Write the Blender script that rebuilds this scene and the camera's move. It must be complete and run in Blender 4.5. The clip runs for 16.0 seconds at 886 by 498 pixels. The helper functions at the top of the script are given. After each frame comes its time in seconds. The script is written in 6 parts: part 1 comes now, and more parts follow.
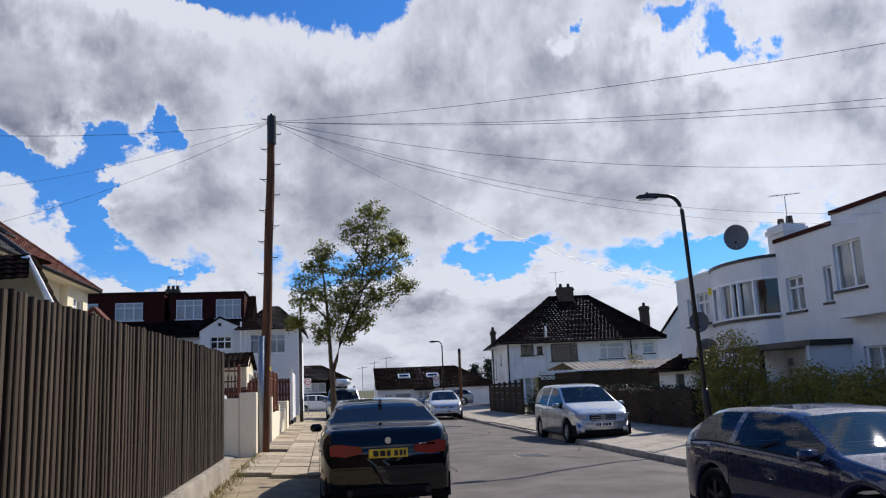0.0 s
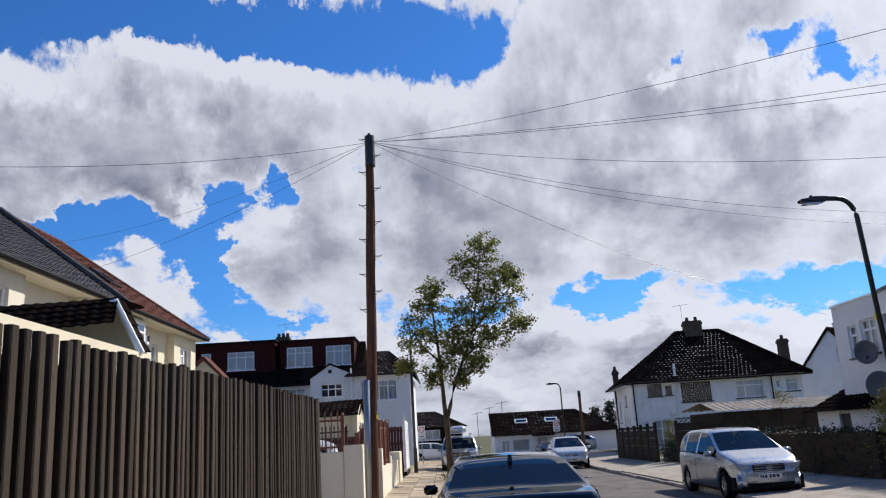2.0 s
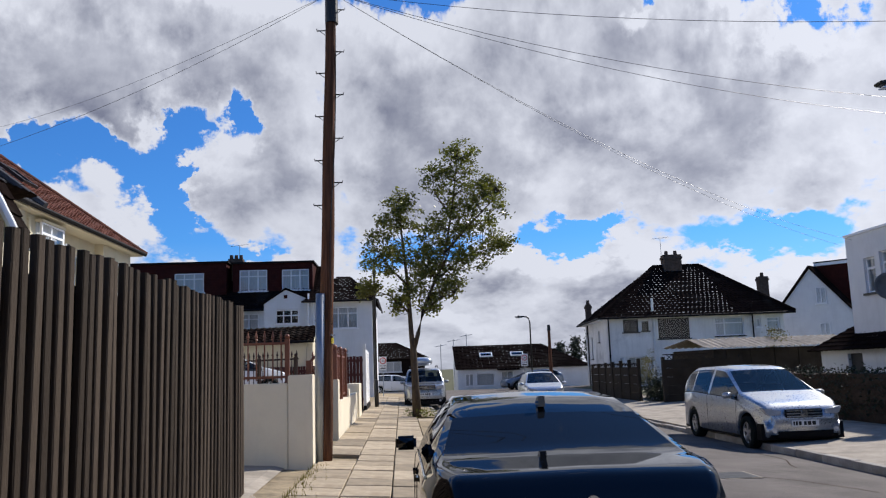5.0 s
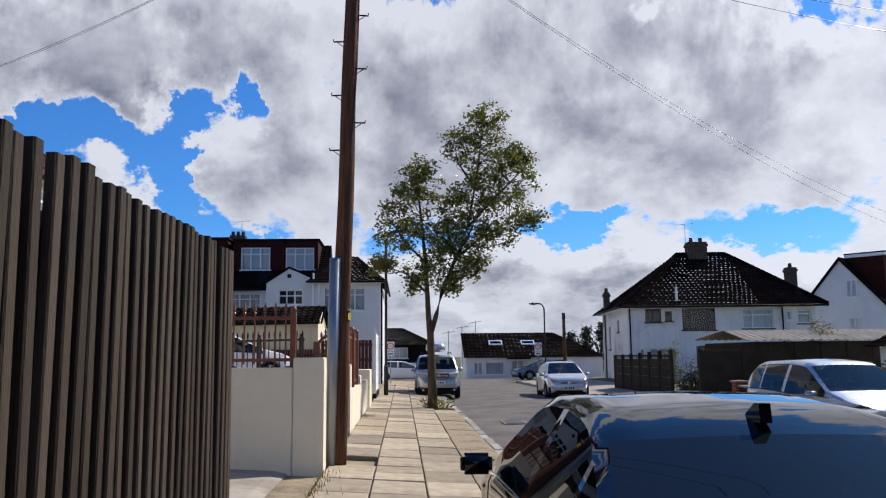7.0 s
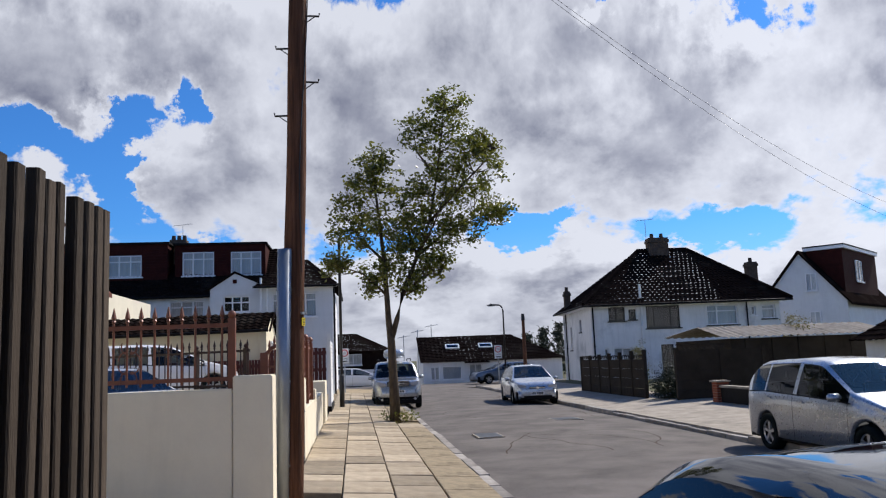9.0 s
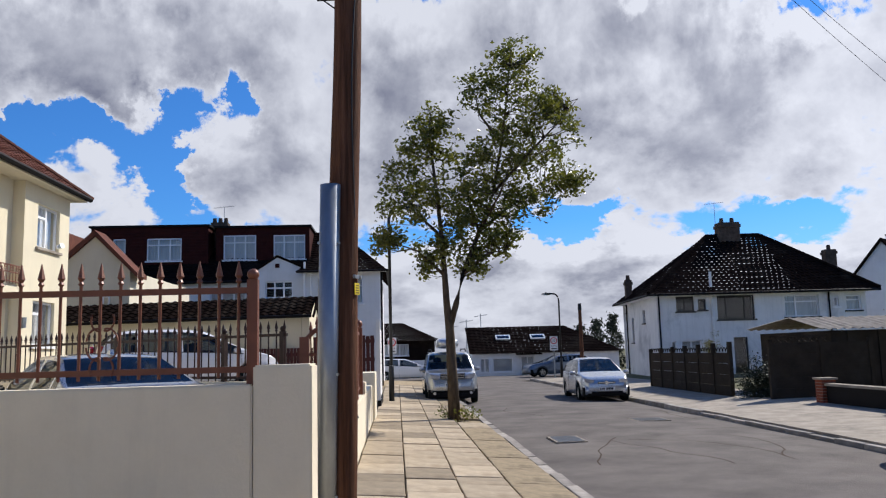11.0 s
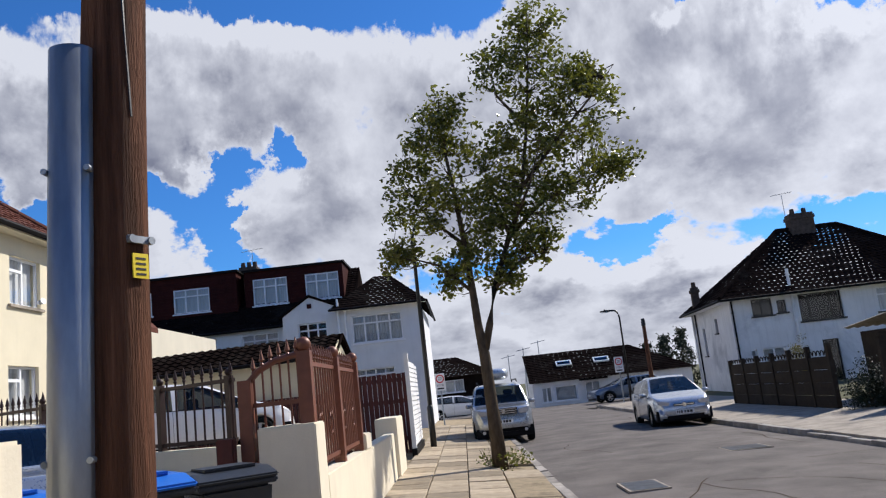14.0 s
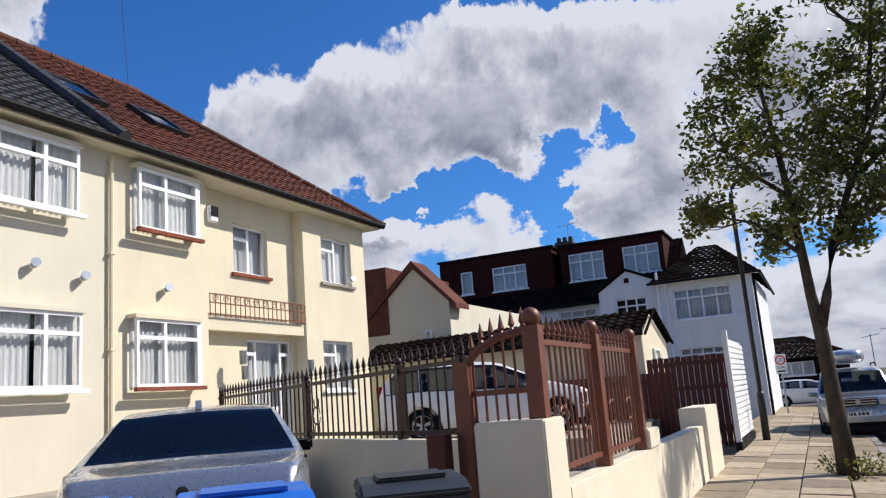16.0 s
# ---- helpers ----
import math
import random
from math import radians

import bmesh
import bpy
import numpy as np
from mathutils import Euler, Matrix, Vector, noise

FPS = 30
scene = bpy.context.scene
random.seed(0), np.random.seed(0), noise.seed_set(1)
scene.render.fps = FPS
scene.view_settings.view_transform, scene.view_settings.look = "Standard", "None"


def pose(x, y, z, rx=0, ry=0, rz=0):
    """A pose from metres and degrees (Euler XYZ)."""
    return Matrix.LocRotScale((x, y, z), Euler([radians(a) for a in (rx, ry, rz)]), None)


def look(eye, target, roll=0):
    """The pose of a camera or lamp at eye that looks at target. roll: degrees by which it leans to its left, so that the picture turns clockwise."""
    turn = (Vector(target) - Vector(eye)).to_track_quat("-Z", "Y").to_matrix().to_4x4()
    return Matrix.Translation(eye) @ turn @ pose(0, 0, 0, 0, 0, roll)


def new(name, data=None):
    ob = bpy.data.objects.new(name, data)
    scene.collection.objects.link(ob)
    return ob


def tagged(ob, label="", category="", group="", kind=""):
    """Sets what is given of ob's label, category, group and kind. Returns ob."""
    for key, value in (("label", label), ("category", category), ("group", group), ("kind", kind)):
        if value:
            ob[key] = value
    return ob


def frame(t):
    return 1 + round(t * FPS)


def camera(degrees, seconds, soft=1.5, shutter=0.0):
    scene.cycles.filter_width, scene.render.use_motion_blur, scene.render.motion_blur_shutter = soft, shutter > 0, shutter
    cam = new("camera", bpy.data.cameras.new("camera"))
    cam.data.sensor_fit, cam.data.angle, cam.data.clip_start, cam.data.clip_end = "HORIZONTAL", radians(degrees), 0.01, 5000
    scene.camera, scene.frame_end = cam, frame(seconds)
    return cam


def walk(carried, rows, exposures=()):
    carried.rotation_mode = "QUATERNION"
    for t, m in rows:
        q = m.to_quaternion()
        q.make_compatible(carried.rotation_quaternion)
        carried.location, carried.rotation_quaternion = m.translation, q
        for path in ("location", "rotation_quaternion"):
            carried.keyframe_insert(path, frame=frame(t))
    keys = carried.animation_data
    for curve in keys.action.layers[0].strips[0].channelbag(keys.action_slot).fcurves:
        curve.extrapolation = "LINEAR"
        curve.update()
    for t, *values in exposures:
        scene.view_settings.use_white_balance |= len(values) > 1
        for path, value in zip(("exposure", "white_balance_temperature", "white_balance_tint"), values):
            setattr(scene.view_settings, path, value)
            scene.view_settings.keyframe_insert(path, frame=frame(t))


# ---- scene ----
cam = camera(58.2, 16.0, 1.2)
PATH = [
    (0, (0.192, 1.357, 1.505), (0.483, 3.306, 1.845), -2.4),
    (0.5, (0.189, 1.93, 1.522), (0.45, 3.878, 1.893), -2.4),
    (1, (0.191, 2.529, 1.539), (0.317, 4.482, 1.951), -1.9),
    (1.5, (0.172, 3.156, 1.578), (0.211, 5.107, 2.019), -2.2),
    (2, (0.185, 3.797, 1.596), (0.212, 5.743, 2.056), -3.4),
    (2.5, (0.152, 4.448, 1.615), (0.259, 6.402, 2.025), -3.4),
    (3, (0.167, 5.071, 1.6), (0.283, 7.028, 1.997), -3.2),
    (3.5, (0.116, 5.677, 1.611), (0.24, 7.637, 1.987), -2.2),
    (4, (0.074, 6.268, 1.602), (0.192, 8.235, 1.942), -2.2),
    (6.5, (-0.344, 9.471, 1.552), (-0.252, 11.45, 1.826), -1.3),
    (7, (-0.454, 10.089, 1.554), (-0.351, 12.068, 1.821), -0.6),
    (7.5, (-0.477, 10.699, 1.556), (-0.316, 12.674, 1.83), -0.0),
    (8, (-0.525, 11.455, 1.603), (-0.29, 13.412, 1.938), -0.8),
    (8.5, (-0.57, 11.752, 1.643), (-0.317, 13.715, 1.932), -2.0),
    (11, (-0.865, 14.816, 1.608), (-0.745, 16.795, 1.865), -1.5),
    (11.5, (-0.79, 15.39, 1.607), (-0.674, 17.371, 1.855), -2.2),
    (12, (-0.696, 15.948, 1.584), (-0.586, 17.926, 1.861), -3.3),
    (12.5, (-0.659, 16.437, 1.602), (-0.616, 18.411, 1.921), -3.4),
    (13, (-0.569, 16.969, 1.614), (-0.608, 18.944, 1.93), -3.2),
    (13.5, (-0.374, 17.555, 1.583), (-0.399, 19.533, 1.879), -4.0),
    (14, (-0.112, 18.068, 1.558), (-0.123, 20.037, 1.909), -6.4),
    (14.5, (0.047, 18.578, 1.568), (-0.181, 20.534, 1.914), -5.8),
    (15, (0.192, 19.072, 1.581), (-0.272, 20.983, 1.943), -5.3),
    (15.5, (0.301, 19.483, 1.578), (-0.397, 21.321, 1.945), -4.2),
    (16, (0.273, 19.968, 1.589), (-0.538, 21.758, 1.963), -4.5),
]
walk(cam, [(t, look(eye, target, roll)) for t, eye, target, roll in PATH], [(0.0, 0.22, 6300, 13), (16.0, 0.22, 6300, 13)])

# ---- light ----
SUN_AZ, SUN_EL = radians(51), radians(40)
sun = new("sun", bpy.data.lights.new("sun", "SUN"))
sun.data.energy, sun.data.angle, sun.data.color = 5.0, radians(0.6), (1.0, 0.94, 0.84)
to_sun = Vector((math.sin(SUN_AZ) * math.cos(SUN_EL), math.cos(SUN_AZ) * math.cos(SUN_EL), math.sin(SUN_EL)))
sun.matrix_world = look(to_sun * 60, (0, 0, 0))


class Nodes:
    """A small hand for writing node trees."""

    def __init__(self, tree):
        self.tree = tree
        tree.nodes.clear()

    def add(self, kind, _set=None, **ins):
        n = self.tree.nodes.new(kind)
        for k, v in ins.items():
            k = int(k[1:]) if k[0] == "i" and k[1:].isdigit() else k.replace("_", " ")
            s = n.inputs[k]
            if isinstance(v, bpy.types.NodeSocket):
                self.tree.links.new(v, s)
            else:
                s.default_value = v
        return n

    def math(self, op, a, b=0.0, c=0.0, clamp=False):
        n = self.add("ShaderNodeMath", None, i0=a, i1=b, i2=c)
        n.operation, n.use_clamp = op, clamp
        return n.outputs[0]

    def mix(self, f, a, b, blend="MIX"):
        n = self.tree.nodes.new("ShaderNodeMix")
        n.data_type, n.blend_type = "RGBA", blend
        for k, v in ((0, f), (6, a), (7, b)):
            if isinstance(v, bpy.types.NodeSocket):
                self.tree.links.new(v, n.inputs[k])
            else:
                n.inputs[k].default_value = v
        return n.outputs[2]

    def ramp(self, f, lo, hi, a=0.0, b=1.0):
        n = self.add("ShaderNodeMapRange", None, i0=f, i1=lo, i2=hi, i3=a, i4=b)
        return n.outputs[0]

    def noise(self, vec, scale, detail=4.0, rough=0.55, dist=0.0):
        n = self.add("ShaderNodeTexNoise", None, Vector=vec, Scale=scale, Detail=detail, Roughness=rough, Distortion=dist)
        return n.outputs[0]


# the sky: blue with broken fair-weather cumulus
world = bpy.data.worlds.new("sky")
scene.world = world
world.use_nodes = True
W = Nodes(world.node_tree)
sky = W.add("ShaderNodeTexSky")
sky.sky_type, sky.sun_disc, sky.sun_elevation, sky.sun_rotation = "NISHITA", False, SUN_EL, SUN_AZ
sky.air_density, sky.dust_density = 1.0, 0.3
way = W.add("ShaderNodeTexCoord").outputs["Generated"]
sep = W.add("ShaderNodeSeparateXYZ", None, i0=way)
wx, wy, wz = sep.outputs
az = W.math("ARCTAN2", wx, wy)
el = W.math("ARCSINE", wz)
# gaps of blue and heaps of cloud: azimuth to the right of +y, elevation, their half widths in degrees, weight
GAPS = [(-6.8, 28.4, 7.7, 1.8, -1.0), (-16.4, 28.7, 12.2, 1.2, -0.9), (3.2, 26.7, 2.4, 1.4, -0.6), (-11.8, 18.1, 1.1, 2.0, -0.7), (-15.7, 12.3, 1.6, 2.4, -0.85), (-22.6, 14.9, 4.1, 1.1, -0.9),
        (-12.4, 8.5, 3.1, 0.8, -0.8), (12.8, 9.3, 3.7, 0.8, -0.75), (18.2, 25.1, 1.6, 0.8, -0.5), (29.5, 21.8, 2.4, 1.6, -0.75), (25.8, 24.7, 2.4, 1.0, -0.5), (25.0, 8.2, 2.8, 0.8, -0.7),
        (-15.1, 17.6, 1.5, 2.6, -0.7), (-28.5, 14.4, 4.5, 1.2, -0.9), (-17.4, 13.2, 2.4, 1.3, -0.6), (-46.7, 23.0, 4.9, 4.9, -1.0), (-38.0, 26.2, 8.1, 2.6, -1.0), (-25.2, 28.9, 10.6, 1.4, -0.9)]
HEAPS = [(-19.8, 21.4, 7.5, 3.6, 0.3), (-5.5, 7.3, 3.3, 1.4, 0.3), (-26.4, 20.8, 8.4, 3.6, 0.3), (-40.0, 19.0, 4.1, 2.4, 0.3), (-27.6, 12.4, 4.5, 1.0, 0.3), (9.5, 6.9, 4.6, 1.5, 0.3), (17.3, 6.6, 4.7, 1.5, 0.28), (6.0, 18.0, 12.0, 5.0, 0.2), (22.0, 15.0, 8.0, 3.5, 0.2)]


def patch(a, e, spot):
    """How near a direction lies to a gap or heap, falling off softly."""
    a0, e0, ra, re, weight = spot
    da = W.math("MULTIPLY", W.math("SUBTRACT", a, radians(a0)), 1 / radians(ra))
    de = W.math("MULTIPLY", W.math("SUBTRACT", e, radians(e0)), 1 / radians(re))
    d = W.math("ADD", W.math("MULTIPLY", da, da), W.math("MULTIPLY", de, de))
    return W.math("MULTIPLY", W.math("EXPONENT", W.math("MULTIPLY", d, -1.0)), weight)


def cloud_depth(a, e):
    """Depth of cloud along a direction: round heads heaped on one another, broken by finer billows."""
    ev = W.math("MULTIPLY", W.math("LOGARITHM", W.math("ADD", W.math("MAXIMUM", e, 0.0), 0.12), math.e), 0.42)
    plane = W.add("ShaderNodeCombineXYZ", None, i0=a, i1=ev, i2=0.37).outputs[0]
    drift = W.add("ShaderNodeTexNoise", None, Vector=plane, Scale=10.0, Detail=8.0, Roughness=0.64).outputs[1]
    dr = W.add("ShaderNodeSeparateColor", None, i0=drift).outputs
    pa = W.math("ADD", a, W.math("MULTIPLY", W.math("SUBTRACT", dr[0], 0.5), 0.24))
    pe = W.math("ADD", e, W.math("MULTIPLY", W.math("SUBTRACT", dr[1], 0.5), 0.15))
    n = W.add("ShaderNodeTexVoronoi", None, Vector=plane, Scale=13.0, Detail=4.0, Roughness=0.55, Lacunarity=2.1)
    n.feature, n.normalize = "F1", True
    heads = n.outputs["Distance"]
    fine = W.noise(plane, 8.0, 10.0, 0.58, 0.2)
    cover = W.math("ADD", W.math("MULTIPLY", W.math("SUBTRACT", 0.36, heads), 1.0), W.math("MULTIPLY", W.math("SUBTRACT", fine, 0.5), 1.35))
    cover = W.math("ADD", cover, 0.27)
    # smaller, more broken heaps low over the roofs
    lowd = W.math("MULTIPLY", W.math("SUBTRACT", e, radians(8.6)), 1 / radians(2.6))
    cover = W.math("SUBTRACT", cover, W.math("MULTIPLY", W.math("EXPONENT", W.math("MULTIPLY", W.math("MULTIPLY", lowd, lowd), -1.0)), 0.2))
    # clearer overhead and behind
    cover = W.math("SUBTRACT", cover, W.math("MULTIPLY", W.ramp(e, 0.5, 0.66), 0.5))
    cover = W.math("SUBTRACT", cover, W.math("MULTIPLY", W.ramp(wy, 0.25, -0.25), 0.3))
    for c in GAPS + HEAPS:
        cover = W.math("ADD", cover, patch(pa, pe, c))
    return cover, heads, fine


cover, heads, fine = cloud_depth(az, el)
# the same a little way towards the sun: what stands there shades this place
toward, heads_up, fine_up = cloud_depth(W.math("ADD", az, radians(0.8)), W.math("ADD", el, radians(1.2)))
mask = W.add("ShaderNodeMapRange", None, i0=cover, i1=-0.02, i2=0.16)
mask.interpolation_type = "SMOOTHSTEP"
mask = mask.outputs[0]
thick = W.ramp(cover, 0.05, 0.42)
soft = W.noise(W.add("ShaderNodeCombineXYZ", None, i0=az, i1=W.math("MULTIPLY", el, 1.7), i2=0.9).outputs[0], 6.0, 4.0, 0.5)
shade = W.math("ADD", W.ramp(toward, 0.0, 0.6, 0.0, 0.62), W.math("MULTIPLY", W.math("SUBTRACT", toward, cover), 0.95))
shade = W.math("ADD", shade, W.math("MULTIPLY", W.math("SUBTRACT", soft, 0.5), 0.9))
shade = W.math("ADD", shade, W.math("MULTIPLY", W.math("SUBTRACT", heads, heads_up), -0.5))
grey = W.math("MULTIPLY", thick, shade, clamp=True)
tone = W.mix(grey, (0.80, 0.83, 0.89, 1), (0.225, 0.245, 0.325, 1))
glow = W.ramp(az, 0.1, 0.75, 1.0, 1.2)
tone = W.mix(1.0, tone, W.add("ShaderNodeCombineColor", None, i0=glow, i1=glow, i2=glow).outputs[0], "MULTIPLY")
blue = W.mix(1.0, sky.outputs[0], (0.033, 0.084, 0.15, 1), "MULTIPLY")
low = W.ramp(wz, 0.0, 0.16, 0.35, 0.0)
blue = W.mix(low, blue, (0.7, 0.78, 0.88, 1))
lit = W.mix(mask, blue, tone)
lit = W.mix(W.ramp(wz, -0.02, 0.0), (0.12, 0.12, 0.12, 1), lit)
bg = W.add("ShaderNodeBackground", None, Color=lit, Strength=0.76)
W.add("ShaderNodeOutputWorld", None, Surface=bg.outputs[0])


# ---- materials ----
MATS = {}


def material(name, base, rough=0.7, metal=0.0, var=0.25, scale=6.0, fine=60.0, bump=0.15, second=None, stretch=(1, 1, 1), coat=0.0, piece=0.0, streak=0.0, spec=None):
    """A surface with colour variation at two scales and fine relief; second: colour of stains and wear."""
    m = bpy.data.materials.new(name)
    m.use_nodes = True
    N = Nodes(m.node_tree)
    pos = N.add("ShaderNodeTexCoord").outputs["Object"]
    pos = N.add("ShaderNodeMapping", None, Vector=pos, Scale=stretch).outputs[0]
    a = N.noise(pos, scale, 5.0, 0.6)
    b = N.noise(pos, fine, 3.0, 0.6)
    dark = tuple(c * (1 - var) for c in base)
    light = tuple(min(1, c * (1 + var * 0.7)) for c in base)
    col = N.mix(N.ramp(a, 0.3, 0.7), (*dark, 1), (*light, 1))
    if second:
        col = N.mix(N.ramp(N.noise(pos, scale * 0.45, 7.0, 0.65, 0.3), 0.52, 0.7), col, (*second, 1))
    if streak:
        p2 = N.add("ShaderNodeMapping", None, Vector=pos, Scale=(3.0, 3.0, 0.25)).outputs[0]
        col = N.mix(N.math("MULTIPLY", N.ramp(N.noise(p2, 2.0, 6.0, 0.65), 0.5, 0.75), streak), col, (*(c * 0.45 for c in base), 1))
    col = N.mix(N.math("MULTIPLY", N.ramp(b, 0.25, 0.75), var * 0.9), col, (*(c * 0.55 for c in base), 1))
    if piece:
        rnd = N.add("ShaderNodeObjectInfo").outputs["Random"]
        k = N.ramp(rnd, 0, 1, 1 - piece, 1 + piece)
        col = N.mix(1.0, col, N.add("ShaderNodeCombineColor", None, i0=k, i1=k, i2=k).outputs[0], "MULTIPLY")
    bs = N.add("ShaderNodeBsdfPrincipled", None, Base_Color=col, Metallic=metal, Roughness=rough)
    bs.inputs["Specular IOR Level"].default_value = spec if spec is not None else 0.0 if coat and base[2] < 0.1 else 0.08 if rough > 0.65 else 0.4
    if rough > 0.12 and var:
        N.tree.links.new(N.ramp(a, 0.2, 0.8, max(0.02, rough - 0.1), min(1, rough + 0.1)), bs.inputs["Roughness"])
    if coat:
        bs.inputs["Coat Weight"].default_value = coat
        bs.inputs["Coat Roughness"].default_value = 0.03
    if bump:
        bn = N.add("ShaderNodeBump", None, Strength=bump, Distance=0.02, Height=N.math("ADD", b, N.math("MULTIPLY", a, 0.7)))
        N.tree.links.new(bn.outputs[0], bs.inputs["Normal"])
    N.add("ShaderNodeOutputMaterial", None, Surface=bs.outputs[0])
    MATS[name] = m
    return m


def glass(name, tint, gloss=1.0, see=0.5, shine=0.95):
    """Window glass: a mirror by Fresnel over a tinted, clear pane."""
    m = bpy.data.materials.new(name)
    m.use_nodes = True
    N = Nodes(m.node_tree)
    fr = N.add("ShaderNodeFresnel", None, IOR=1.45 + 0.3 * gloss).outputs[0]
    clear = N.add("ShaderNodeBsdfTransparent", None, Color=(*tint, 1)).outputs[0]
    dark = N.add("ShaderNodeBsdfDiffuse", None, Color=(0.01, 0.012, 0.014, 1)).outputs[0]
    body = N.add("ShaderNodeMixShader", None, i0=1 - see, i1=clear, i2=dark).outputs[0]
    mir = N.add("ShaderNodeBsdfGlossy", None, Roughness=0.01, Color=(shine, shine * 1.02, shine * 1.05, 1)).outputs[0]
    out = N.add("ShaderNodeMixShader", None, i0=fr, i1=body, i2=mir).outputs[0]
    N.add("ShaderNodeOutputMaterial", None, Surface=out)
    return m


asphalt = material("asphalt", (0.16, 0.143, 0.13), 0.85, var=0.4, scale=0.9, fine=55, bump=0.6, second=(0.21, 0.188, 0.168))
concrete = material("concrete", (0.38, 0.335, 0.275), 0.85, var=0.3, scale=2.5, fine=70, bump=0.3, second=(0.2, 0.18, 0.15))
slab_mat = material("paving", (0.40, 0.33, 0.235), 0.85, var=0.28, scale=3.0, fine=60, bump=0.3, second=(0.26, 0.205, 0.14), piece=0.32)
sandy = material("sandy_fill", (0.36, 0.29, 0.19), 0.9, var=0.35, scale=4.0, fine=50, bump=0.6, second=(0.16, 0.13, 0.09))
kerb_mat = material("kerb_stone", (0.36, 0.33, 0.29), 0.8, var=0.3, scale=4.0, fine=60, bump=0.3, second=(0.2, 0.18, 0.16), piece=0.25)
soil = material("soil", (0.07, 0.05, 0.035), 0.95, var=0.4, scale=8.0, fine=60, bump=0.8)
grassy = material("ground_earth", (0.12, 0.12, 0.07), 0.95, var=0.4, scale=0.6, fine=30, bump=0.5)
fence_wood = material("fence_wood", (0.07, 0.054, 0.041), 0.75, var=0.5, scale=3.0, fine=45, bump=0.5, stretch=(4, 4, 0.5), second=(0.11, 0.09, 0.07), piece=0.4)
# near black: the shade between the fence slats, put into the colour
gap_shade = material("fence_gap_shade", (0.008, 0.007, 0.006), 0.9, var=0.4, scale=3.0, fine=45, bump=0.4, stretch=(4, 4, 0.5), spec=0.0)
pole_wood = material("pole_wood", (0.17, 0.08, 0.048), 0.8, var=0.7, scale=6.0, fine=45, bump=1.0, stretch=(5, 5, 0.22), second=(0.055, 0.028, 0.018))
galv = material("galvanised_steel", (0.34, 0.37, 0.40), 0.45, 0.75, var=0.25, scale=8, fine=50, bump=0.05, stretch=(1, 1, 0.3))
black_iron = material("black_iron", (0.012, 0.013, 0.014), 0.4, 0.0, var=0.2, bump=0.03)
render_white = material("white_render", (0.74, 0.75, 0.765), 0.85, var=0.06, scale=1.2, fine=60, bump=0.15, second=(0.66, 0.67, 0.68), streak=0.12)
render_aged = material("aged_white_render", (0.78, 0.78, 0.77), 0.85, var=0.1, scale=0.9, fine=40, bump=0.2, second=(0.45, 0.46, 0.46), streak=0.3)
render_cream = material("cream_render", (0.70, 0.635, 0.47), 0.85, var=0.06, scale=1.0, fine=60, bump=0.15, streak=0.08)
render_pale = material("pale_cream_render", (0.66, 0.61, 0.49), 0.85, var=0.06, scale=1.0, fine=60, bump=0.15, streak=0.08)
wall_cream = material("cream_wall_paint", (0.76, 0.69, 0.54), 0.8, var=0.07, scale=1.6, fine=50, bump=0.12, streak=0.12)
tile_red = material("red_roof_tile", (0.135, 0.052, 0.036), 0.75, var=0.35, scale=3, fine=40, bump=0.3, second=(0.085, 0.045, 0.036))
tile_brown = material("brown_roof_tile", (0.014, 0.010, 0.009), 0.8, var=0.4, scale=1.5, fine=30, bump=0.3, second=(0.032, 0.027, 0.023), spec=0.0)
tile_grey = material("grey_roof_tile", (0.075, 0.075, 0.08), 0.7, var=0.3, scale=3, fine=40, bump=0.3)
hung_tile = material("dark_red_hung_tile", (0.045, 0.011, 0.009), 0.75, var=0.35, scale=3, fine=40, bump=0.3)
brick_red = material("red_brick", (0.25, 0.08, 0.05), 0.85, var=0.35, scale=6, fine=40, bump=0.4)
brick_sooty = material("sooty_brick", (0.10, 0.075, 0.06), 0.9, var=0.4, scale=6, fine=40, bump=0.5)
upvc = material("white_plastic_frame", (0.82, 0.83, 0.85), 0.35, var=0.03, bump=0.0)
dark_frame = material("dark_window_frame", (0.02, 0.018, 0.017), 0.4, var=0.1, bump=0.0)
gutter_mat = material("black_plastic_gutter", (0.01, 0.009, 0.009), 0.55, var=0.2, bump=0.0, spec=0.08)
soffit_mat = material("cream_soffit", (0.66, 0.61, 0.47), 0.7, var=0.05, bump=0.05)
curtain_mat = material("net_curtain", (0.62, 0.63, 0.64), 0.9, var=0.2, scale=3, fine=30, stretch=(14, 14, 0.4), bump=0.4)
# colour of the shade inside the rooms, for panels behind the glass
room_shade = material("room_shade", (0.03, 0.03, 0.032), 0.9, var=0.3, scale=2, bump=0.0)
iron_brown = material("brown_painted_iron", (0.19, 0.068, 0.038), 0.45, 0.1, var=0.2, scale=10, fine=80, bump=0.05)
iron_dark = material("dark_painted_iron", (0.035, 0.016, 0.012), 0.5, 0.1, var=0.2, scale=10, fine=80, bump=0.05)
gate_wood = material("dark_red_gate_wood", (0.09, 0.018, 0.012), 0.6, var=0.3, scale=4, fine=40, bump=0.2, stretch=(4, 4, 0.5))
bark = material("bark", (0.11, 0.085, 0.06), 0.9, var=0.45, scale=7, fine=50, bump=1.0, stretch=(2, 2, 0.6), second=(0.05, 0.04, 0.03))
leaf_mat = material("tree_leaf", (0.065, 0.095, 0.02), 0.4, var=0.35, scale=1.6, fine=12, bump=0.0, second=(0.17, 0.15, 0.035))
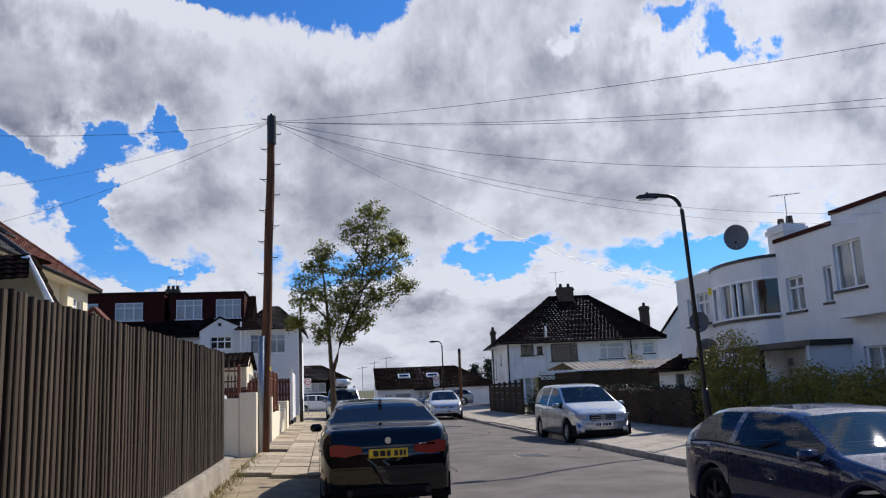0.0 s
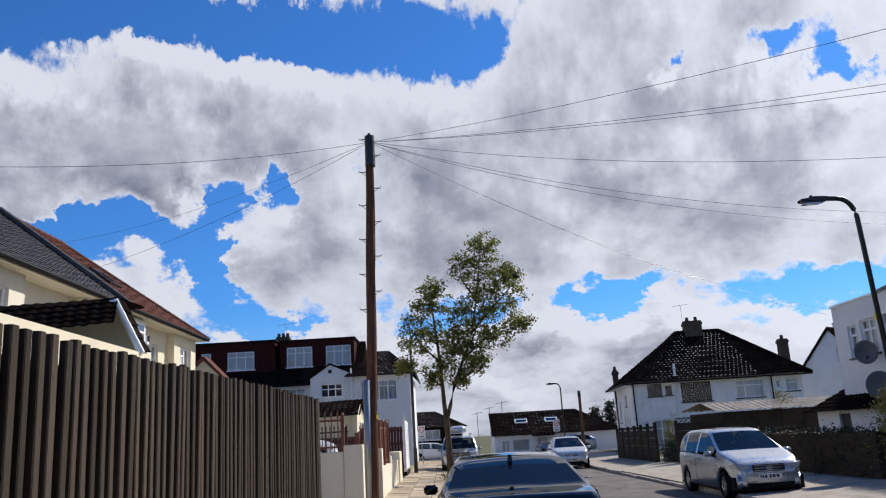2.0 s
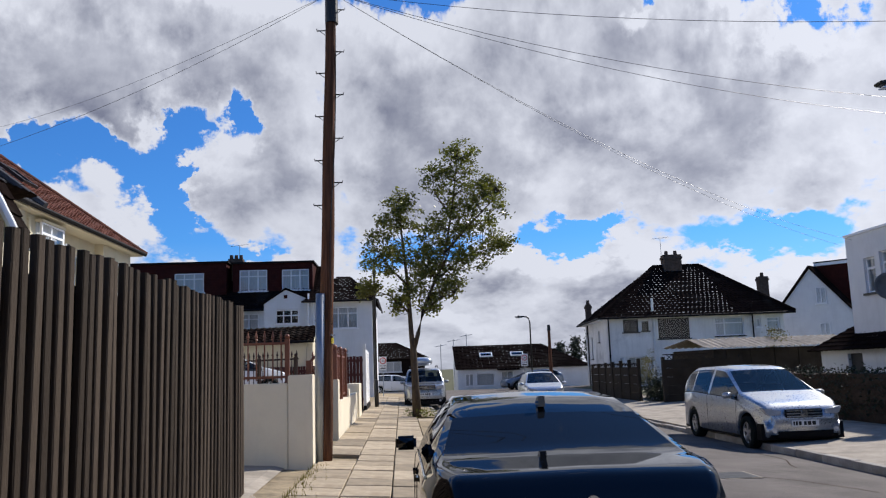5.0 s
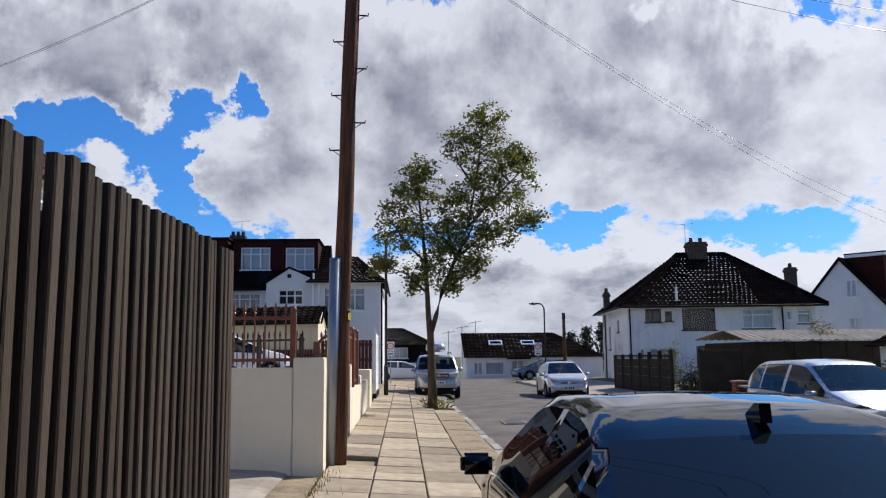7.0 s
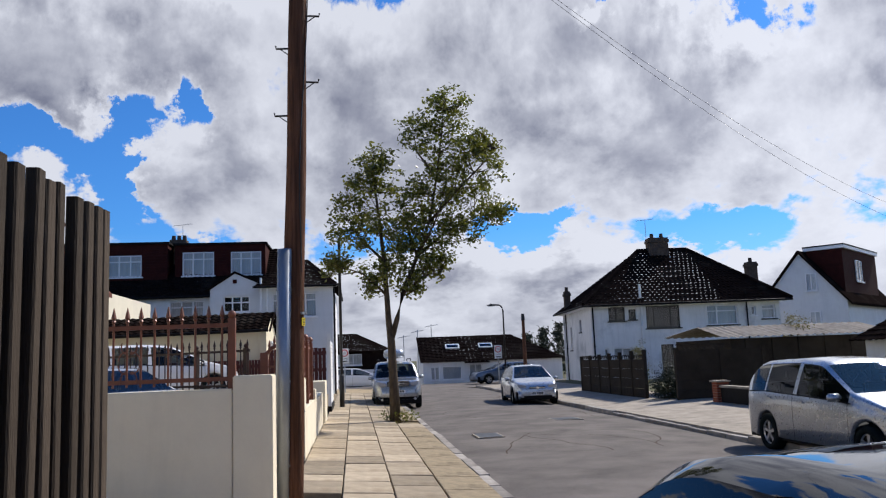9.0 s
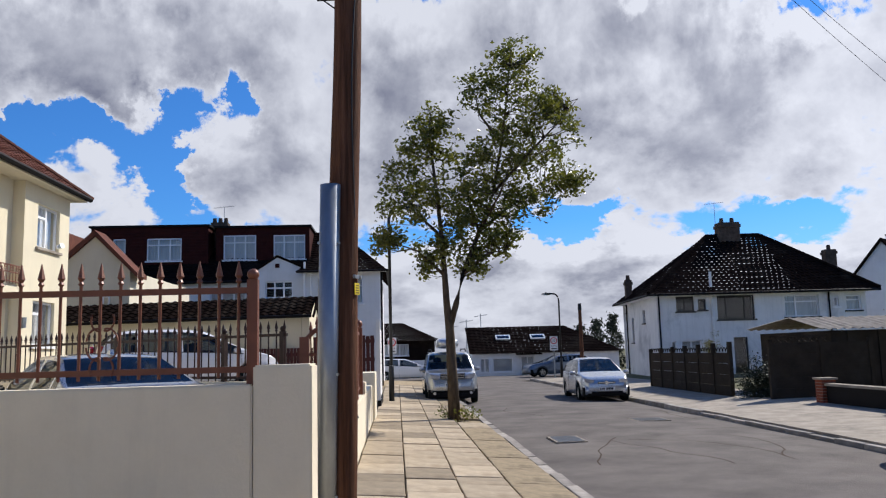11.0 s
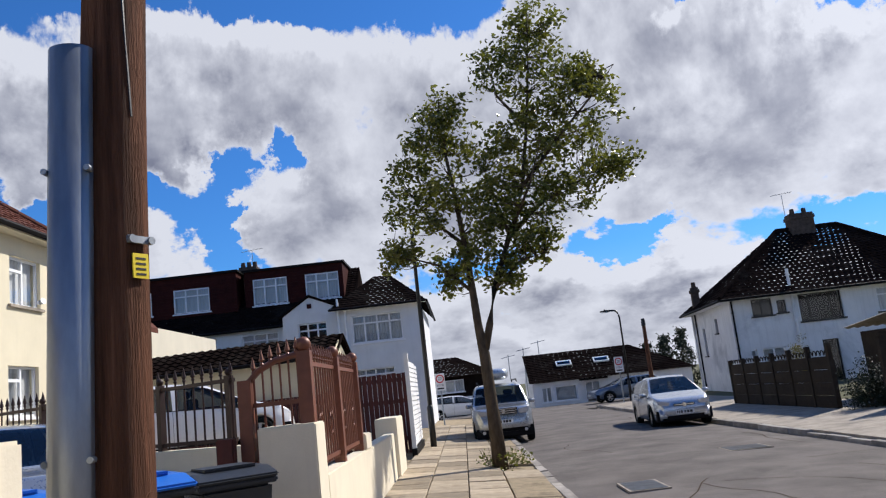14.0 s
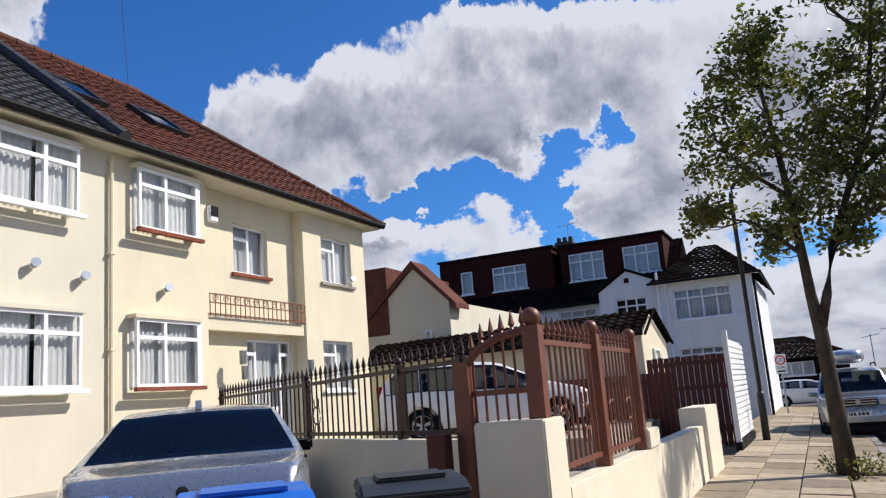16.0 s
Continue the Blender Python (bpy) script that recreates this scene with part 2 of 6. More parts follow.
bush_leaf = material("yellow_bush_leaf", (0.26, 0.215, 0.025), 0.55, var=0.4, scale=2.5, fine=12, bump=0.0, second=(0.11, 0.12, 0.02))
hedge_leaf = material("dark_hedge_leaf", (0.022, 0.032, 0.012), 0.6, var=0.4, scale=3, fine=20, bump=0.0)
panel_fence = material("concrete_panel_fence", (0.045, 0.036, 0.027), 0.9, var=0.35, scale=2, fine=40, bump=0.4, second=(0.06, 0.05, 0.04))
pane = glass("window_pane", (0.95, 0.97, 0.98), 0.3, 0.98)
car_glass = glass("car_glass", (0.6, 0.64, 0.66), 0.1, 0.8, 0.65)
tint_glass = glass("tinted_car_glass", (0.05, 0.055, 0.07), 0.0, 0.3, 0.55)
tyre = material("tyre_rubber", (0.008, 0.012, 0.012), 0.85, var=0.3, bump=0.1)
alloy = material("alloy_rim", (0.5, 0.51, 0.52), 0.35, 0.8, var=0.15, bump=0.0)
chrome = material("chrome", (0.75, 0.76, 0.77), 0.12, 1.0, var=0.0, bump=0.0)
black_plastic = material("black_plastic", (0.007, 0.007, 0.008), 0.55, var=0.15, bump=0.05, spec=0.12)
red_lens = material("red_lamp_lens", (0.24, 0.004, 0.004), 0.12, var=0.1, bump=0.0, coat=1.0)
clear_lens = material("clear_lamp_lens", (0.55, 0.57, 0.6), 0.1, 0.4, var=0.2, bump=0.0, coat=1.0)
plate_yellow = material("yellow_plate", (0.75, 0.5, 0.03), 0.4, var=0.05, bump=0.0)
plate_white = material("white_plate", (0.75, 0.75, 0.74), 0.4, var=0.05, bump=0.0)
ink = material("black_ink", (0.015, 0.015, 0.015), 0.6, var=0.05, bump=0.0)
bin_blue = material("blue_bin_plastic", (0.015, 0.14, 0.55), 0.4, var=0.12, scale=8, bump=0.05)
bin_grey = material("dark_grey_bin_plastic", (0.03, 0.033, 0.036), 0.45, var=0.15, scale=8, bump=0.05)
sign_red = material("sign_red", (0.5, 0.02, 0.02), 0.4, var=0.05, bump=0.0)
white_paint = material("white_paint", (0.78, 0.78, 0.77), 0.6, var=0.05, bump=0.03)
dish_grey = material("dish_grey", (0.13, 0.135, 0.145), 0.5, var=0.15, bump=0.02)
tag_yellow = material("yellow_tag", (0.8, 0.62, 0.02), 0.5, var=0.05, bump=0.0)


def car_paint(name, base, metal=0.6, rough=0.28):
    return material(name, base, rough, metal, var=0.03, scale=30, fine=400, bump=0.0, coat=1.0)


# ---- helpers for building ----
def thing(name, m=None, label="", category="", group="", kind=""):
    ob = new(name)
    if m is not None:
        ob.matrix_world = m
    return tagged(ob, label, category, group, kind)


def part(name, bm, mat, parent=None, label="", smooth=False, bevel=0.0):
    me = bpy.data.meshes.new(name)
    if bevel:
        bmesh.ops.bevel(bm, geom=bm.edges[:], offset=bevel, segments=2, affect="EDGES", clamp_overlap=True)
    bm.normal_update()
    bm.to_mesh(me)
    bm.free()
    for mt in (mat if isinstance(mat, (list, tuple)) else [mat]):
        me.materials.append(mt)
    if smooth:
        for p in me.polygons:
            p.use_smooth = True
    ob = new(name, me)
    if parent is not None:
        ob.parent = parent
    return tagged(ob, label)


def mesh_part(name, verts, faces, mat, parent=None, label="", smooth=False):
    me = bpy.data.meshes.new(name)
    me.from_pydata(verts, [], faces)
    me.materials.append(mat)
    if smooth:
        for p in me.polygons:
            p.use_smooth = True
    ob = new(name, me)
    if parent is not None:
        ob.parent = parent
    return tagged(ob, label)


def box(bm, x0, x1, y0, y1, z0, z1, m=None):
    vs = [bm.verts.new(p if m is None else m @ Vector(p)) for p in
          ((x0, y0, z0), (x1, y0, z0), (x1, y1, z0), (x0, y1, z0), (x0, y0, z1), (x1, y0, z1), (x1, y1, z1), (x0, y1, z1))]
    for f in ((0, 3, 2, 1), (4, 5, 6, 7), (0, 1, 5, 4), (1, 2, 6, 5), (2, 3, 7, 6), (3, 0, 4, 7)):
        bm.faces.new([vs[i] for i in f])
    return bm


def tube(bm, pts, radii, n=10, caps=True):
    """A round tube through points, with a radius for each."""
    pts = [Vector(p) for p in pts]
    rings = []
    for i, p in enumerate(pts):
        d = (pts[min(i + 1, len(pts) - 1)] - pts[max(i - 1, 0)]).normalized()
        s = d.cross(Vector((0, 0, 1)) if abs(d.z) < 0.95 else Vector((1, 0, 0))).normalized()
        u = s.cross(d)
        r = float(radii[i] if isinstance(radii, (list, tuple)) else radii)
        rings.append([bm.verts.new(p + r * (math.cos(a) * s + math.sin(a) * u)) for a in (2 * math.pi * k / n for k in range(n))])
    for a, b in zip(rings, rings[1:]):
        for k in range(n):
            bm.faces.new((a[k], a[(k + 1) % n], b[(k + 1) % n], b[k]))
    if caps:
        bm.faces.new(rings[0][::-1])
        bm.faces.new(rings[-1])
    return bm


def prism(bm, poly, axis, a, b):
    """A polygon of 2D points, pushed along an axis from a to b (x: poly is y, z; y: poly is x, z; z: poly is x, y)."""
    def at(p, w):
        return {"x": (w, *p), "y": (p[0], w, p[1]), "z": (*p, w)}[axis]
    lo = [bm.verts.new(at(p, a)) for p in poly]
    hi = [bm.verts.new(at(p, b)) for p in poly]
    n = len(poly)
    bm.faces.new(lo[::-1])
    bm.faces.new(hi)
    for i in range(n):
        bm.faces.new((lo[i], lo[(i + 1) % n], hi[(i + 1) % n], hi[i]))
    bmesh.ops.recalc_face_normals(bm, faces=bm.faces[:])
    return bm


def B():
    return bmesh.new()


# ---- ground, road, pavements ----
KERB_L, KERB_R, LINE_L, LINE_R = 1.17, 6.85, -1.45, 9.8
ROAD_Z = -0.12


def pave_z(x):
    """The left pavement falls gently to the kerb."""
    return 0.02 + (KERB_L - x) * 0.062


def strip(name, rows, mat, y0, y1, label, step=2.0):
    """A sheet along the street with a cross profile of (x, z) points."""
    ys = np.arange(y0, y1 + 0.01, step)
    vs = [(x, y, z) for y in ys for x, z in rows]
    n = len(rows)
    fs = [(i * n + j, i * n + j + 1, (i + 1) * n + j + 1, (i + 1) * n + j) for i in range(len(ys) - 1) for j in range(n - 1)]
    return tagged(mesh_part(name, vs, fs, mat), label, "", "", "structure")


ground = mesh_part("ground", [(-900, -300, -0.3), (900, -300, -0.3), (900, 1500, -0.3), (-900, 1500, -0.3)], [(0, 1, 2, 3)], grassy)
tagged(ground, "dull earth and grass beyond the houses", "ground", "", "structure")
strip("road", [(KERB_L - 0.05, ROAD_Z), (2.6, ROAD_Z + 0.03), (4.2, ROAD_Z + 0.05), (5.8, ROAD_Z + 0.02), (KERB_R + 0.05, ROAD_Z - 0.05)], asphalt, -30, 61, "worn grey asphalt road with cracks and patches")
strip("crossing_road", [(-60, ROAD_Z - 0.02), (70, ROAD_Z - 0.02)], asphalt, 61, 72, "grey asphalt side street at the junction")
strip("pavement_bed", [(LINE_L - 0.6, pave_z(LINE_L) - 0.03), (KERB_L - 0.12, pave_z(KERB_L) - 0.03), (KERB_L - 0.12, -0.25)], sandy, -30, 61, "sandy bedding of the left pavement")
strip("pavement_right", [(KERB_R + 0.12, -0.25), (KERB_R + 0.12, -0.04), (LINE_R, 0.06), (10.9, 0.08)], concrete, -30, 61, "pale concrete pavement with a dropped kerb")
strip("forecourt_left", [(-10.8, 0.75), (-8.0, 0.7), (-5.5, 0.4), (-2.0, 0.2), (LINE_L - 0.4, 0.16)], concrete, 15.3, 42, "pale concrete front yard")
strip("garden_right", [(10.9, 0.07), (15.6, 0.2), (40, 0.3)], grassy, -30, 61, "rough front gardens")


# ---- pieces of buildings ----
def facade(bm, u0, u1, z0, z1, holes, thick=0.25, v=0.0):
    """A wall in the plane v with openings (u0, u1, z0, z1) that go through it."""
    us = sorted({u0, u1, *(h[0] for h in holes), *(h[1] for h in holes)})
    zs = sorted({z0, z1, *(h[2] for h in holes), *(h[3] for h in holes)})
    us, zs = [u for u in us if u0 <= u <= u1], [z for z in zs if z0 <= z <= z1]

    def hollow(i, j):
        if not (0 <= i < len(us) - 1 and 0 <= j < len(zs) - 1):
            return True
        cu_, cz = (us[i] + us[i + 1]) / 2, (zs[j] + zs[j + 1]) / 2
        return any(h[0] < cu_ < h[1] and h[2] < cz < h[3] for h in holes)

    def quad(*ps):
        bm.faces.new([bm.verts.new(p) for p in ps])
    for i in range(len(us) - 1):
        for j in range(len(zs) - 1):
            if hollow(i, j):
                continue
            a, b, c, d = us[i], us[i + 1], zs[j], zs[j + 1]
            quad((a, v, c), (b, v, c), (b, v, d), (a, v, d))
            quad((a, v + thick, d), (b, v + thick, d), (b, v + thick, c), (a, v + thick, c))
            if hollow(i - 1, j):
                quad((a, v + thick, c), (a, v, c), (a, v, d), (a, v + thick, d))
            if hollow(i + 1, j):
                quad((b, v, c), (b, v + thick, c), (b, v + thick, d), (b, v, d))
            if hollow(i, j - 1):
                quad((a, v + thick, c), (b, v + thick, c), (b, v, c), (a, v, c))
            if hollow(i, j + 1):
                quad((a, v, d), (b, v, d), (b, v + thick, d), (a, v + thick, d))
    bmesh.ops.remove_doubles(bm, verts=bm.verts[:], dist=0.0005)
    return bm


def window(parent, u0, u1, z0, z1, cols=(1,), transom=0.0, v=0.0, frame_mat=None, curtain=0.0, sill=True, deep=0.09, m=None, lights=None, sill_mat=None, back=True):
    """A framed window in a wall: cols are the widths of its lights, transom the share of height over the cross bar."""
    fm = frame_mat or upvc
    m = m or Matrix()
    f = 0.055
    v0, v1 = v + deep, v + deep + 0.06
    bm = B()
    ring = [[bm.verts.new(m @ Vector((u, w, z))) for u, z in ((a, c), (b, c), (b, d), (a, d))]
            for a, b, c, d, w in ((u0, u1, z0, z1, v0), (u0 + f, u1 - f, z0 + f, z1 - f, v0), (u0 + f, u1 - f, z0 + f, z1 - f, v1), (u0, u1, z0, z1, v1))]
    for p, q in zip(ring, ring[1:] + ring[:1]):
        for k in range(4):
            bm.faces.new((p[k], p[(k + 1) % 4], q[(k + 1) % 4], q[k]))
    bmesh.ops.recalc_face_normals(bm, faces=bm.faces[:])
    win = part("window", bm, fm, parent)
    edges = [u0]
    for c in cols:
        edges.append(edges[-1] + c / sum(cols) * (u1 - u0))
    zt = z1 - transom * (z1 - z0) if transom else None
    cells = []
    for k, (a, b) in enumerate(zip(edges, edges[1:])):
        if k:
            part("mullion", box(B(), a - f * 0.6, a + f * 0.6, v0 - 0.004, v1, z0 + f, z1 - f, m), fm, win)
        if zt and (lights is None or k in lights):
            part("transom", box(B(), a + f * 0.6, b - f * 0.6, v0 - 0.002, v1, zt - f * 0.6, zt + f * 0.6, m), fm, win)
            cells += [(a, b, z0, zt), (a, b, zt, z1)]
        else:
            cells.append((a, b, z0, z1))
    for a, b, c, d in cells:
        g = B()
        g.faces.new([g.verts.new(m @ Vector(p)) for p in ((a + 0.02, v0 + 0.03, c + 0.02), (b - 0.02, v0 + 0.03, c + 0.02), (b - 0.02, v0 + 0.03, d - 0.02), (a + 0.02, v0 + 0.03, d - 0.02))])
        ob = part("pane", g, pane, win)
        ob.visible_shadow = False
    if sill:
        bm = B()
        box(bm, u0 - 0.08, u1 + 0.08, v - 0.07, v + deep - 0.003, z0 - 0.07, z0 - 0.004, m)
        part("sill", bm, sill_mat or fm, win)
    if curtain:
        n = int((u1 - u0) / 0.035)
        w = (u1 - u0)
        vs, fs = [], []
        for i in range(n + 1):
            u = u0 + w * i / n
            if not (u - u0 < w * curtain / 2 or u1 - u < w * curtain / 2):
                continue
            vs += [m @ Vector((u, v1 + 0.1 + 0.03 * math.sin(i * 1.9 + u * 3), z)) for z in (z0, z1)]
            if len(vs) >= 4 and (i == 0 or (u - w / n - u0 < w * curtain / 2) == (u - u0 < w * curtain / 2)):
                k = len(vs)
                fs.append((k - 4, k - 2, k - 1, k - 3))
        mesh_part("curtain", vs, fs, curtain_mat, win, "pale net curtain", True)
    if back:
        # dark panel added behind the glass in place of the room's shade
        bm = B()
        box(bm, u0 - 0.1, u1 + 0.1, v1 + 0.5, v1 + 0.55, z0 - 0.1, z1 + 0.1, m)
        part("room_wall", bm, room_shade, win)
    return win


def roof_plane(name, e0, e1, r1, r0, mat, parent, course=0.3, tile=0.28, label="", lift=0.035, wave=0.025):
    """A tiled slope from the eave e0-e1 to the ridge r0-r1: overlapping courses of curved tiles."""
    e0, e1, r0, r1 = (Vector(p) for p in (e0, e1, r0, r1))
    up = ((r0 + r1) - (e0 + e1)) / 2
    nrm = (e1 - e0).cross(up).normalized()
    if nrm.z < 0:
        nrm = -nrm
    n = max(2, int(up.length / course))
    vs, fs = [], []
    per = 4 if wave else 1
    for i in range(n):
        a, b = i / n, (i + 1) / n + 0.06 / n
        la, ra, lb, rb = e0.lerp(r0, a), e1.lerp(r1, a), e0.lerp(r0, b), e1.lerp(r1, b)
        k = max(1, int((ra - la).length / tile)) * per
        base = len(vs)
        for j in range(k + 1):
            s = j / k
            w = wave * (0.5 + 0.5 * math.sin(j * 2 * math.pi / per + 0.6)) if wave else 0
            jit = 0.004 * math.sin(j * 12.9 + i * 78.2)
            vs += [la.lerp(ra, s) + nrm * (w + jit), la.lerp(ra, s) + nrm * (lift + w + jit), lb.lerp(rb, s) + nrm * (w + jit)]
        for j in range(k):
            p = base + 3 * j
            fs += [(p, p + 3, p + 4, p + 1), (p + 1, p + 4, p + 5, p + 2)]
    return tagged(mesh_part(name, vs, fs, mat, parent, label), kind="stuff")


def ridge_tiles(name, a, b, mat, parent, r=0.12, step=0.4):
    a, b = Vector(a), Vector(b)
    n = max(1, int((b - a).length / step))
    for i in range(n):
        p, q = a.lerp(b, i / n), a.lerp(b, (i + 0.97) / n)
        part(name + "_tile", tube(B(), [p, q], [r, r * 0.93], 8), mat, parent)


def gutter(parent, a, b, r=0.06, name="gutter"):
    return part(name, tube(B(), [a, b], r, 8), gutter_mat, parent, "black plastic gutter")


def downpipe(parent, x, y, z0, z1, mat=None, r=0.04):
    bm = B()
    tube(bm, [(x, y, z0), (x, y, z1)], r, 8)
    z = z0 + 0.6
    while z < z1:
        box(bm, x - r - 0.015, x + r + 0.015, y - r - 0.012, y + r + 0.03, z, z + 0.04)
        z += 1.6
    return part("downpipe", bm, mat or gutter_mat, parent)


def chimney(parent, x, y, z0, z1, w, d, mat, pots=2, name="chimney"):
    bm = B()
    box(bm, x - w / 2, x + w / 2, y - d / 2, y + d / 2, z0, z1)
    box(bm, x - w / 2 - 0.05, x + w / 2 + 0.05, y - d / 2 - 0.05, y + d / 2 + 0.05, z1 - 0.28, z1 - 0.12)
    ob = part(name, bm, mat, parent)
    for k in range(pots):
        px = x + (k - (pots - 1) / 2) * w / max(pots, 1)
        part("chimney_pot", tube(B(), [(px, y, z1 - 0.02), (px, y, z1 + 0.28)], [0.13, 0.1], 10), brick_sooty, ob)
    return ob


def aerial(m, label="thin metal television aerial on the chimney", h=1.3):
    t_ = thing("tv_aerial", m, label, "aerial")
    part("mast", tube(B(), [(0, 0, 0), (0, 0, h)], 0.014, 6), galv, t_)
    bm = B()
    tube(bm, [(-0.55, 0, h), (0.55, 0, h + 0.1)], 0.01, 6)
    part("boom", bm, galv, t_)
    bm = B()
    for k in range(7):
        x = -0.5 + k * 0.16
        tube(bm, [(x, -0.18, h + 0.05 + x * 0.09), (x, 0.18, h + 0.05 + x * 0.09)], 0.006, 5)
    part("rods", bm, galv, t_)
    return t_


# ---- the cream semi-detached pair beside the yard ----
# local frame: u runs along the street from the party line, v goes into the house
def cream_half(h, sg, wall_mat, tile_mat, L, hip, bay=True):
    """One half of the pair; sg mirrors it about the party line."""
    z0, ze = 0.5, 6.2
    def flip(a, b, c, d):
        return (min(sg * a, sg * b), max(sg * a, sg * b), c, d)
    up = [flip(0.62, 2.07, 4.93, 6.03), flip(6.5, 7.85, 4.6, 5.75)]
    dn = [flip(0.55, 2.05, 2.2, 3.36), flip(6.4, 7.7, 2.04, 3.2)]
    part("front_wall", facade(B(), *sorted((0, sg * 2.5)), z0, ze, [up[0], dn[0]]), wall_mat, h)
    part("front_wall", facade(B(), *sorted((sg * 5.75, sg * L)), z0, ze, [up[1], dn[1]]), wall_mat, h)
    rec = flip(3.65, 4.8, 4.55, 5.62)
    part("recess_wall", facade(B(), *sorted((sg * 2.5, sg * 5.75)), 3.53, ze, [rec], v=0.3), wall_mat, h)
    door = flip(4.0, 5.6, 1.0, 3.18)
    part("porch_wall", facade(B(), *sorted((sg * 2.5, sg * 5.75)), z0, 3.28, [door], v=0.3), wall_mat, h)
    part("porch_lintel", box(B(), *sorted((sg * 2.503, sg * 5.747)), 0.05, 0.9, 3.28, 3.53), wall_mat, h)
    part("return_wall", box(B(), *sorted((sg * 2.25, sg * 2.5)), 0.25, 1.15, z0, ze), wall_mat, h)
    part("return_wall", box(B(), *sorted((sg * 5.75, sg * 6.0)), 0.25, 1.15, z0, ze), wall_mat, h)
    part("end_wall", box(B(), *sorted((sg * (L - 0.25), sg * L)), 0.25, 8.0, z0, ze), wall_mat, h)
    part("back_wall", box(B(), *sorted((0, sg * L)), 8.0, 8.25, z0, ze), wall_mat, h)
    kw = {"sill_mat": brick_red if sg > 0 else upvc}
    cols = (1, 1.3) if sg > 0 else (1.3, 1)
    for w in (up[0], dn[0]):
        window(h, *w, cols=cols, transom=0.28, curtain=1.0, v=-0.2, deep=0.02, **kw)
        # splayed side light of the shallow bow and its cheeks
        e = w[1] if sg > 0 else w[0]
        bm = B()
        box(bm, *sorted((e, e + sg * 0.06)), -0.18, 0.1, w[2], w[3])
        part("bow_cheek", bm, upvc, h)
        part("bow_head", box(B(), w[0] - 0.05, w[1] + 0.05, -0.22, 0.06, w[3], w[3] + 0.07), wall_mat, h)
    window(h, *up[1], cols=(1, 1), transom=0.28, curtain=1.0, lights=(0,), sill_mat=concrete)
    window(h, *dn[1], cols=(1, 1), transom=0.28, curtain=1.0, lights=(0,))
    window(h, *rec, cols=(1, 1), transom=0.28, curtain=1.0, v=0.3, lights=(0,), **kw)
    window(h, *door, cols=(0.5, 1.2, 0.5), transom=0.14, v=0.3, curtain=1.0, sill=False, lights=(0, 2))
    d0, d1 = door[0] + 0.41, door[1] - 0.41
    part("door_panel", box(B(), d0, d1, 0.40, 0.435, 1.05, 1.75), upvc, h, "white plastic door panel")
    part("door_handle", box(B(), d0 + 0.08, d0 + 0.1, 0.34, 0.39, 1.9, 2.05), chrome, h)
    part("soffit", box(B(), *sorted((-sg * 0.0, sg * (L + 0.35))), -0.35, 0.95, ze, ze + 0.06), soffit_mat, h, "cream boarded soffit")
    gutter(h, (sg * 0.0, -0.42, ze + 0.08), (sg * (L + 0.4), -0.42, ze + 0.08), 0.075)
    rz, rv = 9.72, 4.05
    end = L - hip
    a, b = (0, sg * (L + 0.45)) if sg > 0 else (sg * (L + 0.45), 0)
    c, d = (sg * end, 0) if sg > 0 else (0, sg * end)
    roof_plane("roof", (a, -0.45, ze + 0.05), (b, -0.45, ze + 0.05), (c, rv, rz), (d, rv, rz), tile_mat, h, 0.25, 0.24, "rows of overlapping roof tiles")
    roof_plane("hip", (sg * (L + 0.45), -0.45, ze + 0.05), (sg * (L + 0.45), 8.7, ze + 0.05), (sg * end, rv, rz), (sg * end, rv, rz), tile_mat, h, 0.25, 0.24)
    roof_plane("back_roof", (b, 8.7, ze + 0.05), (a, 8.7, ze + 0.05), (d, rv, rz), (c, rv, rz), tile_mat, h, 0.5, 0.5)
    ridge_tiles("ridge", (0, rv, rz + 0.05), (sg * end, rv, rz + 0.05), tile_mat, h)
    ridge_tiles("hip_ridge", (sg * (L + 0.45), -0.45, ze + 0.1), (sg * end, rv, rz + 0.05), tile_mat, h, 0.09)


FACE_STREET = Matrix(((0, -1, 0, -10.15), (1, 0, 0, 29.37), (0, 0, 1, 0), (0, 0, 0, 1)))
red_half = thing("cream_house", FACE_STREET, "cream rendered two-storey semi-detached house with red tiled roof", "house", "semi-detached pair")
cream_half(red_half, 1, render_cream, tile_red, 8.5, 3.8)
grey_half = thing("pale_house", FACE_STREET, "pale rendered semi-detached house with grey tiled roof", "house", "semi-detached pair")
cream_half(grey_half, -1, render_pale, tile_grey, 8.45, 3.8)
# party verge: a run of dark half-round tiles up the slope
ridge_tiles("verge", (0, -0.5, 6.32), (0, 4.05, 9.86), tile_grey, grey_half, 0.13, 0.42)
downpipe(red_half, 0.12, -0.06, 0.6, 6.1, render_cream, 0.035)
# roof lights in the red slope
SLOPE = Matrix.Translation((0, -0.45, 6.25)) @ Matrix.Rotation(math.atan2(9.72 - 6.25, 4.5), 4, "X")
for a, b in ((0.35, 1.25), (2.45, 3.45)):
    bm = B()
    for q in ((a, b, 2.2, 2.28), (a, b, 3.12, 3.2), (a, a + 0.08, 2.28, 3.12), (b - 0.08, b, 2.28, 3.12)):
        box(bm, *q, 0.02, 0.14, SLOPE)
    f = part("roof_light", bm, dark_frame, red_half, "dark framed roof light")
    part("pane", box(B(), a + 0.08, b - 0.08, 2.28, 3.12, 0.09, 0.11, SLOPE), pane, f)
    # dark sheet under the pane, painted as the shade below the roof
    part("light_well", box(B(), a + 0.08, b - 0.08, 2.28, 3.12, 0.045, 0.06, SLOPE), room_shade, f)


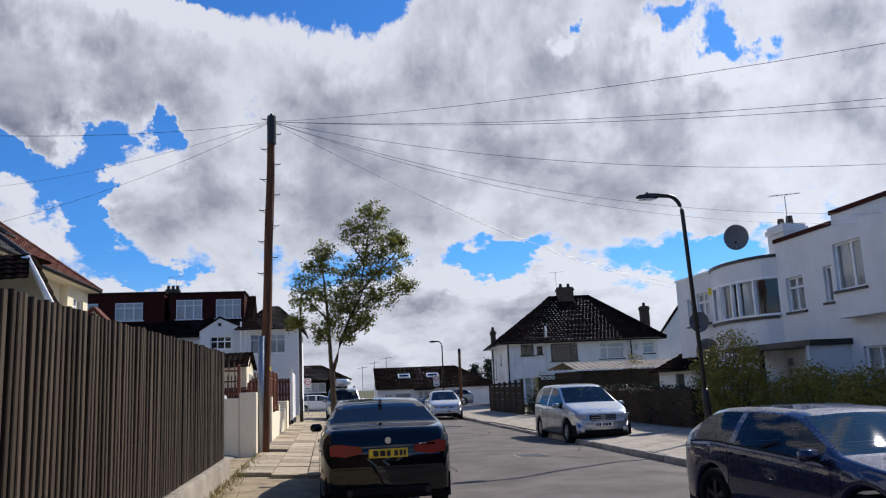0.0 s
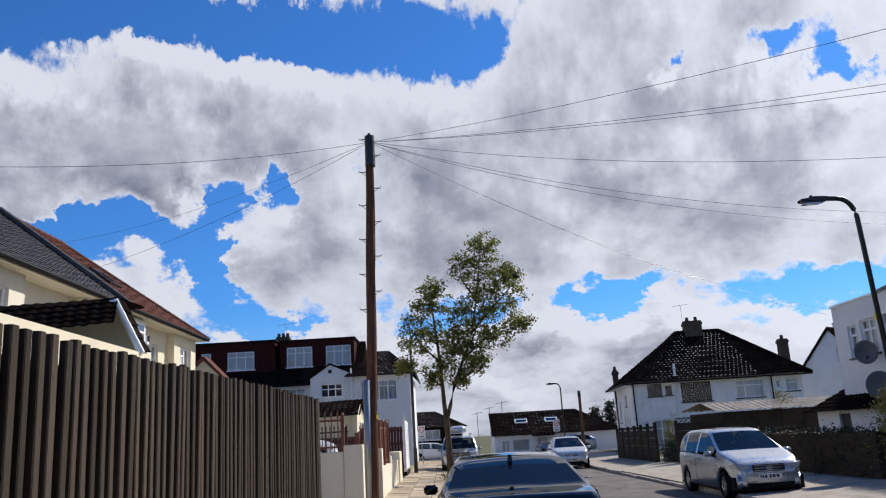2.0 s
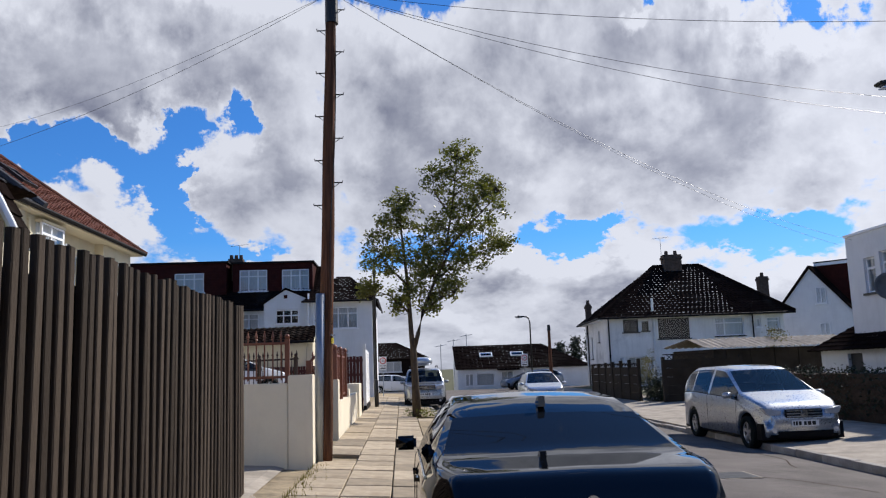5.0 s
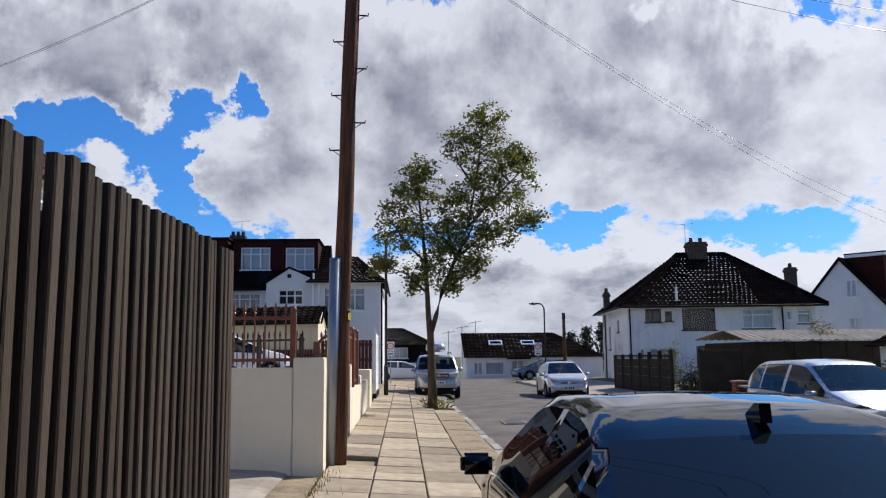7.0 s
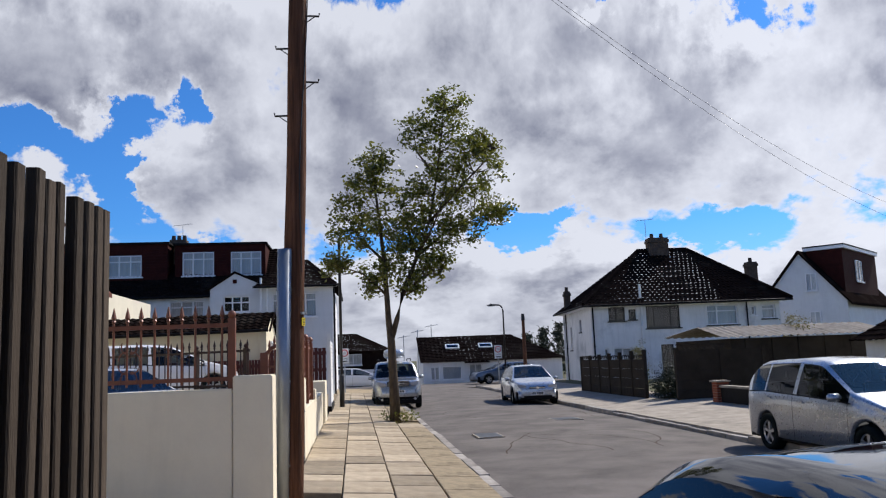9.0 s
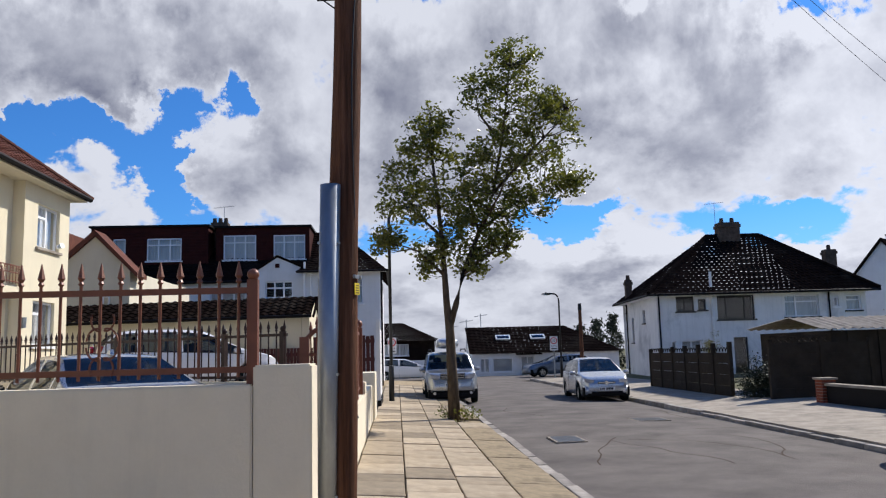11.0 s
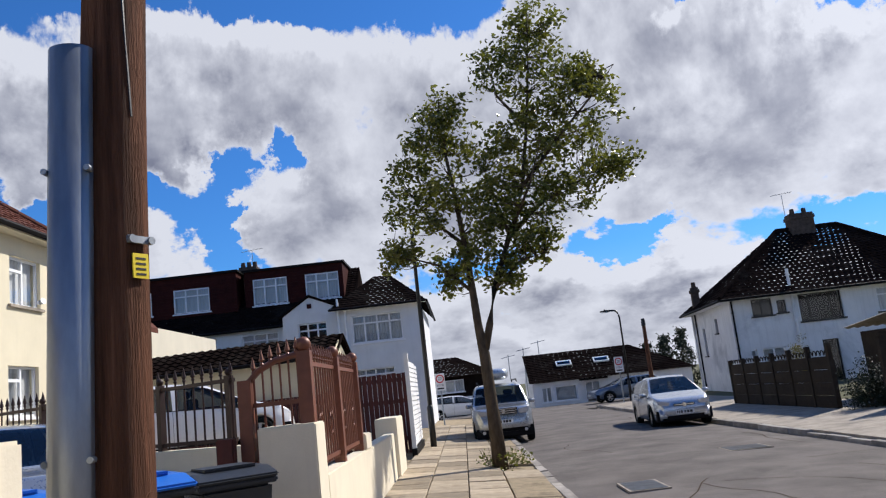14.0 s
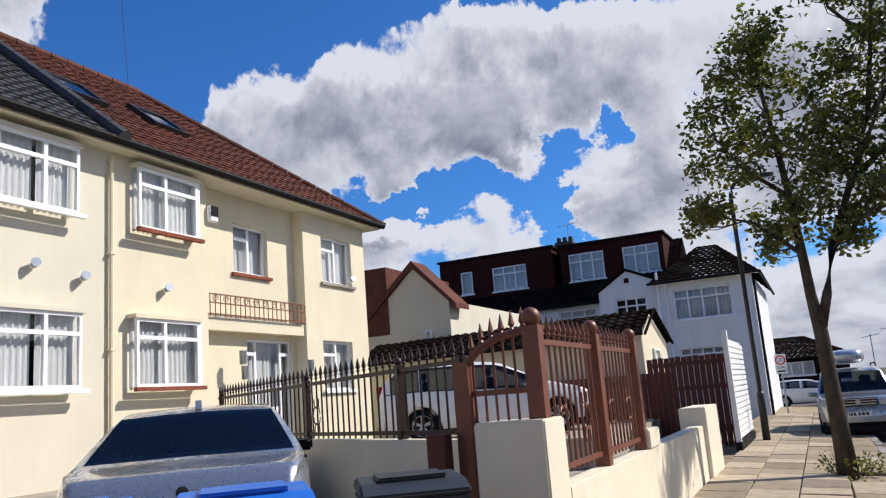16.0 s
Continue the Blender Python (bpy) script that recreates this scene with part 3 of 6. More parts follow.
def small_on_wall(name, y, z, label, shape):
    """A small fitting on the cream front, at street place y and height z."""
    t_ = thing(name, pose(-10.15, y + 0.9, z), label, name.replace("_", " "))
    shape(t_)
    return t_


def spot(t_):
    part("bracket", tube(B(), [(0, 0, 0), (0.06, 0, 0.0)], 0.05, 12), upvc, t_)
    part("lamp_head", tube(B(), [(0.05, 0, 0.0), (0.16, -0.05, 0.03)], [0.05, 0.075], 12), galv, t_)


def dark_box(t_):
    part("case", box(B(), 0, 0.1, -0.12, 0.12, -0.16, 0.16), upvc, t_, bevel=0.02)
    part("face", box(B(), 0.1, 0.115, -0.1, 0.1, -0.05, 0.15), black_plastic, t_)


def wall_lantern(t_):
    part("back_plate", box(B(), 0, 0.03, -0.05, 0.05, -0.14, 0.14), galv, t_)
    part("lantern", tube(B(), [(0.08, 0, -0.13), (0.08, 0, 0.13)], [0.05, 0.06], 10), galv, t_)


for y, z in ((27.15, 4.05), (28.05, 3.95), (29.85, 3.93)):
    small_on_wall("security_light", y, z, "small white security light on the rendered wall", spot)
small_on_wall("security_light", 36.2, 4.75, "small white security light on the rendered wall", spot)
small_on_wall("alarm_box", 31.1, 5.55, "white and dark alarm box on the wall", dark_box)
for y, z in ((31.9, 2.75), (31.95, 2.45), (34.25, 2.6)):
    small_on_wall("wall_lantern", y, z, "small metal wall lantern beside the door", wall_lantern)

# scrolled iron balustrade over the porch
bal = thing("balustrade", pose(-10.13, 31.9, 3.53), "thin brown scrolled iron balustrade over the porch", "railing")
for z in (0.05, 0.27, 0.44):
    part("rail", box(B(), -0.012, 0.012, 0, 3.15, z - 0.012, z + 0.012), iron_brown, bal)
for k in range(22):
    part("bar", box(B(), -0.008, 0.008, k * 0.15, k * 0.15 + 0.012, 0, 0.45), iron_brown, bal)
for k in range(10):
    bm = B()
    c0 = 0.16 + k * 0.31
    tube(bm, [(0, c0 + 0.09 * math.cos(a) * (1 - a / 14), 0.355 + 0.075 * math.sin(a) * (1 - a / 14)) for a in np.linspace(0, 9, 22)], 0.008, 5)
    part("scroll", bm, iron_brown, bal)


# ---- the white terrace at the end of the yard ----
def white_terrace():
    # u is the street's x, v runs back from the front wall
    h = thing("white_house", pose(0, 52.5, 0), "white rendered end-of-terrace house with dark tiled roof", "house", "terrace")
    z0, ze = -0.1, 5.5
    up, lo = (-4.6, -2.42, 4.0, 5.2), (-4.6, -2.92, 2.2, 2.87)
    part("front_wall", facade(B(), -5.2, -1.6, z0, ze, [up, lo]), render_white, h)
    window(h, *up, cols=(1, 1, 1, 1), transom=0.3, curtain=1.0)
    window(h, *lo, cols=(1, 1, 1, 1), transom=0.4, curtain=1.0)
    part("side_wall", box(B(), -1.85, -1.602, 0.25, 9.5, z0, ze), render_white, h)
    part("inner_wall", box(B(), -5.2, -4.95, 0.25, 3, z0, ze), render_white, h)
    part("back_wall", box(B(), -16.8, -1.6, 9.5, 9.75, z0, ze), render_white, h)
    part("eave_board", box(B(), -5.4, -1.32, -0.32, -0.02, ze - 0.02, ze + 0.05), upvc, h)
    ap = 7.2
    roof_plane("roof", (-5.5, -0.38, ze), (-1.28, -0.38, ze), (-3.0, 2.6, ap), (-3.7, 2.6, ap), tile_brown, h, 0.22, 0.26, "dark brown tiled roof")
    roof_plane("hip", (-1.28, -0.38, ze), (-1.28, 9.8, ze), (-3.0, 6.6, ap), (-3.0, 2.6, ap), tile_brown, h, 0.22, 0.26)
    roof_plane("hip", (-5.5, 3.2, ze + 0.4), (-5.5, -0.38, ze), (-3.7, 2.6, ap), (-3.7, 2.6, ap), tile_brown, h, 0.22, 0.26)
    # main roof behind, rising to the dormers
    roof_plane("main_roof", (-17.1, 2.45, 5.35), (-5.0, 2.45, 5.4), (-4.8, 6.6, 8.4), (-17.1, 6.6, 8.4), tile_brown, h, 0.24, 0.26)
    part("roof_end", prism(B(), [(2.9, 5.5), (6.6, 8.4), (9.7, 5.5)], "x", -4.95, -4.8), tile_brown, h)
    gutter(h, (-1.26, -0.38, ze), (-1.26, 9.8, ze), 0.06)
    gutter(h, (-5.5, -0.44, ze), (-1.28, -0.44, ze), 0.05)
    downpipe(h, -4.85, -0.05, 0.0, ze, upvc)
    downpipe(h, -5.15, -0.06, 0.6, 6.0, upvc, 0.05)
    downpipe(h, -1.55, 0.3, 0.0, ze, gutter_mat, 0.05)
    # rear addition with a small gable
    bw = (-7.12, -5.82, 4.4, 5.2)
    part("gable_wall", facade(B(), -7.78, -5.2, 2.4, 5.56, [bw], v=0.9), render_white, h)
    part("gable", prism(B(), [(-7.78, 5.562), (-5.2, 5.562), (-5.2, 5.75), (-6.55, 6.35)], "y", 0.9, 1.15), render_white, h)
    part("gable_side", box(B(), -7.78, -7.55, 1.15, 2.7, 2.4, 5.56), render_white, h)
    part("gable_vent", box(B(), -6.65, -6.45, 0.86, 0.9, 5.85, 6.05), hung_tile, h)
    window(h, *bw, cols=(1, 1, 1), transom=0.4, v=0.9, curtain=0.0)
    part("verge", tube(B(), [(-7.9, 0.85, 5.55), (-6.55, 0.85, 6.42), (-5.2, 0.85, 5.82)], 0.06, 6), tile_brown, h)
    part("gable_roof", prism(B(), [(-7.95, 5.53), (-6.55, 6.36), (-5.2, 5.76), (-5.2, 5.86), (-6.55, 6.46), (-7.95, 5.63)], "y", 0.95, 4.2), tile_brown, h)
    # recessed rear wall of the terrace with its windows
    wins = [(-15.87, -14.95, 4.4, 5.28, (1, 1), 0.3), (-14.27, -13.85, 4.5, 5.1, (1,), 0), (-13.27, -11.3, 4.2, 5.22, (2, 1), 0.35), (-10.15, -8.4, 4.25, 5.16, (1, 1, 1), 0.35)]
    part("rear_wall", facade(B(), -16.85, -7.55, z0, 5.35, [w[:4] for w in wins], v=2.7), render_white, h)
    part("end_wall", box(B(), -16.85, -16.6, 2.95, 9.5, z0, 5.35), render_white, h)
    for w in wins:
        window(h, *w[:4], cols=w[4], transom=w[5], v=2.7, curtain=0.6)
    gutter(h, (-17.1, 2.4, 5.32), (-7.9, 2.4, 5.36), 0.06)
    downpipe(h, -13.55, 2.65, 0, 5.3, upvc)
    # dormers clad in dark red tile
    for u0, u1, v0, z1, ws in ((-16.5, -10.55, 3.9, 8.42, ((-15.37, -14.74, 6.7, 7.82), (-13.66, -11.9, 6.65, 7.82))), (-10.2, -5.35, 4.1, 8.35, ((-9.8, -8.12, 6.65, 7.95), (-7.22, -5.58, 6.65, 7.93)))):
        d = part("dormer", facade(B(), u0, u1, 6.35, z1, [w for w in ws], v=v0), hung_tile, h, "dormer clad in dark red tiles")
        part("cheek", box(B(), u0, u0 + 0.2, v0 + 0.25, 7.2, 6.35, z1), hung_tile, d)
        part("cheek", box(B(), u1 - 0.2, u1, v0 + 0.25, 7.2, 6.35, z1), hung_tile, d)
        part("flat_roof", box(B(), u0 - 0.1, u1 + 0.1, v0 - 0.12, 7.3, z1, z1 + 0.1), gutter_mat, d)
        # hanging tile courses
        n = int((z1 - 6.35) / 0.16)
        for k in range(n):
            z = 6.35 + k * 0.16
            segs, a = [], u0
            for w in sorted(ws):
                if w[2] < z + 0.1 and w[3] > z:
                    segs.append((a, w[0]))
                    a = w[1]
            segs.append((a, u1))
            for a, b in segs:
                part("tile_course", prism(B(), [(v0 - 0.035, z), (v0 - 0.003, z), (v0 - 0.003, z + 0.155), (v0 - 0.01, z + 0.155)], "x", a, b), hung_tile, d)
        for w in ws:
            window(h, *w, cols=(1, 1, 1) if w[1] - w[0] > 0.8 else (1,), transom=0.3 if w[1] - w[0] > 0.8 else 0, v=v0, curtain=0.6, deep=0.0)
    chimney(h, -10.3, 5.6, 7.4, 8.85, 0.9, 0.7, brick_sooty, 3)
    return h


white_terrace()
aerial(pose(-10.1, 58.1, 8.8), "thin television aerial on the terrace chimney", 0.9)


# ---- the aged white pair across the road ----
PAIR = Matrix.Translation((17.437, 54.824, 0)) @ Matrix.Rotation(-0.024, 4, "Z") @ Matrix.Scale(0.98, 4) @ Matrix.Translation((-18.78, -53.29, 0))


def far_pair():
    h = thing("white_house", PAIR @ pose(13.2, 51.6, 0, 0, 0, -3), "weathered white semi-detached pair with brown hipped roof", "house")
    z0, ze, L, D = -0.2, 4.2, 10.4, 8.0
    ws = [(0.95, 1.85, 3.35, 4.1, (1, 1), dark_frame), (2.05, 2.45, 3.4, 3.95, (1,), dark_frame), (3.0, 4.85, 2.9, 4.1, (1, 2, 1), dark_frame), (6.35, 8.05, 2.95, 4.02, (1, 2), upvc), (8.8, 9.05, 3.4, 3.9, (1,), upvc), (9.4, 10.15, 3.2, 3.95, (1,), upvc),
          (0.6, 0.85, 1.0, 1.9, (1,), upvc), (1.1, 2.1, 0.2, 1.9, (1, 1), upvc), (2.4, 2.65, 1.0, 1.9, (1,), upvc), (3.7, 4.4, 0.2, 2.0, (1,), dark_frame)]
    part("front_wall", facade(B(), 0, L, z0, ze, [w[:4] for w in ws]), render_aged, h)
    for w in ws:
        window(h, *w[:4], cols=w[4], transom=0.3 if w[5] is upvc and w[1] - w[0] > 0.5 else 0, frame_mat=w[5], curtain=0.0 if w[5] is dark_frame else 0.4, sill_mat=dark_frame if w[1] - w[0] > 0.5 else None)
    bm = facade(B(), 0.3, D - 0.3, z0, ze, [(2.0, 2.5, 1.9, 3.3), (4.8, 5.3, 2.9, 3.6)])
    bm.transform(Matrix(((0, 1, 0, 0), (-1, 0, 0, D), (0, 0, 1, 0), (0, 0, 0, 1))))
    part("side_wall", bm, render_aged, h)
    S = Matrix(((0, 1, 0, 0), (-1, 0, 0, D), (0, 0, 1, 0), (0, 0, 0, 1)))
    window(h, 2.0, 2.5, 1.9, 3.3, v=0, frame_mat=dark_frame, m=S)
    window(h, 4.8, 5.3, 2.9, 3.6, v=0, frame_mat=dark_frame, m=S)
    part("end_wall", box(B(), L - 0.25, L, 0.25, D, z0, ze), render_aged, h)
    part("back_wall", box(B(), 0, L, D, D + 0.25, z0, ze), render_aged, h)
    e = 0.5
    part("eave_board", box(B(), -e + 0.05, L + e - 0.05, -e + 0.05, D + e, ze - 0.06, ze + 0.02), upvc, h)
    rz, rv, r0, r1 = 7.6, 4.0, 3.9, 6.9
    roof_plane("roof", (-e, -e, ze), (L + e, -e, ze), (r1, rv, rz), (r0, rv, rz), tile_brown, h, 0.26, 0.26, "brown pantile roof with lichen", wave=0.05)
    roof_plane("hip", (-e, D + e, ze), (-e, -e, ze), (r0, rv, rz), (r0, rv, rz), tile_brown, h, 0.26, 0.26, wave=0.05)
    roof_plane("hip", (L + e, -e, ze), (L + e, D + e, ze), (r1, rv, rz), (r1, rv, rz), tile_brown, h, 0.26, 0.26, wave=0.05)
    ridge_tiles("ridge", (r0, rv, rz + 0.05), (r1, rv, rz + 0.05), tile_brown, h)
    ridge_tiles("hip_ridge", (-e, -e, ze + 0.08), (r0, rv, rz + 0.05), tile_brown, h, 0.1)
    ridge_tiles("hip_ridge", (L + e, -e, ze + 0.08), (r1, rv, rz + 0.05), tile_brown, h, 0.1)
    gutter(h, (-e, -e - 0.05, ze - 0.02), (L + e, -e - 0.05, ze - 0.02), 0.06)
    gutter(h, (-e - 0.05, -e, ze - 0.02), (-e - 0.05, D + e, ze - 0.02), 0.06)
    downpipe(h, 0.08, -0.06, -0.2, ze)
    downpipe(h, 8.55, -0.06, 1.5, ze + 0.5)
    downpipe(h, 2.72, -0.07, 1.2, 5.3, render_aged, 0.07)
    downpipe(h, -0.06, 7.0, -0.2, ze)
    chimney(h, 5.1, rv - 0.1, 6.7, 8.35, 1.15, 0.75, brick_sooty, 2)
    chimney(h, -0.1, 6.0, 4.3, 5.5, 0.35, 0.4, brick_sooty, 1)
    chimney(h, 11.8, 6.5, 4.0, 7.0, 0.6, 0.6, brick_sooty, 1)
    return h


far_pair()
aerial(PAIR @ pose(18.0, 55.6, 8.3), "thin television aerial on the chimney", 1.2)


# ---- the white flat-roofed row on the other side ----
# local frame: u runs back towards the start of the street, v into the house
def deco_row():
    h = thing("white_row_house", Matrix(((0, 1, 0, 14.6), (-1, 0, 0, 32.6), (0, 0, 1, 0), (0, 0, 0, 1))), "white rendered flat-roofed house row with curved bays and dark coping", "house")
    z0 = 0.0
    side = [(0.9, 1.5, 3.45, 4.55, (1,)), (1.75, 2.75, 3.5, 4.65, (1, 1))]
    mid = [(8.0, 8.9, 3.35, 4.42, (1, 1)), (9.95, 10.75, 3.45, 4.5, (1, 1, 1)), (7.0, 7.9, 0.9, 2.0, (1,)), (9.2, 10.1, 0.1, 2.1, (1, 1)), (11.3, 13.0, 0.9, 2.1, (1, 1, 1))]
    part("front_wall", facade(B(), 0, 3.4, z0, 5.35, [w[:4] for w in side] + [(2.3, 3.2, 0.9, 2.0)]), render_white, h)
    window(h, 2.3, 3.2, 0.9, 2.0, cols=(1, 1), transom=0.3, curtain=0.8)
    part("front_wall", facade(B(), 7.6, 24, z0, 5.62, [w[:4] for w in mid] + [(14, 15.4, 3.5, 4.8), (17, 18.4, 3.5, 4.8), (14, 15.4, 0.9, 2.1)]), render_white, h)
    for w in side + mid:
        window(h, *w[:4], cols=w[4], transom=0.3 if len(w[4]) < 3 else 0, curtain=0.5, sill_mat=dark_frame)
    for q in ((14, 15.4, 3.5, 4.8), (17, 18.4, 3.5, 4.8), (14, 15.4, 0.9, 2.1)):
        window(h, *q, cols=(1, 1), curtain=0.5, sill_mat=dark_frame)
    # curved bay between them: wall under and over a band of glass
    n = 12
    arc = [(3.4 + 4.2 * k / n, -0.75 * math.sin(math.pi * k / n) ** 0.55) for k in range(n + 1)]

    def band(name, za, zb, mat, proud=0.0, cap=False):
        vs, fs = [], []
        for u, v in arc:
            vs += [(u, v - proud, za), (u, v - proud, zb), (u, v + 0.25, za), (u, v + 0.25, zb)]
        for k in range(n):
            p = 4 * k
            fs += [(p, p + 4, p + 5, p + 1), (p + 1, p + 5, p + 7, p + 3), (p + 2, p + 3, p + 7, p + 6), (p, p + 2, p + 6, p + 4)]
        return mesh_part(name, vs, fs, mat, h)
    band("bay_wall", z0, 3.3, render_white)
    band("bay_wall", 4.6, 5.2, render_white)
    band("bay_sill", 3.22, 3.32, dark_frame, 0.08)
    band("coping", 5.2, 5.3, dark_frame, 0.06)
    vs, fs = [], []
    for k in range(1, n):
        (u, v), (u2, v2) = arc[k], arc[k + 1] if k < n else arc[k]
        if k in (4, 7):
            continue
        base = len(vs)
        vs += [(u, v + 0.09, 3.34), (u2, v2 + 0.09, 3.34), (u2, v2 + 0.09, 4.58), (u, v + 0.09, 4.58)]
        fs.append((base, base + 1, base + 2, base + 3))
    win = band("bay_window", 4.52, 4.6, upvc, 0.01)
    band("bay_frame", 3.32, 3.4, upvc, 0.01)
    for k in (0, 2, 4, 5, 7, 8, 10, 12):
        u, v = arc[k]
        part("mullion", box(B(), u - 0.045, u + 0.045, v - 0.01, v + 0.1, 3.38, 4.54), upvc, win)
    bm = B()
    box(bm, 4.93, 5.05 + 0.1, -0.78, -0.5, 3.38, 4.54)
    part("pier", bm, render_white, win)
    mesh_part("pane", vs, fs, pane, win)
    mesh_part("curtain", [(u, v + 0.2, z) for u, v in arc for z in (3.35, 4.55)], [(2 * k, 2 * k + 2, 2 * k + 3, 2 * k + 1) for k in range(n) if k % 4 in (0, 1)], curtain_mat, win)
    # added dark panel for the shade inside the bay
    part("room_wall", box(B(), 3.5, 7.5, 1.0, 1.05, z0, 5.1), room_shade, h)
    # parapets and coping, stepped up along the row
    part("coping", box(B(), 0, 3.4, -0.06, 0.3, 5.35, 5.42), upvc, h)
    part("coping", box(B(), 7.6, 10.6, -0.07, 0.32, 5.62, 5.74), hung_tile, h)
    part("parapet", box(B(), 10.6, 24, 0.0, 0.25, 5.625, 5.9), render_white, h)
    part("coping", box(B(), 10.6, 24, -0.07, 0.32, 5.9, 6.02), hung_tile, h)
    # square bay with a wide window
    bay = (11.15, 12.35, 3.65, 4.95)
    part("box_bay", facade(B(), 11.0, 14.0, 2.9, 5.4, [bay], v=-0.45), render_white, h)
    part("box_bay_side", box(B(), 11.0, 11.25, -0.2, 0.0, 2.9, 5.4), render_white, h)
    window(h, *bay, cols=(1.4, 1), v=-0.45, curtain=0.6, sill_mat=dark_frame)
    # porch canopy
    part("canopy", box(B(), 6.1, 10.9, -1.3, -0.004, 2.2, 2.36), dark_frame, h, "flat dark-edged porch canopy")
    part("canopy_post", box(B(), 8.0, 8.12, -1.2, -1.08, 0, 2.2), dark_frame, h)
    part("porch_screen", box(B(), 10.6, 10.75, -1.25, -0.01, 0.0, 2.2), render_white, h)
    part("roof_deck", box(B(), 0, 24, 0.3, 9, 5.1, 5.2), tile_grey, h)
    part("end_wall", box(B(), 0, 0.25, 0.252, 9, z0, 5.35), render_white, h)
    part("back_wall", box(B(), 0, 24, 9, 9.25, z0, 5.4), render_white, h)
    chimney(h, 6.9, 0.9, 5.0, 6.35, 1.0, 0.8, render_aged, 2)
    downpipe(h, 3.3, -0.05, 0.2, 5.2, upvc)
    part("wall_vent", box(B(), 2.95, 3.1, -0.1, -0.004, 4.5, 4.75), tag_yellow, h, "small yellow alarm box")
    return h


deco_row()


def dish(m, label, r=0.42):
    t_ = thing("satellite_dish", m, label, "satellite dish", "satellite dishes")
    vs, fs = [(0, 0.09, 0)], []
    n, rr = 20, 5
    for k in range(1, rr + 1):
        q = k / rr
        vs += [(r * q * math.cos(a), 0.09 - 0.13 * q * q, r * 1.08 * q * math.sin(a)) for a in (2 * math.pi * j / n for j in range(n))]
    for j in range(n):
        fs.append((0, 1 + (j + 1) % n, 1 + j))
    for k in range(rr - 1):
        o = 1 + k * n
        fs += [(o + j, o + (j + 1) % n, o + n + (j + 1) % n, o + n + j) for j in range(n)]
    ob = mesh_part("reflector", vs, fs, dish_grey, t_, "", True)
    md = ob.modifiers.new("thick", "SOLIDIFY")
    md.thickness = 0.012
    part("arm", tube(B(), [(0, 0.05, -r), (0, -0.4, -r * 0.6)], 0.015, 6), galv, t_)
    part("receiver", tube(B(), [(0, -0.4, -r * 0.6), (0, -0.3, -r * 0.5)], 0.04, 8), black_plastic, t_)
    part("bracket", tube(B(), [(0, 0.09, 0), (0, 0.35, -0.05), (0.25, 0.4, -0.1)], 0.02, 6), galv, t_)


dish(pose(14.35, 26.9, 6.2, 0, 0, -35), "large grey satellite dish fixed beside the chimney", 0.42)
dish(pose(14.1, 29.8, 3.5, 0, 0, -25), "dark grey satellite dish on the white wall", 0.36)
dish(pose(14.05, 29.2, 2.4, 0, 0, -25), "dark grey satellite dish on the white wall", 0.42)
aerial(pose(15.4, 25.4, 6.3), "large metal television aerial above the flat roof", 1.0)


# lean-to with a dark roof at the end of the row, and the gabled house behind
def lean_to():
    h = thing("lean_to", Matrix(((0, 1, 0, 14.0), (-1, 0, 0, 33.7), (0, 0, 1, 0), (0, 0, 0, 1))), "low white lean-to porch with dark tiled roof", "porch")
    part("front_wall", facade(B(), 0, 4.5, 0, 1.75, [(1.6, 2.4, 0.0, 1.6)]), render_white, h)
    part("door", box(B(), 1.6, 2.4, 0.1, 0.15, 0, 1.6), dark_frame, h, "dark panelled door")
    part("end_wall", box(B(), 0, 0.25, 0.25, 3, 0, 1.75), render_white, h)
    roof_plane("roof", (-0.2, -0.35, 1.7), (4.7, -0.35, 1.7), (4.7, 1.6, 2.75), (0.4, 1.6, 2.75), tile_brown, h, 0.25, 0.25)
    roof_plane("hip", (-0.2, 3.2, 1.7), (-0.2, -0.35, 1.7), (0.4, 1.6, 2.75), (0.4, 1.6, 2.75), tile_brown, h, 0.25, 0.25)


lean_to()


def gable_house():
    h = thing("gabled_house", pose(27.6, 59.5, 0, 0, 0, -48), "white gabled house with a dark red dormer", "house")
    part("gable_wall", prism(B(), [(-2.6, -0.2), (2.6, -0.2), (2.6, 4.3), (0, 7.4), (-2.6, 4.3)], "y", 0, 0.3), render_white, h)
    for q in ((0.3, 0.95, 5.0, 6.1), (0.35, 1.0, 2.6, 3.7)):
        window(h, *q, cols=(1, 1), v=-0.1, deep=0.02, back=False)
    part("side_wall", box(B(), 2.3, 2.6, 0.3, 11, -0.2, 4.3), render_white, h)
    part("roof", prism(B(), [(-2.9, 3.95), (0, 7.4), (2.9, 3.95), (2.9, 4.12), (0, 7.6), (-2.9, 4.12)], "y", -0.2, 11.2), tile_brown, h)
    part("dormer", box(B(), 0.15, 2.3, 1.0, 9.0, 4.7, 7.6), hung_tile, h, "dark red tile-hung dormer")
    part("dormer_roof", box(B(), 0.0, 2.45, 0.9, 9.1, 7.6, 7.8), upvc, h)
    part("dormer_felt", box(B(), -0.02, 2.47, 0.88, 9.12, 7.803, 7.88), gutter_mat, h)
    window(h, 3.6, 5.0, 5.6, 7.0, cols=(1, 1), m=Matrix(((0, -1, 0, 2.3), (1, 0, 0, 0), (0, 0, 1, 0), (0, 0, 0, 1))), v=-0.1, deep=0.02, back=False)


gable_house()


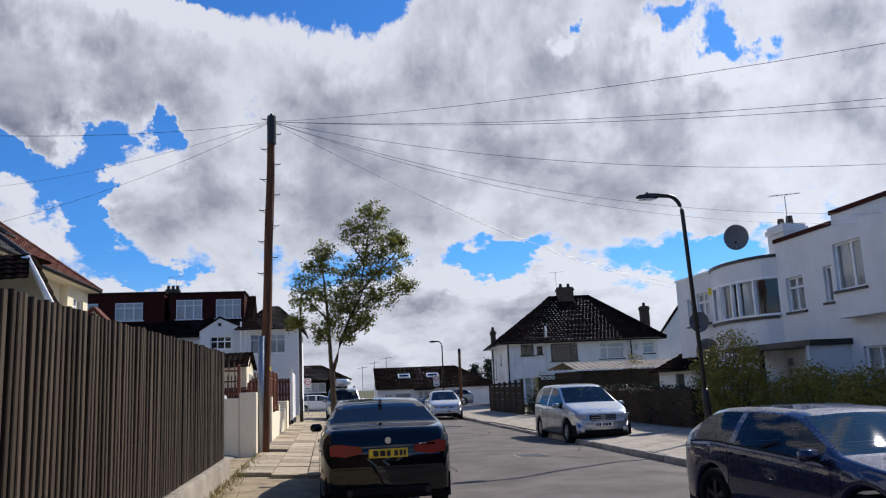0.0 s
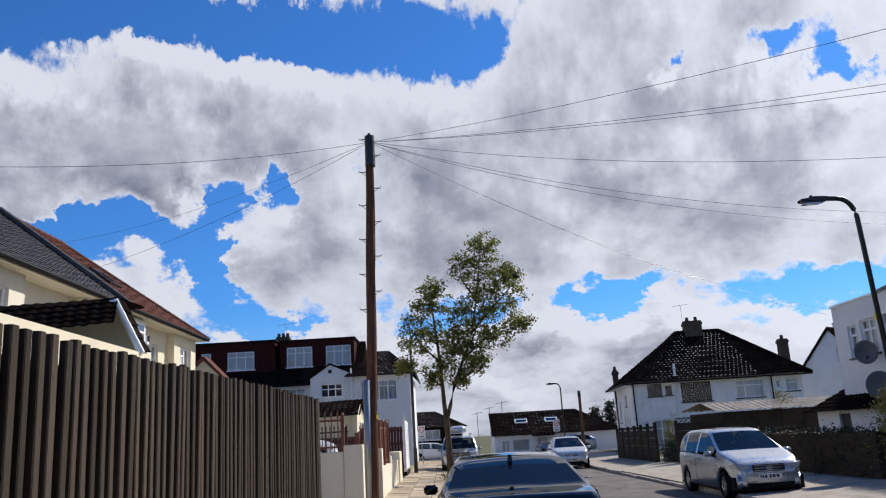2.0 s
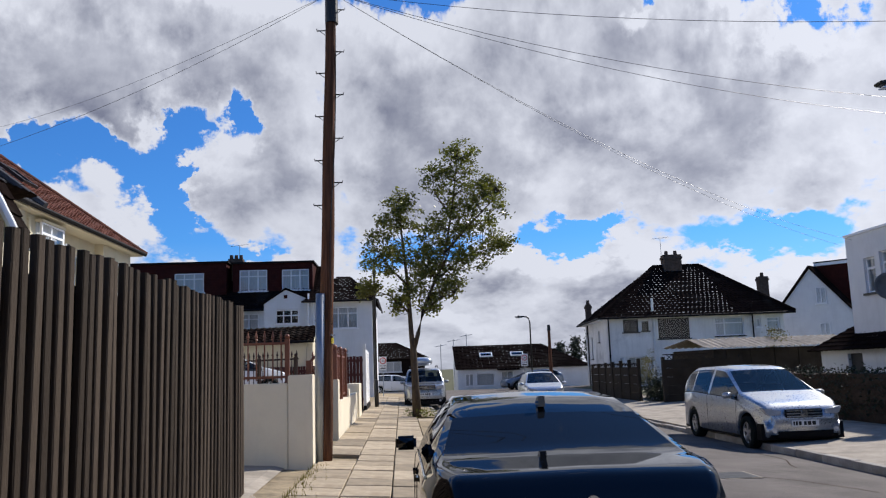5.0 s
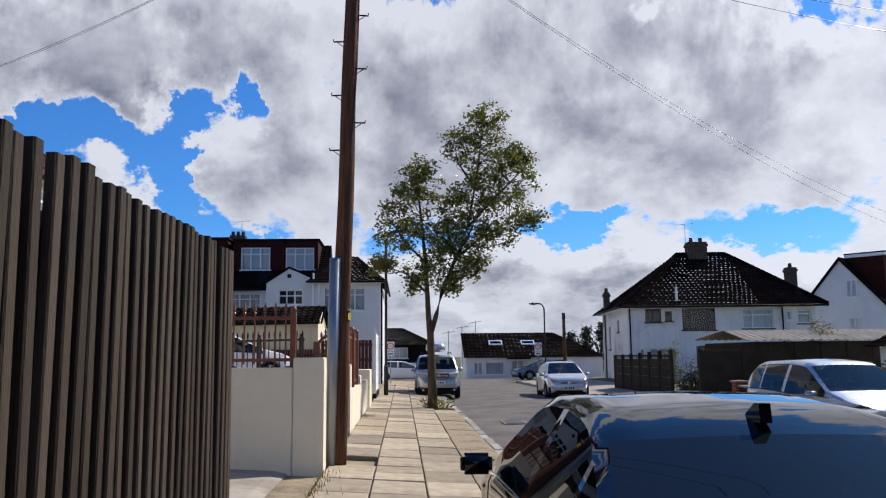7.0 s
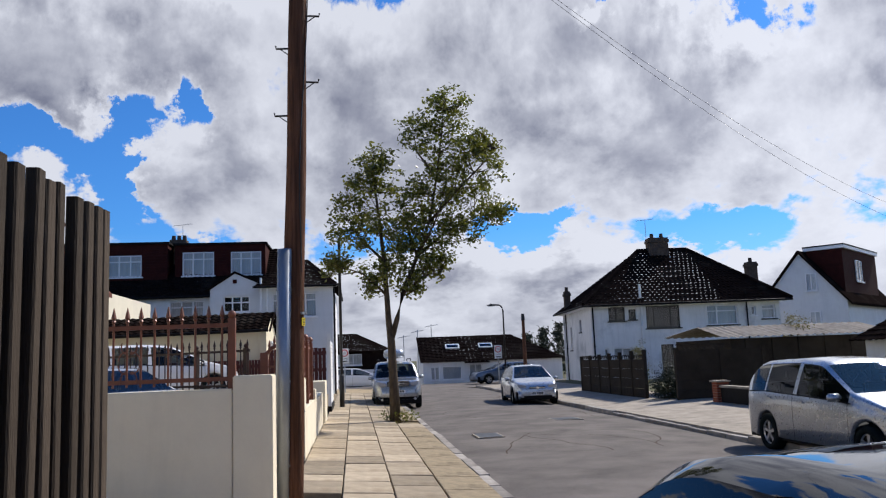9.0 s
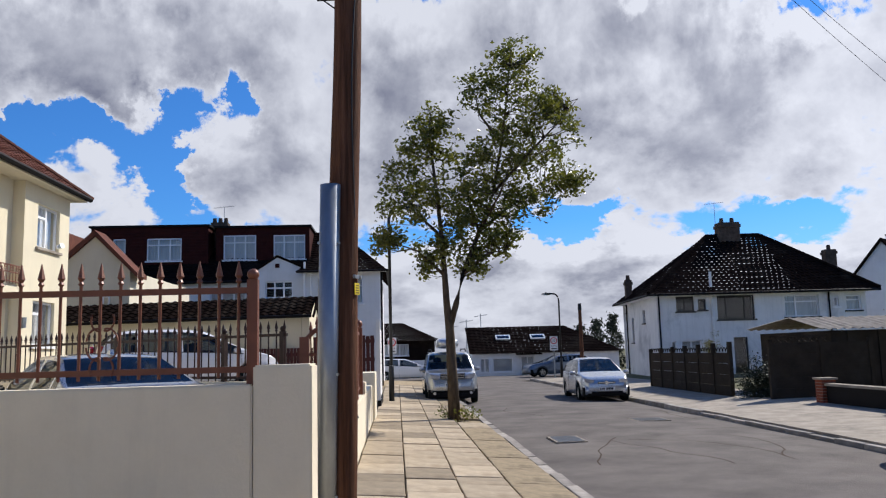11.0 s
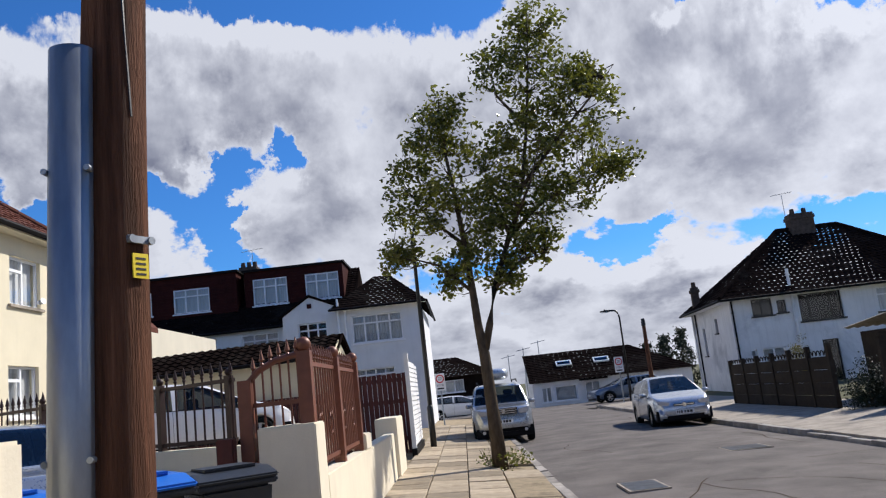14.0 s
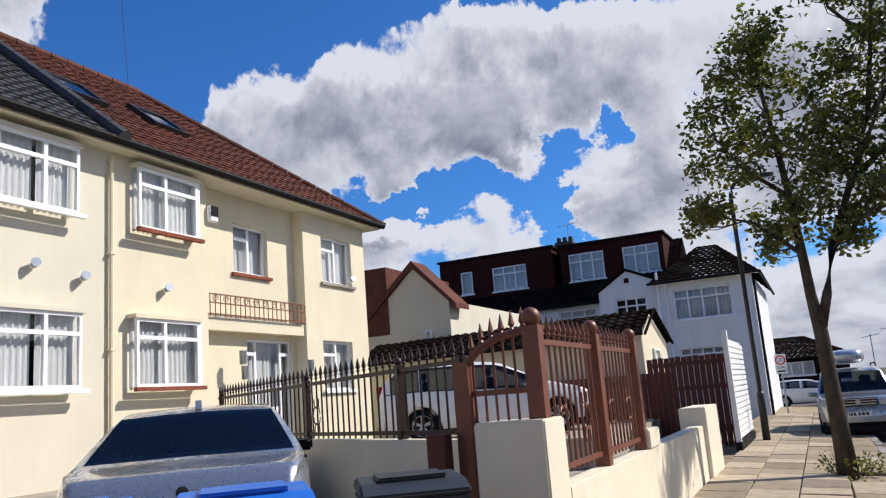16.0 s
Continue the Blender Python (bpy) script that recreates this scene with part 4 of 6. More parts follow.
# ---- low houses across the junction ----
def bungalow():
    h = thing("bungalow", pose(4.5, 72, 0) @ Matrix.Diagonal((1.12, 1.0, 0.98, 1)), "low white bungalow with a dark tiled roof", "house")
    ws = [(0.5, 1.1, 0.1, 1.1, (1, 1)), (1.3, 2.6, 0.1, 1.1, (1,)), (3.1, 4.0, -0.4, 1.2, (1, 1))]
    part("front_wall", facade(B(), 0, 9.5, -0.5, 1.5, [w[:4] for w in ws]), render_white, h)
    for w in ws:
        window(h, *w[:4], cols=w[4], curtain=0.3)
    part("end_wall", prism(B(), [(0.25, -0.5), (6, -0.5), (6, 1.5), (3.1, 3.4), (0.25, 1.5)], "x", 0, 0.25), render_white, h)
    part("porch_roof", box(B(), 2.8, 4.4, -0.7, -0.01, 1.3, 1.42), tile_brown, h)
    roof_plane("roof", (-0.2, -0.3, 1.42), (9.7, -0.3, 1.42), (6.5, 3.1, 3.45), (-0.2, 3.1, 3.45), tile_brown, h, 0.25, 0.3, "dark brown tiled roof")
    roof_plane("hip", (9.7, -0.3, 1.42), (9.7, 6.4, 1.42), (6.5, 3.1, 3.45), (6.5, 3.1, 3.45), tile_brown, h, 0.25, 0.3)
    S = Matrix.Translation((0, -0.3, 1.42)) @ Matrix.Rotation(math.atan2(2.03, 3.4), 4, "X")
    for a in (1.7, 4.0):
        w = part("roof_light", box(B(), a, a + 0.95, 1.9, 2.5, 0.05, 0.14, S), upvc, h, "white framed roof light")
        part("pane", box(B(), a + 0.08, a + 0.87, 1.98, 2.42, 0.141, 0.15, S), pane, w)


bungalow()


def dark_corner_house():
    h = thing("corner_house", pose(-3.6, 72.5, 0) @ Matrix.Diagonal((1.05, 1.0, 0.9, 1)), "white corner house with dark hipped roof", "house")
    ws = [(1.6, 3.4, 1.6, 2.5, (1, 1, 1)), (1.4, 3.4, 0.0, 0.9, (1, 1, 1))]
    part("front_wall", facade(B(), 0, 5.2, -0.4, 1.2, [ws[1][:4]]), render_white, h)
    part("upper_wall", facade(B(), 0, 5.2, 1.2, 2.75, [ws[0][:4]], v=0.05), tile_brown, h)
    for w in ws:
        window(h, *w[:4], cols=w[4], curtain=0.4)
    part("side_wall", box(B(), 4.95, 5.2, 0.3, 7, -0.4, 2.75), render_white, h)
    roof_plane("roof", (-0.4, -0.4, 2.7), (5.6, -0.4, 2.7), (3.0, 3.3, 4.3), (0.5, 3.3, 4.3), tile_brown, h, 0.25, 0.3)
    roof_plane("hip", (5.6, -0.4, 2.7), (5.6, 7, 2.7), (3.0, 3.3, 4.3), (3.0, 3.3, 4.3), tile_brown, h, 0.25, 0.3)


dark_corner_house()


# gabled cream house beyond the pair, and the tiled porch seen over the fence
def next_gable():
    h = thing("gabled_house", pose(-14.5, 43.0, 0) @ Matrix.Diagonal((1, 1, 1.07, 1)), "beige gabled house with red tiled roof and dormer", "house")
    part("gable_wall", prism(B(), [(0.6, 0.4), (4.4, 0.4), (4.4, 4.4), (3.2, 5.55), (0.6, 3.4)], "y", 0, 0.3), render_pale, h)
    part("side_wall", box(B(), 4.1, 4.4, 0.3, 8, 0.4, 4.4), render_pale, h)
    part("roof", prism(B(), [(0.0, 2.85), (3.2, 5.55), (4.7, 4.15), (4.7, 4.3), (3.2, 5.75), (0.0, 3.05)], "y", -0.15, 0.9), tile_red, h)
    part("dormer", box(B(), 0.6, 2.2, -0.05, 5, 3.6, 5.7), tile_red, h)
    window(h, 3.5, 3.75, 2.6, 3.6, v=-0.1, deep=0.02, back=False)


next_gable()


def side_porch():
    h = thing("side_porch", pose(-9.6, 20.5, 0), "cream side extension with gabled tiled roof", "porch")
    part("gable_wall", prism(B(), [(0, 0.4), (3.7, 0.4), (3.7, 3.65), (3.1, 4.62), (0, 4.3)], "y", 0, 0.25), render_cream, h)
    part("side_wall", box(B(), 3.45, 3.7, -7, 0, 0.4, 3.65), render_cream, h)
    part("bargeboard", tube(B(), [(3.72, -0.34, 3.62), (3.15, -0.34, 4.74), (2.3, -0.34, 4.5)], 0.075, 6), upvc, h)
    roof_plane("roof", (-1.2, -0.3, 4.1), (3.15, -0.3, 4.8), (3.15, 1.3, 4.86), (-1.2, 1.3, 4.3), tile_brown, h, 0.25, 0.25)
    roof_plane("side_roof", (3.7, -0.32, 3.68), (3.7, 0.1, 3.68), (3.15, 0.1, 4.8), (3.15, -0.32, 4.8), tile_brown, h, 0.25, 0.25)
    roof_plane("front_roof", (-1.6, -1.2, 3.9), (3.5, -1.2, 4.15), (3.15, -0.2, 4.82), (-1.6, -0.2, 4.75), tile_brown, h, 0.25, 0.25)


side_porch()


# low garage between yard and terrace
def yard_garage():
    h = thing("garage", pose(-11.4, 39.7, 0), "cream garage with a low brown pantile roof", "garage")
    part("front_wall", box(B(), 0, 7.6, 0, 0.25, 0.3, 2.82), render_cream, h)
    part("gable_wall", prism(B(), [(0, 0.3), (3.4, 0.3), (3.4, 2.75), (1.3, 3.42), (0, 2.95)], "x", 7.61, 7.85), render_cream, h)
    roof_plane("roof", (-0.2, -0.3, 2.75), (7.95, -0.3, 2.85), (7.95, 1.3, 3.5), (-0.2, 1.3, 3.35), tile_brown, h, 0.25, 0.25, "brown pantile roof", wave=0.05)
    roof_plane("back_roof", (7.95, 3.6, 2.7), (-0.2, 3.6, 2.7), (-0.2, 1.3, 3.35), (7.95, 1.3, 3.5), tile_brown, h, 0.25, 0.25)
    part("bargeboard", tube(B(), [(8.0, -0.3, 2.8), (8.0, 1.3, 3.5), (8.0, 3.6, 2.7)], 0.04, 6), tile_brown, h)
    gutter(h, (-0.2, -0.36, 2.72), (7.95, -0.36, 2.82), 0.05)
    window(h, 1.2, 2.0, 1.9, 2.5, m=Matrix(((0, 1, 0, 7.85), (1, 0, 0, 0), (0, 0, 1, 0), (0, 0, 0, 1))), v=0.0, deep=0.0, back=False, sill=False)


yard_garage()


# unseen plain houses, added to close the street behind and darken reflections
for k, (x0, x1, y0, y1, z1) in enumerate(((-16, -4.5, -40, -12, 7.5), (12, 24, -46, 4, 6.0), (-3, 11, -75, -60, 7.0))):
    o = thing("unseen_house", pose(0, 0, 0), "unseen house block added behind to darken reflections", "house", "houses behind")
    part("wall", box(B(), x0, x1, y0, y1, -0.2, z1), brick_sooty, o)
    part("roof", prism(B(), [(x0 - 0.3, z1 + 0.003), (x1 + 0.3, z1 + 0.003), ((x0 + x1) / 2, z1 + 2.5)], "y", y0 - 0.2, y1 + 0.2), tile_brown, o)


# ---- cars ----
# local frame: y forward, x to the right, the tyres stand on z = 0; profiles run from tail (0) to nose (1)
def smoothed(table, n):
    s = np.linspace(0, 1, n)
    v = np.interp(s, [p[0] for p in table], [p[1] for p in table])
    for _ in range(2):
        v[1:-1] = 0.25 * v[:-2] + 0.5 * v[1:-1] + 0.25 * v[2:]
    return v


def wheel(car, x, y, r, side, spokes=5, rim_mat=None):
    bm = B()
    w = 0.21
    prof = [(r * 0.66, -w / 2), (r * 0.93, -w / 2), (r, -w / 2 + 0.035), (r, w / 2 - 0.035), (r * 0.93, w / 2), (r * 0.66, w / 2)]
    n = 32
    rings = [[bm.verts.new((x + q, y + p * math.cos(a), r + p * math.sin(a))) for p, q in prof] for a in (2 * math.pi * k / n for k in range(n))]
    for k in range(n):
        for j in range(len(prof)):
            a, b = rings[k], rings[(k + 1) % n]
            j2 = (j + 1) % len(prof)
            bm.faces.new((a[j], b[j], b[j2], a[j2]))
    bmesh.ops.recalc_face_normals(bm, faces=bm.faces[:])
    wh = part("wheel", bm, tyre, car, "black rubber tyre", True)
    bm = B()
    o = x + side * (w / 2 - 0.03)
    tube(bm, [(o - side * 0.05, y, r), (o, y, r)], [r * 0.16, r * 0.14], 16)
    for k in range(spokes):
        a = 2 * math.pi * k / spokes + 0.3
        d, t_ = Vector((0, math.cos(a), math.sin(a))), Vector((0, -math.sin(a), math.cos(a)))
        c = Vector((o, y, r))
        q = [c + d * r * 0.1 + t_ * r * 0.07, c + d * r * 0.1 - t_ * r * 0.07, c + d * r * 0.65 - t_ * r * 0.11, c + d * r * 0.65 + t_ * r * 0.11]
        f = [bm.verts.new(p) for p in q] + [bm.verts.new(p - Vector((side * 0.04, 0, 0))) for p in q]
        for ids in ((0, 1, 2, 3), (7, 6, 5, 4), (0, 4, 5, 1), (1, 5, 6, 2), (2, 6, 7, 3), (3, 7, 4, 0)):
            bm.faces.new([f[i] for i in ids])
    m = 32
    ra = [[bm.verts.new((o - dx * side, y + q * math.cos(a), r + q * math.sin(a))) for q, dx in ((r * 0.6, 0.02), (r * 0.67, 0), (r * 0.67, 0.1))] for a in (2 * math.pi * k / m for k in range(m))]
    for k in range(m):
        for j in range(2):
            bm.faces.new((ra[k][j], ra[(k + 1) % m][j], ra[(k + 1) % m][j + 1], ra[k][j + 1]))
    bmesh.ops.recalc_face_normals(bm, faces=bm.faces[:])
    part("rim", bm, rim_mat or alloy, wh, "dark alloy rim" if rim_mat else "silver alloy rim")
    bm = B()
    tube(bm, [(o - side * 0.1, y, r), (o - side * 0.075, y, r)], r * 0.6, 24)
    part("brake_disc", bm, black_plastic, wh)


def plate(car, x, y, z, face, mat, tilt=0.0, w=0.52):
    bm = B()
    s = 1 if face > 0 else -1
    box(bm, x - w / 2, x + w / 2, min(y, y + s * 0.012), max(y, y + s * 0.012), z - 0.056, z + 0.056)
    pl = part("number_plate", bm, mat, car, "plate with dark bars")
    yy = y + s * 0.012
    for a, b in ((-0.2, -0.13), (-0.11, -0.04), (-0.02, 0.03), (0.08, 0.13), (0.15, 0.19), (0.205, 0.235)):
        part("bar", box(B(), x + a, x + b, min(yy, yy + s * 0.002), max(yy, yy + s * 0.002), z - 0.036, z + 0.036), ink, pl)


def car(name, m, label, L, Wd, H, top, belt, width, paint, axles, r, glass_mat, roof_w=0.62, s_glass=(0.2, 0.72), ws=(0.6, 0.75), rw=(0.17, 0.33), sill_z=0.24,
        pillars=(0.47,), spokes=5, facing="rear", rear=None, trim=None, fin=False, group="cars at the kerb", belt_chrome=False, rim_mat=None):
    c = thing(name, m, label, "car", group)
    n = 84
    st = np.linspace(0, 1, n)
    tp, bl, wd = smoothed(top, n), smoothed(belt, n), smoothed(width, n) * Wd / 2
    bl = np.minimum(bl, tp - 0.02)
    ys = (st - 0.5) * L
    sect = []
    for i in range(n):
        zb = sill_z + (0.06 if st[i] < 0.02 or st[i] > 0.985 else 0.0)
        for ay in axles:
            d = abs(ys[i] - ay)
            R = r + 0.055
            if d < R:
                zb = max(zb, r + math.sqrt(R * R - d * d) - 0.0)
        w, b, t_ = wd[i], bl[i], tp[i]
        h = max(0.0, t_ - b)
        k = min(1.0, h / max(0.05, H - 0.93))
        xr = w * 0.955 + (roof_w - w * 0.955) * k
        mid = max(zb + 0.02, 0.52)
        pts = [(w - 0.05, zb), (w - 0.008, zb + 0.025), (w, max(mid, zb + 0.05)), (w * 0.992, max(b * 0.80, zb + 0.08)), (w * 0.982, max(b - 0.05, zb + 0.1)), (w * 0.955, max(b, zb + 0.12)),
               (w * 0.955 + (xr - w * 0.955) * 0.45, b + h * 0.45), (xr + 0.012, b + h * 0.86), (xr - 0.05, b + h * 0.965), (xr * 0.7, t_ - 0.012 * k), (xr * 0.35, t_), (0.0, t_ + 0.004)]
        sect.append(pts)
    rows = len(sect[0])
    groups = {"body": [], "side_window": [], "windscreen": [], "rear_window": []}
    for i in range(n - 1):
        s = (st[i] + st[i + 1]) / 2
        tall = tp[i] - bl[i] > 0.16 and tp[i + 1] - bl[i + 1] > 0.16
        for j in range(rows - 1):
            g = "body"
            if tall and j in (5, 6) and s_glass[0] < s < s_glass[1] and not any(abs(s - p) < 0.009 for p in pillars):
                g = "side_window"
            elif j >= 8 and ws[0] < s < ws[1]:
                g = "windscreen"
            elif j >= 8 and rw[0] < s < rw[1]:
                g = "rear_window"
            groups[g].append((i, j))
    labels = {"side_window": "glass side windows", "windscreen": "glass windscreen", "rear_window": "glass rear window"}
    for g, quads in groups.items():
        if not quads:
            continue
        for side in ((1, -1) if g == "side_window" else (0,)):
            vs, ids, fs = [], {}, []

            def vid(i, j, sg):
                key = (i, j, sg if sect[i][j][0] else 0)
                if key not in ids:
                    ids[key] = len(vs)
                    x, z = sect[i][j]
                    vs.append((x * sg, ys[i], z))
                return ids[key]
            for i, j in quads:
                for sg in ((1, -1) if side == 0 else (side,)):
                    q = [vid(i, j, sg), vid(i + 1, j, sg), vid(i + 1, j + 1, sg), vid(i, j + 1, sg)]
                    fs.append(q if sg > 0 else q[::-1])
            if g == "body":
                for i, flip in ((0, 0), (n - 1, 1)):
                    loop = [vid(i, j, 1) for j in range(rows)] + [vid(i, j, -1) for j in range(rows - 2, -1, -1)]
                    fs.append(loop[::-1] if flip else loop)
            mesh_part(g, vs, fs, paint if g == "body" else glass_mat, c, labels.get(g, ""), True)
    # dark floor and cabin, seats
    bm = B()
    box(bm, -Wd / 2 + 0.09, Wd / 2 - 0.09, -L / 2 + 0.12, L / 2 - 0.12, 0.2, 0.5)
    part("underbody", bm, black_plastic, c)
    for sx in (-0.36, 0.36):
        for sy in (L * (s_glass[0] + 0.16 - 0.5), L * (s_glass[1] - 0.24 - 0.5)):
            seat = part("seat", box(B(), sx - 0.24, sx + 0.24, sy - 0.05, sy + 0.09, 0.5, H - 0.42), black_plastic, c, bevel=0.03)
            part("headrest", box(B(), sx - 0.12, sx + 0.12, sy - 0.04, sy + 0.05, H - 0.40, H - 0.22), black_plastic, seat, bevel=0.03)
    for ay in axles:
        for sg in (1, -1):
            wheel(c, sg * (Wd / 2 - 0.125), ay, r, sg, spokes, rim_mat)
    # mirrors
    sm = ws[1] - 0.045
    i = int(sm * (n - 1))
    for sg in (1, -1):
        bm = B()
        x = wd[i] * 0.97
        box(bm, sg * x, sg * (x + 0.2), ys[i] - 0.06, ys[i] + 0.06, bl[i] + 0.0, bl[i] + 0.14)
        for v in bm.verts:
            if v.co.y > ys[i]:
                v.co.z = bl[i] + 0.07 + (v.co.z - bl[i] - 0.07) * 0.6
        part("mirror", bm, trim or paint, c, "door mirror", True, 0.025)
    # door handles and seams
    for sg in (1, -1):
        for s in (s_glass[0] + 0.19, pillars[0] + 0.055):
            k = int(s * (n - 1))
            bm = B()
            box(bm, sg * (wd[k] * 0.985), sg * (wd[k] * 0.985 + 0.035), ys[k] - 0.09, ys[k] + 0.09, bl[k] - 0.12, bl[k] - 0.09)
            part("door_handle", bm, paint, c)
        bm = B()
        for s in (pillars[0], ws[1] - 0.015):
            k = int(s * (n - 1))
            for j in range(1, 5):
                (x0, z0), (x1, z1) = sect[k][j], sect[k][j + 1]
                tube(bm, [(sg * (x0 + 0.0), ys[k], z0), (sg * (x1 + 0.0), ys[k], z1)], 0.004, 4, False)
        part("door_seam", bm, black_plastic, c)
        ks = [k for k in range(n) if s_glass[0] - 0.03 < st[k] < s_glass[1] + 0.02]
        bm = B()
        tube(bm, [(sg * (sect[k][5][0] + 0.004), ys[k], sect[k][5][1]) for k in ks], 0.011, 6)
        part("belt_trim", bm, chrome if belt_chrome else black_plastic, c)
    if fin:
        k = int((rw[1] + 0.03) * (n - 1))
        bm = B()
        z = tp[k]
        prism(bm, [(ys[k] - 0.07, z), (ys[k] + 0.12, z), (ys[k] - 0.02, z + 0.075), (ys[k] - 0.06, z + 0.075)], "x", -0.025, 0.025)
        part("antenna_fin", bm, paint, c)
    return c, sect, ys, st, tp, bl, wd


def rear_end(c, L, Wd, z0, z1, lamp_w, plate_mat, plate_z, bump_z, paint, exhaust=True, badge=True, letters=True):
    y = -L / 2
    for sg in (1, -1):
        bm = B()
        e = Wd / 2 * 0.76
        prism(bm, [(sg * (e + 0.06), z0 + 0.03), (sg * (e + 0.07), z1 - 0.02), (sg * (e - 0.02), z1), (sg * (e - lamp_w), z1 - 0.05), (sg * (e - lamp_w), z0 + 0.04), (sg * (e - 0.14), z0)], "y", y - 0.006, y + 0.12)
        part("tail_lamp", bm, red_lens, c, "red tail lamp", bevel=0.008)
        if exhaust:
            part("exhaust", tube(B(), [(sg * 0.52, y - 0.02, 0.3), (sg * 0.52, y + 0.1, 0.3)], 0.04, 14), black_iron, c)
    plate(c, 0, y - 0.004, plate_z, -1, plate_mat)
    bm = B()
    box(bm, -Wd / 2 * 0.82, Wd / 2 * 0.82, y - 0.035, y + 0.1, bump_z - 0.16, bump_z)
    part("bumper", bm, paint, c, bevel=0.03)
    bm = B()
    box(bm, -0.55, 0.55, y - 0.015, y + 0.05, 0.27, 0.36)
    part("diffuser", bm, black_plastic, c)
    if badge:
        part("badge", tube(B(), [(0, y - 0.012, z1 + 0.02), (0, y + 0.02, z1 + 0.02)], 0.042, 20), chrome, c, "round badge")
    if letters:
        bm = B()
        for k in range(4):
            box(bm, 0.42 + k * 0.055, 0.46 + k * 0.055, y - 0.006, y + 0.02, z1 - 0.06, z1 - 0.03)
        part("model_mark", bm, chrome, c, "chrome model mark in plain bars")


def front_end(c, L, Wd, lamp_z, grille, plate_mat, plate_z, paint, lamp_w=0.3, lamp_h=0.16, badge_r=0.06, slats=3, lamp_back=0.3):
    y = L / 2
    for sg in (1, -1):
        bm = B()
        e = Wd / 2 * 0.80
        prism(bm, [(sg * (e + 0.04), lamp_z + lamp_h * 0.45), (sg * (e - lamp_w), lamp_z + lamp_h * 0.1), (sg * (e - lamp_w + 0.03), lamp_z - lamp_h * 0.45), (sg * (e - 0.02), lamp_z - lamp_h * 0.4)], "y", y - lamp_back, y - 0.02)
        part("headlamp", bm, clear_lens, c, "clear headlamp", bevel=0.015)
        part("fog_lamp", tube(B(), [(sg * (e - 0.12), y - 0.06, 0.38), (sg * (e - 0.12), y + 0.004, 0.38)], 0.05, 14), clear_lens, c)
    g0, g1, gw = grille
    bm = B()
    box(bm, -gw, gw, y - 0.05, y + 0.006, g0, g1)
    gr = part("grille", bm, black_plastic, c, "dark grille", bevel=0.012)
    bm = B()
    for k in range(slats):
        z = g0 + (k + 0.5) / slats * (g1 - g0)
        box(bm, -gw * 0.95, gw * 0.95, y - 0.02, y + 0.014, z - 0.012, z + 0.012)
    part("grille_bar", bm, chrome, gr)
    part("badge", tube(B(), [(0, y, (g0 + g1) / 2), (0, y + 0.02, (g0 + g1) / 2)], badge_r, 20), chrome, c, "round badge")
    bm = B()
    box(bm, -Wd / 2 * 0.6, Wd / 2 * 0.6, y - 0.05, y + 0.004, 0.25, 0.36)
    part("air_intake", bm, black_plastic, c)
    plate(c, 0, y + 0.012, plate_z, 1, plate_mat)


black_paint = car_paint("black_car_paint", (0.003, 0.0035, 0.005), 0.0, 0.3)
silver_paint = car_paint("silver_car_paint", (0.42, 0.44, 0.46), 0.75, 0.3)
navy_paint = car_paint("navy_car_paint", (0.03, 0.036, 0.075), 0.5, 0.25)
pale_paint = car_paint("pale_silver_car_paint", (0.5, 0.53, 0.56), 0.6, 0.3)
white_car = car_paint("white_car_paint", (0.72, 0.72, 0.72), 0.0, 0.3)
blue_car = car_paint("blue_grey_car_paint", (0.10, 0.14, 0.2), 0.5, 0.3)

SEDAN = dict(top=[(0, 0.78), (0.008, 1.02), (0.025, 1.09), (0.15, 1.115), (0.18, 1.14), (0.32, 1.39), (0.36, 1.43), (0.46, 1.46), (0.55, 1.45), (0.6, 1.41), (0.745, 1.0), (0.8, 0.97), (0.93, 0.86), (0.985, 0.72), (1, 0.58)],
             belt=[(0, 0.88), (0.1, 1.0), (0.3, 0.985), (0.7, 0.93), (0.85, 0.85), (1, 0.6)],
             width=[(0, 0.82), (0.02, 0.89), (0.08, 0.96), (0.2, 1.0), (0.8, 0.99), (0.92, 0.92), (0.98, 0.8), (1, 0.7)])
YARD_TOP = [(0, 0.74), (0.008, 0.95), (0.025, 1.0), (0.15, 1.05), (0.175, 1.075), (0.32, 1.40), (0.36, 1.44)] + SEDAN["top"][7:]
HATCH = dict(top=[(0, 0.75), (0.012, 0.98), (0.03, 1.05), (0.13, 1.33), (0.2, 1.39), (0.34, 1.405), (0.48, 1.38), (0.53, 1.33), (0.71, 0.97), (0.77, 0.93), (0.93, 0.82), (0.985, 0.7), (1, 0.52)],
             belt=[(0, 0.95), (0.2, 1.0), (0.45, 0.95), (0.7, 0.89), (0.85, 0.82), (1, 0.6)],
             width=[(0, 0.84), (0.02, 0.9), (0.08, 0.97), (0.2, 1.0), (0.8, 0.99), (0.92, 0.93), (0.98, 0.82), (1, 0.72)])
MPV = dict(top=[(0, 0.8), (0.012, 1.05), (0.04, 1.3), (0.09, 1.5), (0.16, 1.57), (0.4, 1.6), (0.53, 1.56), (0.57, 1.52), (0.77, 1.07), (0.82, 1.02), (0.94, 0.88), (0.985, 0.76), (1, 0.58)],
           belt=[(0, 1.0), (0.2, 1.03), (0.6, 0.97), (0.78, 0.92), (0.9, 0.82), (1, 0.6)],
           width=[(0, 0.84), (0.02, 0.9), (0.08, 0.97), (0.2, 1.0), (0.8, 0.99), (0.92, 0.93), (0.98, 0.82), (1, 0.72)])
